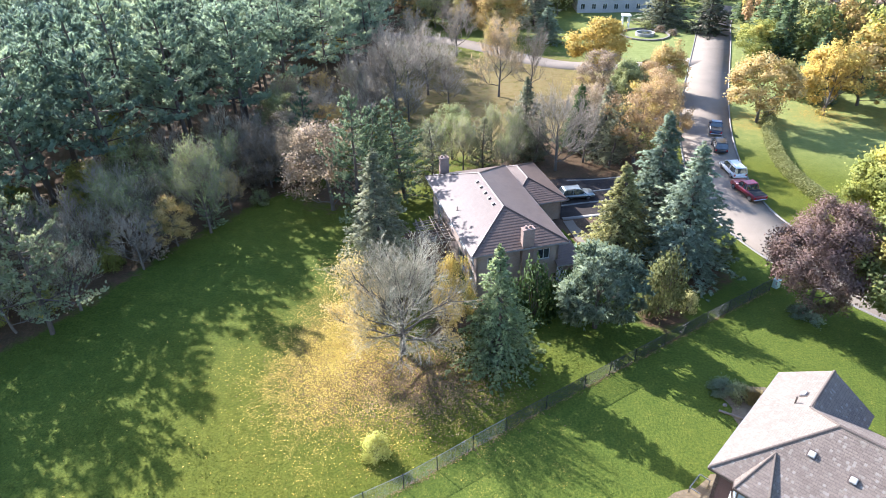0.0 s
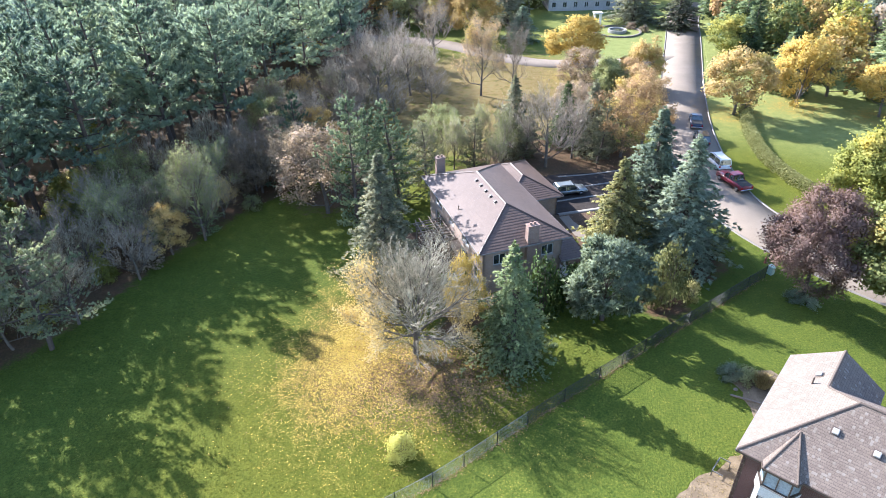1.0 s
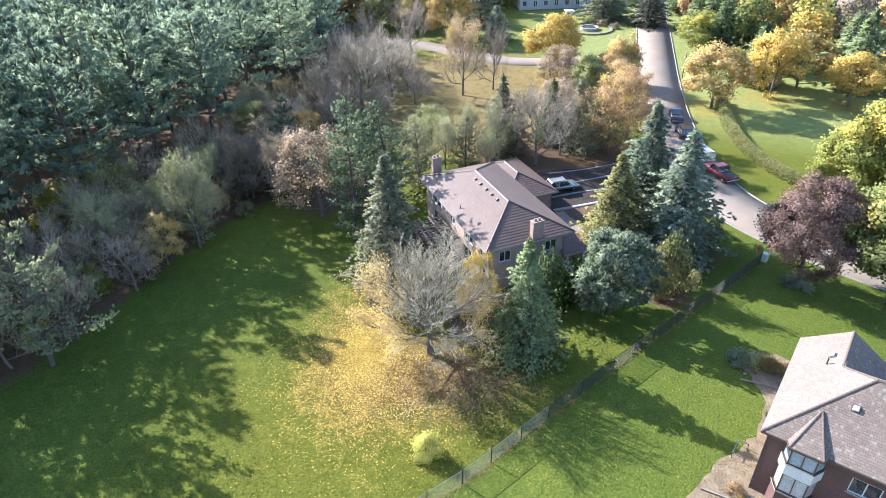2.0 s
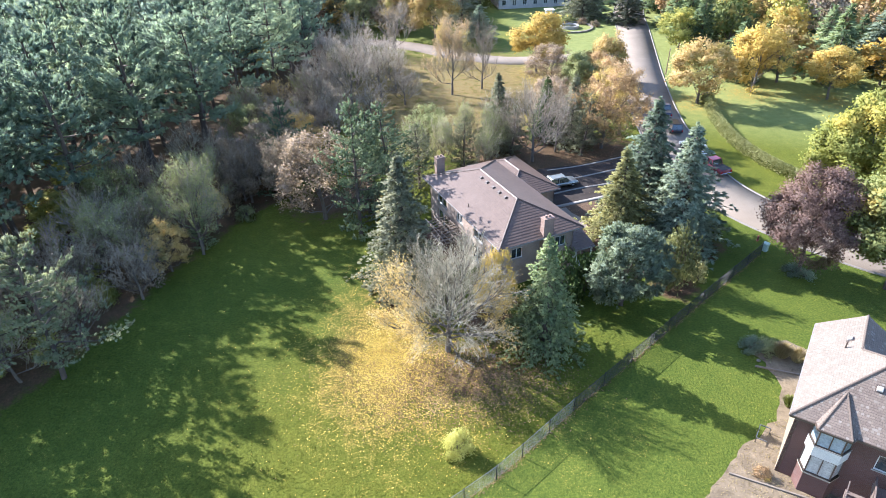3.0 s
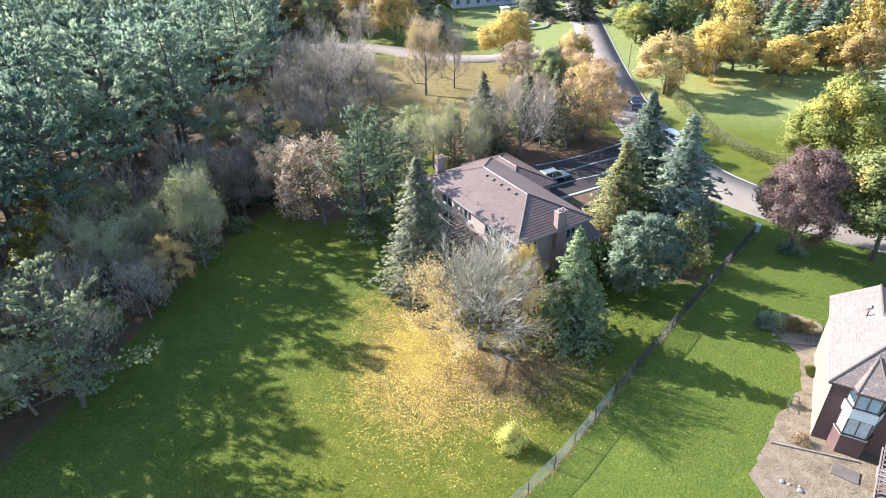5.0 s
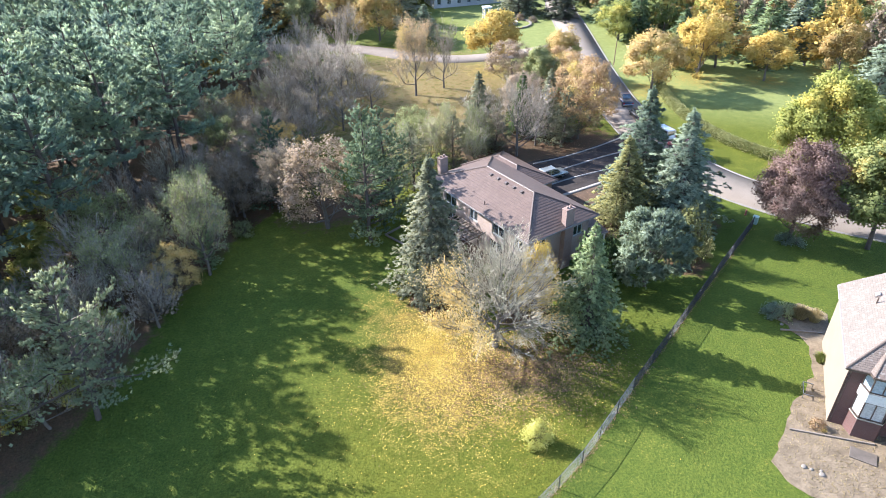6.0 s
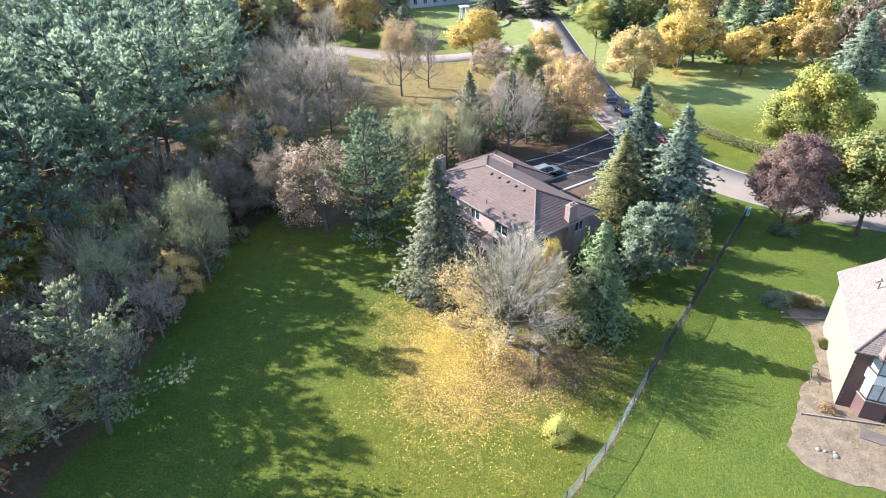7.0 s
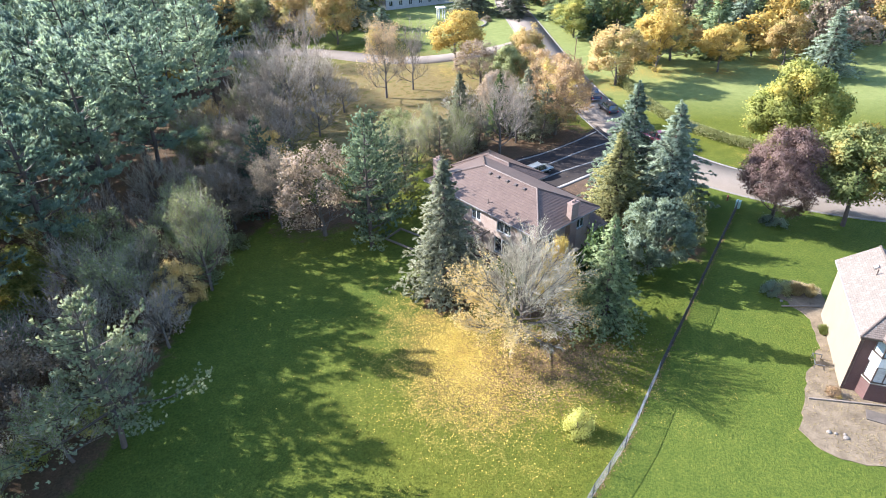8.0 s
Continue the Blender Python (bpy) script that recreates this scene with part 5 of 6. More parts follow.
# collapsed pergola and terrace on the wood side of the house
WOOD = plain("weathered_dark_timber", (0.2, 0.16, 0.12), 0.8, 0, 1.5, 0.35, 18, 0.01)
perg = thing("pergola", HOUSE, "weathered dark timber pergola with open lattice, sagging", "pergola")
for x in (-2.7, -0.2):
    for y in (8.6, 13.8):
        bm = bmesh.new()
        box(bm, x - 0.08, x + 0.08, y - 0.08, y + 0.08, -0.4, 2.7 + 0.15 * (x > -1), 0.01)
        part("post", bm, WOOD, perg)
for x in (-2.7, -0.2):
    bm = bmesh.new()
    bar(bm, (x, 8.2, 2.75), (x, 14.2, 2.6), 0.1, 0.22)
    part("beam", bm, WOOD, perg)
prng = np.random.default_rng(5)
for i in range(10):
    y = 8.2 + i * 0.62
    bm = bmesh.new()
    bar(bm, (-3.2, y + prng.normal() * 0.08, 2.78 + prng.normal() * 0.06), (0.6, y + prng.normal() * 0.12, 3.0 + prng.normal() * 0.14), 0.09, 0.16)
    part("rafter", bm, WOOD, perg)
for i in range(6):
    x = -3.0 + i * 0.64
    bm = bmesh.new()
    bar(bm, (x, 8.0, 2.95 + 0.05 * i), (x + prng.normal() * 0.25, 14.3, 2.9 + 0.05 * i), 0.09, 0.07)
    part("lath", bm, WOOD, perg)
bm = bmesh.new()
box(bm, -4.0, 0.75, 6.5, 16.0, -0.5, 0.12, 0.02)
terrace = thing("terrace", HOUSE, "dark brown slab terrace under the pergola", "terrace", kind="structure")
# The slab takes the same dark brown as the front bed.
part("slab", bm, DIRT, terrace)
frame_th = thing("timber_frame", pose(-12.2, 69.4, float(gz(-12.2)), 0, 0, -58), "low dark timber frame lying on the grass", "frame")
for a, b in (((-2.3, -1.5), (2.3, -1.5)), ((2.3, -1.5), (2.3, 1.5)), ((2.3, 1.5), (-2.3, 1.5)), ((-2.3, 1.5), (-2.3, -1.5))):
    bm = bmesh.new()
    bar(bm, (*a, 0.1), (*b, 0.1), 0.15, 0.25)
    part("board", bm, WOOD, frame_th)

# ---------------------------------------------------------------- the neighbouring house
NEIGH = pose(14.8, 28.72, 0, 0, 0, -39.5)
nz, sl = 6.61, 0.69
nb = thing("house", NEIGH, "two-storey house with mottled brown shingles, cream side wall and dark brick", "house")
pk, wr = nz + 5.2 * sl, nz + 3.2 * sl
E1 = 18.0
roof_plane([(0, 12, nz), (0, 0, nz), (5.2, 5.2, pk), (3.2, 7.2, wr), (3.2, 12, wr)], 0.19, ROOF_W, nb, 0.02)
roof_plane([(0, 0, nz), (E1, 0, nz), (E1, 5.2, pk), (5.2, 5.2, pk)], 0.19, ROOF_N, nb, 0.02)
roof_plane([(6.4, 10.4, nz), (6.4, 12, nz), (3.2, 12, wr), (3.2, 7.2, wr)], 0.19, ROOF_N, nb, 0.02)
roof_plane([(E1, 10.4, nz), (6.4, 10.4, nz), (3.2, 7.2, wr), (5.2, 5.2, pk), (E1, 5.2, pk)], 0.19, ROOF_N, nb, 0.02)
roof_plane([(8.2, 13, nz), (8.2, 9.8, nz), (11, 7.6, nz + 2.8 * sl), (11, 13, nz + 2.8 * sl)], 0.19, ROOF_N, nb, 0.02)
roof_plane([(13.8, 9.8, nz), (13.8, 13, nz), (11, 13, nz + 2.8 * sl), (11, 7.6, nz + 2.8 * sl)], 0.19, ROOF_N, nb, 0.02)
for pair in (((0, 0, nz), (5.2, 5.2, pk)), ((5.2, 5.2, pk), (E1, 5.2, pk)), ((3.2, 7.2, wr), (3.2, 12, wr)), ((5.2, 5.2, pk), (3.2, 7.2, wr)), ((11, 7.6, nz + 2.8 * sl), (11, 13, nz + 2.8 * sl))):
    ridge_caps(pair, ROOF_N, nb, 0.13, 0.3)
gutter((0, 0, nz), (0, 12, nz), nb)
gutter((0, 0, nz), (E1, 0, nz), nb, BROWN)
wall_with(nb, "wall", (0.4, 11.7), (0.4, 0.75), -0.3, nz + 0.05, [], STUCCO, 0.25, "cream rendered side wall")
wall_with(nb, "wall", (0.405, 0.75), (E1 - 0.4, 0.75), -0.3, nz + 0.05, [(1.45, 3.55, 2.05, 3.85), (1.45, 3.55, 4.85, 6.4), (5.4, 7.2, 3.9, 5.3), (9.0, 11.4, 3.9, 5.3)], BRICK_DARK, 0.25, "dark red-brown brick wall")
for o in ((5.4, 7.2, 3.9, 5.3), (9.0, 11.4, 3.9, 5.3)):
    window(nb, (0.405, 0.75), (E1 - 0.4, 0.75), *o)
wall_with(nb, "wall", (6.0, 11.7), (0.66, 11.7), -0.3, nz + 0.05, [], BRICK_DARK)
wall_with(nb, "wall", (6.0, 10.0), (6.0, 11.44), -0.3, nz + 0.05, [], BRICK_DARK)
wall_with(nb, "wall", (E1 - 0.4, 10.0), (6.0, 10.0), -0.3, nz + 0.05, [], BRICK_DARK)
wall_with(nb, "wall", (E1 - 0.4, 1.0), (E1 - 0.4, 10.0), -0.3, nz + 0.05, [], BRICK_DARK)
for x0, x1, y in ((0.4, 6.0, 11.7), (8.5, 13.5, 12.7)):
    bm = bmesh.new()
    xm = (x0 + x1) / 2
    zt = nz + (x1 - x0) / 2 * sl + 0.05
    f = [bm.verts.new(p) for p in ((x0, y, nz + 0.05), (x1, y, nz + 0.05), (xm, y, zt))]
    g = [bm.verts.new((v.co.x, y - 0.25, v.co.z)) for v in f]
    bm.faces.new(f)
    bm.faces.new(g[::-1])
    for i in range(3):
        bm.faces.new((f[i], f[(i + 1) % 3], g[(i + 1) % 3], g[i]))
    part("gable", bm, BRICK_DARK, nb)
bm = bmesh.new()
box(bm, 8.5, 13.5, 10.0, 12.7, -0.3, nz + 0.05)
part("wing", bm, BRICK_DARK, nb)
# thin pale strips at the dark wall's edge, standing in for grazing sunlight
for i in range(15):
    bm = bmesh.new()
    z = 0.2 + i * 0.42
    box(bm, 0.392, 0.392 + (0.3 if i % 2 else 0.18), 0.738, 0.8, z, z + 0.035)
    part("quoin", bm, STUCCO, nb)
# two-storey bay
bay = [(1.55, 0.76), (2.05, -0.2), (3.75, -0.2), (4.25, 0.76)]


def bay_ring(grow, z0, z1, name, mat, label=""):
    cx, cy = 2.9, 0.76
    pts = [(cx + (x - cx) * grow, cy + (y - cy) * grow) for x, y in bay]
    bm = bmesh.new()
    prism(bm, pts, z0, z1)
    return part(name, bm, mat, nb, label)


bay_ring(1.0, -0.3, 1.95, "bay_base", BRICK_DARK)
bay_ring(1.05, 1.95, 2.09, "bay_sill", STUCCO)
bay_ring(1.03, 3.85, 4.85, "bay_spandrel", WHITE, "white panelled band between the bay windows")
bay_ring(1.04, 6.4, 6.7, "bay_head", WHITE)
# Upper bay panes: a pale blue base colour stands in for reflected sky.
SKY_PANE = plain("glass_with_sky_colour", (0.3, 0.36, 0.4), 0.12, 0, 1.5, 0.25, 6, 0, 0.8)
VEIL = plain("glass_before_white_curtains", (0.42, 0.42, 0.4), 0.15, 0, 5.0, 0.3, 9, 0, 0.6)
CURTAIN = plain("pale_curtain", (0.6, 0.58, 0.54), 0.9, 0, 3, 0.25, 12, 0)
bm = bmesh.new()
prism(bm, [(1.8, 0.74), (2.2, 0.15), (3.6, 0.15), (4.0, 0.74)], 2.05, 3.88)
part("curtain", bm, CURTAIN, nb)
for (a, b, n) in ((bay[0], bay[1], 1), (bay[1], bay[2], 2), (bay[2], bay[3], 1)):
    ln = math.dist(a, b)
    for z0, z1, behind in ((2.09, 3.85, VEIL), (4.85, 6.4, SKY_PANE)):
        window(nb, a, b, 0.02, ln - 0.02, z0, z1, n, BROWN, 0.06, "bay_window", behind)
cx, cy, zb = 2.9, 0.6, 6.78
ring = [(1.3, 1.0, zb - 0.1), (1.85, -0.5, zb - 0.1), (3.95, -0.5, zb - 0.1), (4.5, 1.0, zb - 0.1)]
apex = (2.9, 2.35, 8.3)
for i in range(3):
    roof_plane([ring[i], ring[i + 1], apex], 0.19, ROOF_N, nb, 0.02)
for i in (1, 2):
    ridge_caps((ring[i], apex), ROOF_N, nb, 0.11, 0.3)
for i in range(3):
    gutter(ring[i], ring[i + 1], nb, BROWN)
for x, y, on in ((2.4, 8.8, "west"), (4.6, 3.2, "south"), (7.0, 3.0, "south"), (9.6, 3.1, "south")):
    z = nz + (x if on == "west" else y) * sl
    rv = thing("roof_vent", NEIGH @ pose(x, y, z, *((0, -34.6, 0) if on == "west" else (34.6, 0, 0))), "square pale metal roof vent on mottled shingles", "roof vent", "roof vents")
    bm = bmesh.new()
    box(bm, -0.2, 0.2, -0.2, 0.2, 0.0, 0.18, 0.04)
    part("hood", bm, CONCRETE, rv)
    bm = bmesh.new()
    box(bm, -0.28, 0.28, -0.28, 0.28, -0.01, 0.035)
    part("flange", bm, BROWN, rv)
pp = thing("vent_pipe", NEIGH @ pose(2.2, 7.7, nz + 2.2 * sl), "thin metal vent pipe on mottled shingles", "pipe")
bm = bmesh.new()
tube(bm, (0, 0, -0.1), (0, 0, 0.6), 0.06, 0.06)
part("pipe", bm, BROWN, pp)


# ---------------------------------------------------------------- fence
BLACK = plain("black_steel", (0.025, 0.025, 0.025), 0.5, 0.3, 2, 0.3, 20, 0.001)
GALV = plain("galvanised_steel", (0.2, 0.2, 0.195), 0.45, 0.6, 2, 0.2, 20, 0.001)
fence_line = spline([(-14.5, 25.3), (-10.7, 28.0), (-5.7, 31.0), (2.0, 36.9), (8.9, 42.0), (17.0, 48.2), (30.0, 58.0)], 3.0)
fence = thing("fence", Matrix.Identity(4), "black chain-link fence with steel posts between two lawns", "fence")
FH = 1.55
knots = [Vector((x, y, float(gz(x)))) for x, y in fence_line]
for p in knots:
    bm = bmesh.new()
    tube(bm, p + Vector((0, 0, -0.3)), p + Vector((0, 0, FH + 0.06)), 0.04, 0.04, 8)
    tube(bm, p + Vector((0, 0, FH + 0.06)), p + Vector((0, 0, FH + 0.12)), 0.055, 0.01, 8)
    part("post", bm, BLACK, fence)
for a, b in zip(knots[:-1], knots[1:]):
    near_end = a.x < 0
    bm = bmesh.new()
    tube(bm, a + Vector((0, 0, FH)), b + Vector((0, 0, FH)), 0.022, 0.022, 6)
    part("rail", bm, GALV if near_end else BLACK, fence)
    d = b - a
    n = int(d.length / 0.12)
    t0 = np.arange(-int(FH / 0.12), n) * 0.12 / d.length
    base, up = np.array(a), np.array([0, 0, 1.0])
    starts, ends = [], []
    rise = FH / d.length
    for t in t0:
        for sgn in (1, -1):
            lo, hi = (t, t + rise) if sgn > 0 else (t + rise, t)
            pts = []
            c0, c1 = max(0, min(1, t)), max(0, min(1, t + rise))
            if c1 - c0 < 1e-4:
                continue
            z0, z1 = (c0 - t) / rise * FH, (c1 - t) / rise * FH
            if sgn < 0:
                z0, z1 = FH - z0, FH - z1
            starts.append(base + np.array(d) * c0 + up * (z0 + 0.02))
            ends.append(base + np.array(d) * c1 + up * (z1 + 0.02))
    me = fast_mesh("wire_mesh", *limbs(starts, ends, np.full(len(starts), 0.0045 if near_end else 0.008), np.full(len(starts), 0.0045 if near_end else 0.008), 3))
    child("wire_mesh", me, GALV if near_end else BLACK, fence)
box_th = thing("utility_box", pose(30.9, 58.7, 0, 0, 0, 35), "small pale green utility box at the fence's end", "utility box")
bm = bmesh.new()
box(bm, -0.3, 0.3, -0.3, 0.3, 0, 1.0, 0.04)
part("cabinet", bm, plain("pale_green_paint", (0.35, 0.45, 0.38), 0.5), box_th)
bm = bmesh.new()
box(bm, -0.34, 0.34, -0.34, 0.34, 1.0, 1.07, 0.02)
part("lid", bm, plain("pale_green_lid", (0.4, 0.5, 0.43), 0.5), box_th)

pole = thing("street_pole", pose(45.7, 125.5, 0), "slim brown wooden pole on the verge of the street", "pole")
bm = bmesh.new()
tube(bm, (0, 0, -0.3), (0.1, 0, 5.2), 0.11, 0.08, 10)
part("shaft", bm, plain("brown_pole_wood", (0.17, 0.1, 0.07), 0.85, 0, 1.5, 0.3, 14, 0.01), pole)
bm = bmesh.new()
tube(bm, (0.1, 0, 5.2), (0.1, 0, 5.3), 0.1, 0.05, 10)
part("cap", bm, GALV, pole)
HYDRANT_RED = plain("dull_red_paint", (0.17, 0.05, 0.035), 0.7)
hydrant = thing("fire_hydrant", pose(31.2, 60.9, 0, 0, 0, 30), "small dull red fire hydrant beside the fence's end", "hydrant")
bm = bmesh.new()
tube(bm, (0, 0, -0.1), (0, 0, 0.62), 0.12, 0.11, 12)
tube(bm, (0, 0, 0.05), (0, 0, 0.1), 0.17, 0.17, 12)
part("barrel", bm, HYDRANT_RED, hydrant)
bm = bmesh.new()
tube(bm, (0, 0, 0.62), (0, 0, 0.82), 0.14, 0.04, 12)
part("bonnet", bm, HYDRANT_RED, hydrant)
for side in (-1, 1):
    bm = bmesh.new()
    tube(bm, (side * 0.1, 0, 0.48), (side * 0.2, 0, 0.48), 0.06, 0.06, 10)
    part("nozzle", bm, HYDRANT_RED, hydrant)

# ---------------------------------------------------------------- hedge, low plants
hedge_line = spline([(47.6, 111.0), (44.6, 101.5), (42.7, 92.0), (42.6, 85.0), (44.3, 77.5), (47.5, 71.5)], 0.5)
hn = normals(hedge_line)
hrng = np.random.default_rng(3)
k = hrng.integers(0, len(hedge_line), 15000)
ang, rad = hrng.uniform(0, math.pi, 15000), hrng.uniform(0.72, 1.05, 15000)
hx = hedge_line[k] + hn[k] * (np.cos(ang) * rad * 0.95)[:, None] + hrng.normal(size=(15000, 2)) * 0.16
hz = np.sin(ang) ** 0.6 * rad * 1.5
hedge = thing("hedge", Matrix.Identity(4), "long clipped olive green hedge curving beside the street", "hedge")
tagged(child("foliage", fast_mesh("foliage", *leaves(np.c_[hx, hz], 0.2)), LEAF["hedge"], hedge), kind="stuff")
stem = hedge_line[::2]
tagged(child("stems", fast_mesh("stems", *limbs(np.c_[stem, np.full(len(stem), -0.1)], np.c_[stem + hrng.normal(size=stem.shape) * 0.2, np.full(len(stem), 1.2)], np.full(len(stem), 0.04), np.full(len(stem), 0.02), 4)), BARK_DARK, hedge), kind="stuff")


def grass_clump(x, y, h, r, mat, label, n=260):
    t = thing("ornamental_grass", pose(x, y, float(gz(x))), label, "grass clump", "shrubs")
    a, q = hrng.uniform(0, 6.28, n), hrng.uniform(0, 1, n) ** 0.7
    foot = np.c_[np.cos(a) * q * r * 0.35, np.sin(a) * q * r * 0.35, np.zeros(n)]
    tip = np.c_[np.cos(a) * q * r, np.sin(a) * q * r, h * (1 - 0.45 * q) * hrng.uniform(0.7, 1.1, n)]
    mid = foot * 0.5 + tip * 0.5 + np.c_[np.zeros((n, 2)), np.full(n, 0.25 * h)]
    child("blades", fast_mesh("blades", *join(limbs(foot, mid, np.full(n, 0.02), np.full(n, 0.018), 3), limbs(mid, tip, np.full(n, 0.018), np.full(n, 0.004), 3))), mat, t)
    return t


bush(1, 20.6, 42.3, 1.5, 2.2, "bluespruce", "low blue-grey juniper in the mulch bed", "juniper")
bush(0, 21.9, 41.9, 1.6, 2.2, "olive", "rounded olive shrub in the mulch bed", "shrub", 40)
grass_clump(23.0, 41.2, 1.7, 1.3, LEAF["straw"], "dry straw-coloured ornamental grass in the mulch bed")
grass_clump(24.1, 40.4, 1.6, 1.2, LEAF["straw"], "dry straw-coloured ornamental grass in the mulch bed")
grass_clump(20.3, 35.2, 1.2, 0.9, LEAF["lime"], "green and yellow grass clump beside the cream wall")
bush(2, 14.4, 28.7, 0.9, 1.9, "orange", "low reddish brown shrub in the bare bed", "shrub")
bush(1, 31.6, 53.9, 1.1, 2.4, "bluespruce", "low pale juniper on the lawn", "juniper")
bush(0, 32.5, 53.0, 1.0, 2.2, "bluespruce", "low pale juniper on the lawn", "juniper", 60)
for x, y, h, w, leaf in ((28.0, 66.0, 1.2, 2.4, "dark"), (26.4, 64.0, 1.4, 2.6, "olive"), (-0.5, 52.8, 1.6, 2.4, "pink"), (-6.5, 55.5, 2.2, 2.6, "brown"), (1.0, 51.5, 2.0, 2.4, "olive")):
    bush(0, x, y, h, w, leaf, "low shrub near the house", "shrub", x * 50)

# edging timbers, window well, stones
for a, b in (((19.9, 40.1), (23.4, 38.5)), ((12.0, 29.1), (17.4, 25.9))):
    tb = thing("edging_timber", Matrix.Identity(4), "weathered timber edging lying on the mulch", "timber")
    bm = bmesh.new()
    bar(bm, (*a, 0.1), (*b, 0.1), 0.14, 0.14)
    part("beam", bm, WOOD, tb)
well = thing("window_well", pose(16.6, 31.9, 0, 0, 0, 50.5), "small metal-framed window well against the cream wall", "window well")
bm = bmesh.new()
for a, b in (((-0.8, 0), (-0.8, 0.8)), ((-0.8, 0.8), (0.8, 0.8)), ((0.8, 0.8), (0.8, 0))):
    bar(bm, (*a, 0.55), (*b, 0.55), 0.06, 0.06)
    bar(bm, (*b, 0.0), (*b, 0.58), 0.05, 0.05)
part("frame", bm, GALV, well)
STONE = plain("grey_stone", (0.2, 0.172, 0.135), 0.85, 0, 1.2, 0.25, 9, 0.03)
for x, y, r in ((10.5, 25.6, 0.22), (10.9, 25.25, 0.15), (11.3, 24.6, 0.24), (11.5, 24.9, 0.15), (20.6, 40.8, 0.2)):
    st = thing("stone", pose(x, y, 0.05, 0, 0, x * 99), "loose grey garden stone on the bare bed", "stone", "stones")
    bm = bmesh.new()
    bmesh.ops.create_icosphere(bm, subdivisions=2, radius=r)
    for v in bm.verts:
        v.co *= 1 + 0.25 * noise.noise(v.co * 4 + Vector((x, y, 0)))
        v.co.z *= 0.6
    part("rock", bm, STONE, st, "", True)
flat_patch("garden_path", [(17.6, 24.4), (18.6, 25.3), (22.5, 20.5), (21.5, 19.7)], 0.06, CONCRETE, "pale paving beside the neighbouring house", "path")

slab_th = thing("paving_slab", pose(15.65, 25.2, 0.03, 0, 0, -47), "worn grey-brown slab lying on the bare bed", "paving slab")
bm = bmesh.new()
box(bm, -0.95, 0.95, -0.62, 0.62, 0, 0.09, 0.02)
part("slab", bm, plain("weathered_slab", (0.12, 0.1, 0.08), 0.95, 0, 1.2, 0.3, 12, 0.01, 0.1), slab_th)

# deck with stair against the neighbouring house
DECK = plain("grey_brown_deck", (0.17, 0.125, 0.1), 0.8, 0, 1.2, 0.3, 16, 0.01)
deck = thing("deck", NEIGH @ Matrix.Translation((1.2, 1.0, 0)), "weathered brown wooden deck with rails and a stair", "deck")
for i in range(22):
    bm = bmesh.new()
    box(bm, 5.0 + i * 0.2, 5.19 + i * 0.2, -2.6, -0.32, 2.5, 2.55)
    part("board", bm, DECK, deck)
for x in (5.05, 7.2, 9.3):
    for y in (-2.5,):
        bm = bmesh.new()
        box(bm, x - 0.07, x + 0.07, y - 0.07, y + 0.07, 0, 3.5, 0.01)
        part("post", bm, DECK, deck)
for a, b in (((5.05, -2.5), (9.3, -2.5)), ((5.05, -2.5), (5.05, -0.35))):
    for z in (2.75, 3.45):
        bm = bmesh.new()
        bar(bm, (*a, z), (*b, z), 0.09, 0.06)
        part("rail", bm, DECK, deck)
    n = int(math.dist(a, b) / 0.16)
    for i in range(1, n):
        x, y = a[0] + (b[0] - a[0]) * i / n, a[1] + (b[1] - a[1]) * i / n
        bm = bmesh.new()
        box(bm, x - 0.02, x + 0.02, y - 0.02, y + 0.02, 2.75, 3.45)
        part("baluster", bm, DECK, deck)
for i in range(11):
    bm = bmesh.new()
    box(bm, 3.6, 4.95, -2.5 - 0.27 * i + 0.6, -2.2 - 0.27 * i + 0.6, 2.3 - 0.22 * i, 2.35 - 0.22 * i)
    part("tread", bm, DECK, deck)
for x in (3.55, 5.0):
    bm = bmesh.new()
    bar(bm, (x, -1.6, 2.4), (x, -4.7, -0.05), 0.06, 0.28)
    bar(bm, (x, -1.6, 3.3), (x, -4.7, 0.85), 0.06, 0.1)
    part("stringer", bm, DECK, deck)
bench = thing("bench", NEIGH @ pose(7.9, -2.9, 0.03, 0, 0, 15), "white plastic garden bench beside the stair", "bench")
bm = bmesh.new()
box(bm, -0.7, 0.7, -0.25, 0.25, 0.42, 0.48, 0.015)
part("seat", bm, WHITE, bench)
bm = bmesh.new()
box(bm, -0.7, 0.7, 0.24, 0.3, 0.55, 0.95, 0.015)
part("backrest", bm, WHITE, bench)
for x in (-0.62, 0.62):
    for y in (-0.2, 0.26):
        bm = bmesh.new()
        box(bm, x - 0.03, x + 0.03, y - 0.03, y + 0.03, 0, 0.42 if y < 0 else 0.95)
        part("leg", bm, WHITE, bench)


# ---------------------------------------------------------------- parked vehicles
def paint(name, colour, flake=0.0):
    m, nt, b = material(name, 0.28, flake, 0.5)
    nt.links.new(ramp(nt, noise_of(nt, 2.0, 3), [(0.3, shade(colour, 0.9)), (0.7, shade(colour, 1.1))]), b.inputs["Base Color"])
    b.inputs["Coat Weight"].default_value = 0.6
    return m


TYRE = plain("black_rubber", (0.02, 0.02, 0.02), 0.85)
CHROME = plain("bright_metal", (0.6, 0.6, 0.6), 0.2, 1.0, 3, 0.1, 20, 0)
LAMP_RED = plain("red_lamp_glass", (0.35, 0.01, 0.01), 0.2, 0, 3, 0.1, 20, 0)
LAMP_CLEAR = plain("clear_lamp_glass", (0.7, 0.7, 0.68), 0.15, 0, 3, 0.1, 20, 0)


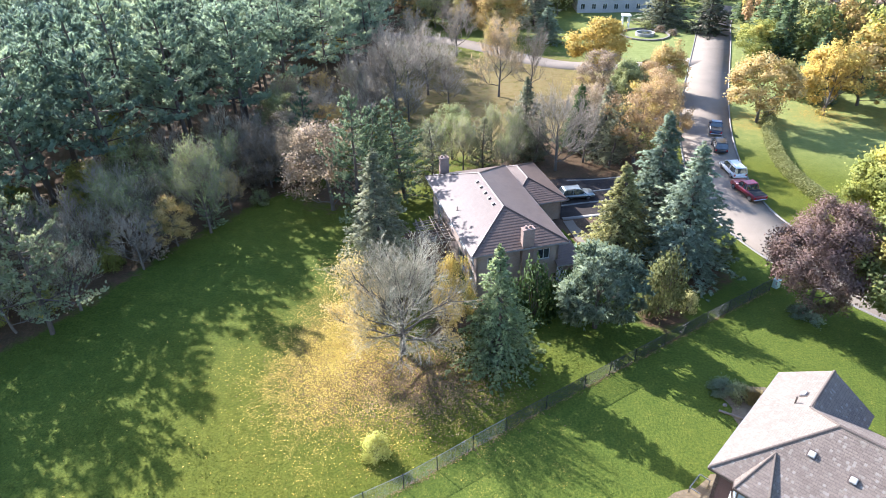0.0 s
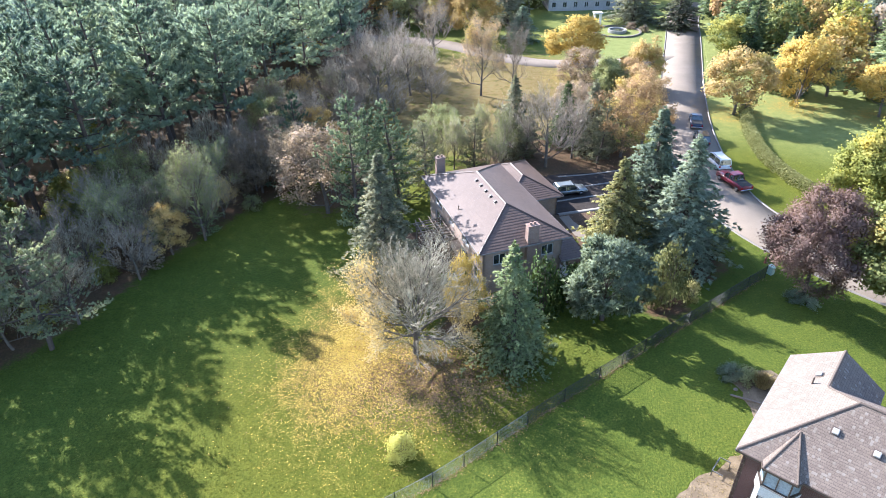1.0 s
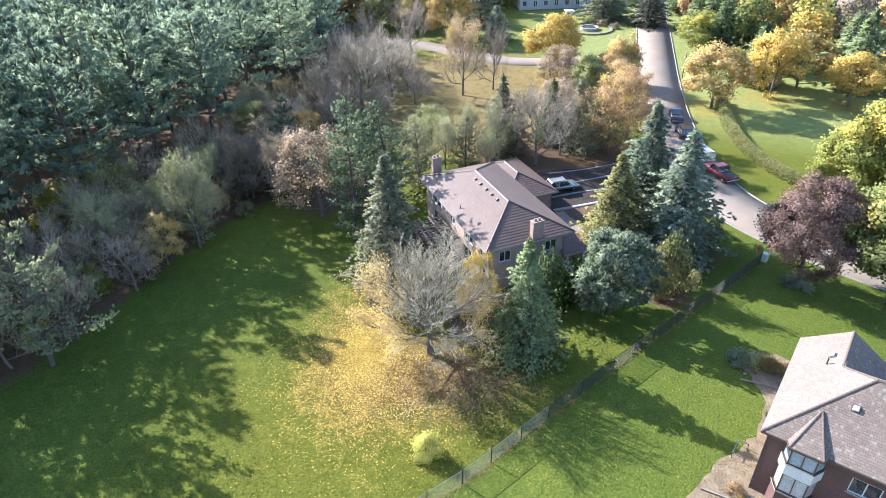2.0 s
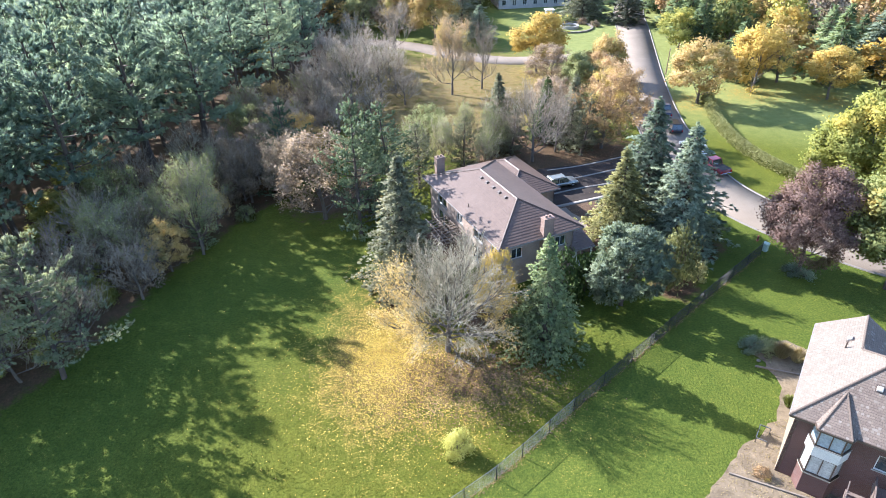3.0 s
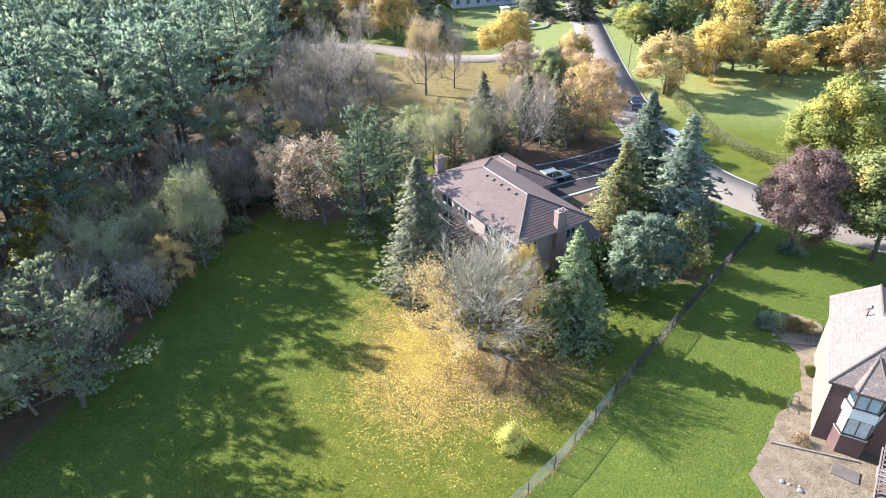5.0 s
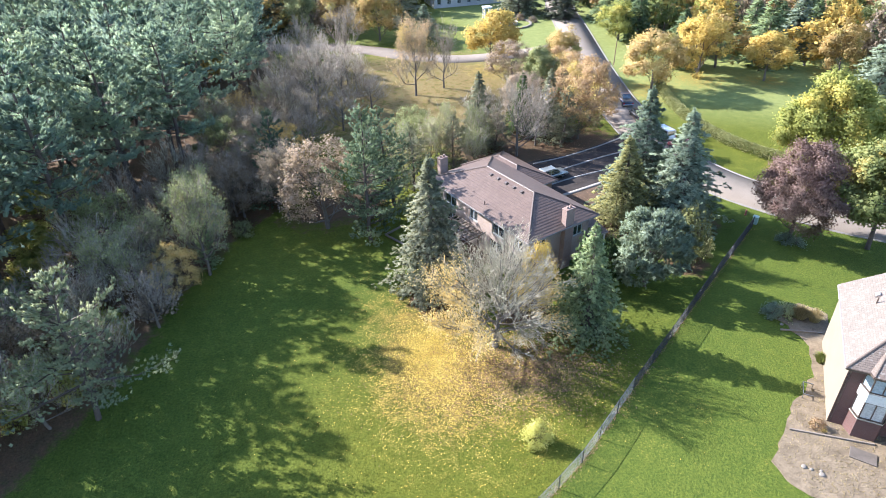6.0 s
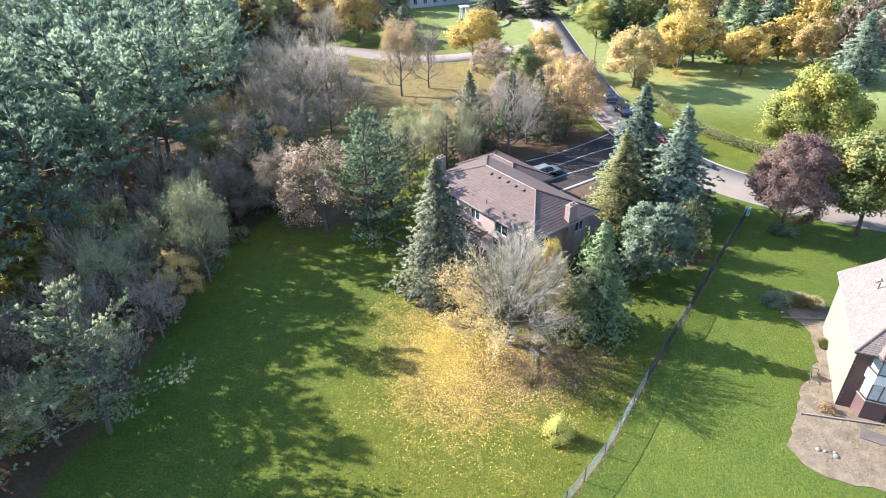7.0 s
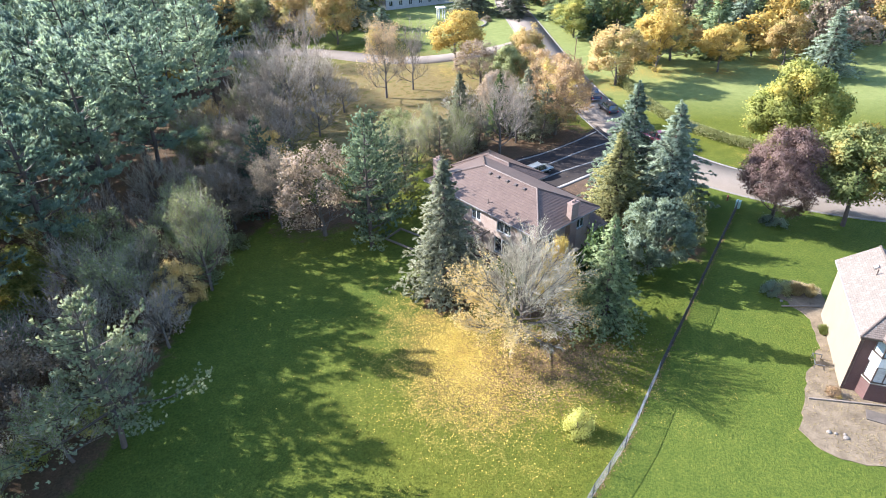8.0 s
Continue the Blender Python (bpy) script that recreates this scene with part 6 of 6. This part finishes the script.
def side_solid(bm, outline, half, tuck=0.0, soft=0.06):
    """A body from its side outline (x forward, z up), pulled in towards the top by tuck."""
    zs = [z for _, z in outline]
    z0, z1 = min(zs), max(zs)
    rows = []
    for s in (-1, 1):
        rows.append([bm.verts.new((x, s * (half - tuck * (z - z0) / (z1 - z0 + 1e-6)), z)) for x, z in outline])
    n = len(outline)
    fs = [bm.faces.new(rows[0]), bm.faces.new(rows[1][::-1])]
    for i in range(n):
        fs.append(bm.faces.new((rows[0][i], rows[1][i], rows[1][(i + 1) % n], rows[0][(i + 1) % n])))
    bmesh.ops.bevel(bm, geom=list({e for f in fs for e in f.edges}), offset=soft, segments=2, affect="EDGES")


def vehicle(name, m, ln, wd, ht, mat, label, style):
    t = thing(name, m, label, name.replace("_", " "), "parked vehicles")
    f, r = ln / 2, -ln / 2
    hw = wd / 2
    belt = ht * (0.56 if style != "pickup" else 0.58)
    if style == "pickup":
        body = [(r, 0.45), (f - 0.1, 0.4), (f, 0.6), (f - 0.05, belt - 0.05), (f - 1.35, belt + 0.02), (r + 0.02, belt + 0.02)]
        glass = [(f - 1.5, belt), (f - 2.15, ht - 0.06), (r + 2.25, ht - 0.06), (r + 1.95, belt)]
        top = [(f - 2.1, ht - 0.1), (f - 2.2, ht), (r + 2.3, ht), (r + 2.2, ht - 0.1)]
    elif style == "van":
        body = [(r, 0.4), (f - 0.15, 0.35), (f, 0.55), (f - 0.1, belt - 0.2), (f - 0.9, belt), (r + 0.02, belt)]
        glass = [(f - 0.9, belt - 0.02), (f - 1.75, ht - 0.06), (r + 0.25, ht - 0.06), (r + 0.05, belt - 0.02)]
        top = [(f - 1.7, ht - 0.1), (f - 1.85, ht), (r + 0.35, ht), (r + 0.22, ht - 0.1)]
    else:
        body = [(r, 0.4), (f - 0.15, 0.35), (f, 0.55), (f - 0.08, belt - 0.14), (f - 1.2, belt), (r + 0.02, belt)]
        glass = [(f - 1.2, belt - 0.02), (f - 1.95, ht - 0.06), (r + 0.45, ht - 0.06), (r + 0.1, belt - 0.02)]
        top = [(f - 1.9, ht - 0.1), (f - 2.0, ht), (r + 0.55, ht), (r + 0.42, ht - 0.1)]
    bm = bmesh.new()
    side_solid(bm, body, hw, 0.03)
    shell = part("body", bm, mat, t, "", True)
    bm = bmesh.new()
    side_solid(bm, glass, hw - 0.05, 0.16, 0.03)
    part("glazing", bm, GLASS, t, "dark glass")
    bm = bmesh.new()
    side_solid(bm, top, hw - 0.17, 0.02, 0.02)
    part("roof", bm, mat, t)
    for s in (-1, 1):
        for (x0, z0), (x1, z1) in ((glass[0], glass[1]), (glass[3], glass[2])):
            bm = bmesh.new()
            bar(bm, (x0, s * (hw - 0.04), z0), (x1, s * (hw - 0.2), z1), 0.07, 0.07)
            part("pillar", bm, mat, t)
        xm = (glass[1][0] + glass[2][0]) / 2
        bm = bmesh.new()
        bar(bm, (xm, s * (hw - 0.04), belt - 0.02), (xm, s * (hw - 0.2), ht - 0.06), 0.08, 0.06)
        part("pillar", bm, mat, t)
        bm = bmesh.new()
        box(bm, glass[0][0] - 0.45, glass[0][0] - 0.25, s * (hw + 0.02) - 0.1, s * (hw + 0.02) + 0.1, belt + 0.02, belt + 0.18, 0.03)
        part("mirror", bm, mat, t)
        bm = bmesh.new()
        box(bm, r - 0.02, r + 0.08, s * (hw - 0.16) - 0.1, s * (hw - 0.16) + 0.1, belt - 0.45, belt - 0.1, 0.02)
        part("tail_light", bm, LAMP_RED, t)
        bm = bmesh.new()
        box(bm, f - 0.16, f + 0.01, s * (hw - 0.25) - 0.18, s * (hw - 0.25) + 0.18, belt - 0.42, belt - 0.22, 0.03)
        part("headlight", bm, LAMP_CLEAR, t)
        for x in (f - 0.9, r + 0.95):
            wr2 = 0.37 if style == "pickup" else 0.33
            bm = bmesh.new()
            tube(bm, (x, s * (hw - 0.2), wr2), (x, s * (hw + 0.02), wr2), wr2, wr2, 18)
            w = part("wheel", bm, TYRE, t)
            bm = bmesh.new()
            tube(bm, (x, s * (hw - 0.02), wr2), (x, s * (hw + 0.035), wr2), wr2 * 0.62, wr2 * 0.55, 14)
            part("rim", bm, CHROME, w)
    for x, n in ((f - 0.02, "bumper"), (r + 0.02, "bumper")):
        bm = bmesh.new()
        box(bm, x - 0.08, x + 0.08, -hw + 0.05, hw - 0.05, 0.4, 0.62, 0.04)
        part(n, bm, CHROME if style == "pickup" else mat, t)
    if style == "pickup":
        bm = bmesh.new()
        box(bm, r + 0.12, r + 1.85, -hw + 0.14, hw - 0.14, belt + 0.0, belt + 0.06)
        part("bed_cover", bm, TYRE, t, "black load bed")
    else:
        for s in (-1, 1):
            bm = bmesh.new()
            bar(bm, (glass[1][0] - 0.3, s * (hw - 0.28), ht + 0.03), (glass[2][0] + 0.3, s * (hw - 0.28), ht + 0.03), 0.04, 0.04)
            part("roof_rail", bm, BROWN, t)
    return t


PAINT_RED, PAINT_WHITE = paint("dark_red_paint", (0.16, 0.012, 0.02)), paint("white_car_paint", (0.72, 0.72, 0.7))
PAINT_BLACK, PAINT_NAVY, PAINT_SILVER = paint("black_car_paint", (0.02, 0.021, 0.024)), paint("navy_car_paint", (0.015, 0.022, 0.05)), paint("silver_car_paint", (0.3, 0.32, 0.31), 0.5)
vehicle("pickup_truck", pose(34.7, 80.6, 0.04, 0, 0, 106), 5.6, 1.98, 1.85, PAINT_RED, "dark red pickup truck parked at the kerb", "pickup")
vehicle("minivan", pose(34.6, 87.3, 0.04, 0, 0, 98), 4.9, 1.95, 1.8, PAINT_WHITE, "white minivan parked at the kerb", "van")
vehicle("estate_car", pose(35.1, 96.0, 0.04, 0, 0, 82), 4.8, 1.9, 1.75, PAINT_BLACK, "black sport utility car parked at the kerb", "wagon")
vehicle("pickup_truck", pose(36.5, 103.4, 0.04, 0, 0, 76), 5.4, 1.95, 1.8, PAINT_NAVY, "dark navy pickup truck parked at the kerb", "pickup")
vehicle("estate_car", pose(11.4, 78.3, 0.04, 0, 0, 14), 4.7, 1.85, 1.6, PAINT_SILVER, "silver estate car standing on the dark driveway", "wagon")


# ---------------------------------------------------------------- far houses
SLATE = plain("grey_slate", (0.16, 0.16, 0.17), 0.7, 0, 0.6, 0.2, 8, 0.02)
STONE_WALL = plain("grey_stone_wall", (0.43, 0.41, 0.39), 0.85, 0, 0.6, 0.15, 6, 0.02)
RED_BRICK = brick_wall("red_brick", (0.33, 0.14, 0.1), (0.4, 0.19, 0.14), (0.42, 0.36, 0.32))
RED_ROOF = plain("reddish_roof", (0.26, 0.14, 0.12), 0.75, 0, 0.6, 0.2, 8, 0.02)


def far_house(m, w, d, h, rise, wall_mat, roof_mat, label, cols, storeys=2):
    t = thing("house", m, label, "house", "far houses")
    st = h / storeys
    wins = [((i + 0.5) * w / cols - 0.6, (i + 0.5) * w / cols + 0.6, s * st + 0.9, s * st + 2.4) for i in range(cols) for s in range(storeys)]
    wall_with(t, "wall", (0, 0), (w, 0), -0.5, h, wins, wall_mat)
    side = [((i + 0.5) * d / 3 - 0.5, (i + 0.5) * d / 3 + 0.5, s * st + 0.9, s * st + 2.4) for i in range(3) for s in range(storeys)]
    wall_with(t, "wall", (w, 0.25), (w, d), -0.5, h, side, wall_mat)
    wall_with(t, "wall", (w - 0.25, d), (0, d), -0.5, h, [], wall_mat)
    wall_with(t, "wall", (0, d - 0.25), (0, 0.25), -0.5, h, side, wall_mat)
    for o in wins:
        window(t, (0, 0), (w, 0), *o)
    for o in side:
        window(t, (w, 0.25), (w, d), *o)
        window(t, (0, d - 0.25), (0, 0.25), *o)
    e = 0.6
    a, b, c, dd = (-e, -e, h), (w + e, -e, h), (w + e, d + e, h), (-e, d + e, h)
    k = d / 2 + e
    p, q = (k - e, d / 2, h + rise), (w - k + e, d / 2, h + rise)
    for corners in ([a, b, q, p], [b, c, q], [c, dd, p, q], [dd, a, p]):
        roof_plane(corners, 0.5, roof_mat, t)
    bm = bmesh.new()
    box(bm, -e + 0.05, w + e - 0.05, -e + 0.05, d + e - 0.05, h - 0.22, h - 0.14)
    part("soffit", bm, WHITE, t)
    bm = bmesh.new()
    box(bm, w * 0.3, w * 0.3 + 0.9, d * 0.6, d * 0.6 + 0.7, h, h + rise + 1.2)
    part("chimney", bm, wall_mat, t)
    return t


far_house(pose(22, 193, 0, 0, 0, 3), 22, 11, 7.2, 4.5, STONE_WALL, SLATE, "large grey stone house with white windows beyond the garden", 7)
far_house(pose(-32, 207, -2, 0, 0, -8), 20, 11, 6.2, 4.2, RED_BRICK, RED_ROOF, "red brick house with a reddish roof beyond the side street", 6)
far_house(pose(0, 203, 0, 0, 0, -5), 14, 10, 6.0, 4.0, STUCCO, RED_ROOF, "cream house behind the far street trees", 4)
far_house(pose(96, 150, 0, 0, 0, 30), 16, 10, 6.0, 4.0, STONE_WALL, SLATE, "grey house among far garden trees", 5)

# round garden with a basin and a white arbour
circle = thing("garden_basin", pose(36.6, 167.8, 0), "round stone-edged garden basin on a green lawn", "basin")
for rr, zz, ww, mat in ((5.6, 0.35, 0.5, STONE), (2.0, 0.7, 0.35, CONCRETE)):
    n = 30
    for i in range(n):
        bm = bmesh.new()
        a0, a1 = 2 * math.pi * i / n, 2 * math.pi * (i + 0.92) / n
        prism(bm, [(math.cos(a) * q, math.sin(a) * q) for a, q in ((a0, rr), (a0, rr + ww), (a1, rr + ww), (a1, rr))][::-1], -0.1, zz)
        part("stone", bm, mat, circle)
bm = bmesh.new()
tube(bm, (0, 0, -0.1), (0, 0, 0.5), 1.98, 1.98, 28)
part("water", bm, GLASS, circle)
arbour = thing("arbour", pose(32.9, 175.9, 0), "white garden arbour with four posts", "arbour")
for x in (-0.8, 0.8):
    for y in (-0.8, 0.8):
        bm = bmesh.new()
        box(bm, x - 0.14, x + 0.14, y - 0.14, y + 0.14, 0, 2.9, 0.02)
        part("post", bm, WHITE, arbour)
bm = bmesh.new()
box(bm, -1.2, 1.2, -1.2, 1.2, 2.9, 3.2, 0.04)
part("top", bm, WHITE, arbour)
for x, y, h, w, leaf in ((41, 171, 1.6, 3, "pink"), (38, 174, 2, 3.4, "olive"), (43.5, 168, 1.4, 3, "brown"), (30, 170, 1.5, 3, "olive")):
    bush(0, x, y, h, w, leaf, "garden shrub beside the basin", "shrub", x * 40)

# ---------------------------------------------------------------- fallen leaves
frng = np.random.default_rng(11)


def leaf_litter(label, xs, ys, colours):
    """Single fallen leaves, each a small tilted blade on the grass."""
    n = len(xs)
    d0 = frng.uniform(0, 6.28, n)
    u2 = np.c_[np.cos(d0), np.sin(d0), frng.normal(size=n) * 0.35]
    w2 = np.c_[-np.sin(d0), np.cos(d0), frng.normal(size=n) * 0.35]
    sz = frng.uniform(0.04, 0.085, (n, 1))
    c3 = np.c_[xs, ys, gz(xs) + 0.02]
    lv = np.stack([c3 - u2 * sz, c3 + w2 * sz * 0.7, c3 + u2 * sz, c3 - w2 * sz * 0.7], 1).reshape(-1, 3)
    lme = fast_mesh("fallen_leaves", lv, np.arange(4 * n).reshape(-1, 4))
    lme.materials.append(foliage("fallen_leaf", *colours, 0.2, 0.6))
    return tagged(new("fallen_leaves", lme), label, "leaves", kind="stuff")


def heap(x, y, rx, ry, n):
    return x + frng.normal(size=n) * rx, y + frng.normal(size=n) * ry


t = frng.uniform(0, 1, 1600)
kk = np.clip((t * (len(fence_line) - 1)).astype(int), 0, len(fence_line) - 2)
seg = fence_line[kk] + (fence_line[kk + 1] - fence_line[kk]) * (t * (len(fence_line) - 1) - kk)[:, None] + frng.normal(size=(1600, 2)) * 0.16
spread_x, spread_y = np.where(frng.random(800) < 0.7, frng.normal(size=800) * 8 - 11, frng.uniform(-35, 6, 800)), frng.uniform(22, 58, 800)
keep = spread_y > 30 + 0.745 * (spread_x + 10.7)
heaps = [heap(-14.2, 46.4, 2.4, 4.2, 6500), heap(-12.0, 43.2, 5.0, 4.2, 5500), (spread_x[keep], spread_y[keep])]
leaf_litter("bright yellow fallen leaves strewn over the grass", np.concatenate([h[0] for h in heaps]), np.concatenate([h[1] for h in heaps]), ((0.34, 0.22, 0.04), (0.6, 0.43, 0.075), (0.74, 0.58, 0.15)))
# Brown leaves; under the tree their dull tint also carries its shade.
heaps = [heap(-5.0, 42.6, 3.6, 2.8, 9500), heap(-9.8, 43.3, 4.4, 3.4, 6500), heap(19, 80.5, 5.0, 2.6, 1100), heap(24, 88, 5.0, 3.0, 1600), heap(13.5, 70.8, 1.6, 1.2, 500), (seg[:, 0], seg[:, 1])]
leaf_litter("dry brown and tan fallen leaves under the tree and along the fence", np.concatenate([h[0] for h in heaps]), np.concatenate([h[1] for h in heaps]), ((0.12, 0.07, 0.04), (0.3, 0.19, 0.1), (0.52, 0.38, 0.22)))

# dead stalks and chips over the bare bed
brng = np.random.default_rng(17)
bx, by = brng.uniform(9.5, 20.5, 2600), brng.uniform(19.5, 34, 2600)
inside = (by < 29.5 + 0.8 * (bx - 12)) & (by > 19.5 + 0.1 * bx) & (by < 28.6 + 0.8 * (bx - 10)) & (bx + by > 33.0)
bx, by = bx[inside], by[inside]
ba, bl = brng.uniform(0, 6.28, len(bx)), brng.uniform(0.05, 0.22, len(bx))
p = np.c_[bx, by, brng.uniform(0.04, 0.07, len(bx))]
q = p + np.c_[np.cos(ba) * bl, np.sin(ba) * bl, brng.uniform(0, 0.05, len(bx))]
chips = fast_mesh("dead_stalks", *limbs(p, q, np.full(len(p), 0.016), np.full(len(p), 0.008), 3))
chips.materials.append(LEAF["straw"])
tagged(new("dead_stalks", chips), "dead straw stalks and bark chips on the bare bed", "debris", kind="stuff")

# grass standing up in small leaning tufts over the near lawns
trng = np.random.default_rng(29)
BED = [(20.6, 42.0), (22.5, 43.5), (24.5, 43), (26, 41), (40, 30), (40, 10), (16, 17), (11.5, 21.5), (9.0, 23.2), (8.2, 25.4), (9.4, 27.7), (12, 29.7), (14.5, 31.7), (17.4, 33.6), (20.0, 36.5), (21.0, 38.8)]


def inside(poly, x, y):
    hit_it = np.zeros(len(x), dtype=bool)
    for (x0, y0), (x1, y1) in zip(poly, poly[1:] + poly[:1]):
        if y0 != y1:
            hit_it ^= ((y0 > y) != (y1 > y)) & (x < (x1 - x0) * (y - y0) / (y1 - y0) + x0)
    return hit_it


tx, ty = trng.uniform(-52, 30, 260000), 16 + 48 * trng.random(260000) ** 1.25
clump = np.sin(tx * 2.1 + 1.7 * np.sin(ty * 1.3)) * np.sin(ty * 2.3 + 1.9 * np.sin(tx * 1.1))
hx, hy = HOUSE.inverted().to_3x3() @ Vector((1, 0, 0)), HOUSE.inverted().to_3x3() @ Vector((0, 1, 0))
ho = HOUSE.inverted() @ Vector((0, 0, 0))
lx, ly = ho.x + hx.x * tx + hy.x * ty, ho.y + hx.y * tx + hy.y * ty
lawn = ~inside(BED, tx, ty) & ~((lx > -4.2) & (lx < 14) & (ly > 0.2)) & (trng.random(len(tx)) < 0.62 + 0.38 * clump) & (cover(tx, ty)[0] < 0.4) & (ty > 28.3 + 0.745 * (tx + 10.7))
tx, ty = tx[lawn], ty[lawn]
n = len(tx)
ta, tilt = trng.uniform(0, 6.28, n), trng.uniform(0, 6.28, n)
tw, th = trng.uniform(0.03, 0.07, n), trng.uniform(0.04, 0.1, n)
foot = np.c_[tx, ty, gz(tx) - 0.03]
wing = np.c_[np.cos(ta) * tw, np.sin(ta) * tw, np.zeros(n)]
peak = foot + np.c_[np.cos(tilt) * th * 0.6, np.sin(tilt) * th * 0.6, th]
tuft = fast_mesh("grass_tufts", np.stack([foot - wing, foot + wing, peak], 1).reshape(-1, 3), np.arange(3 * n).reshape(-1, 3), False, np.repeat([[0.0, 0.0, 1.0]], n, 0) + np.c_[np.cos(tilt), np.sin(tilt), np.zeros(n)] * 0.35)
lay_cover(tuft, np.repeat(tx, 3), np.repeat(ty, 3))
tuft.materials.append(GRASS)
tagged(new("grass_tufts", tuft), "short uneven lawn grass in leaning tufts", "grass", kind="stuff")
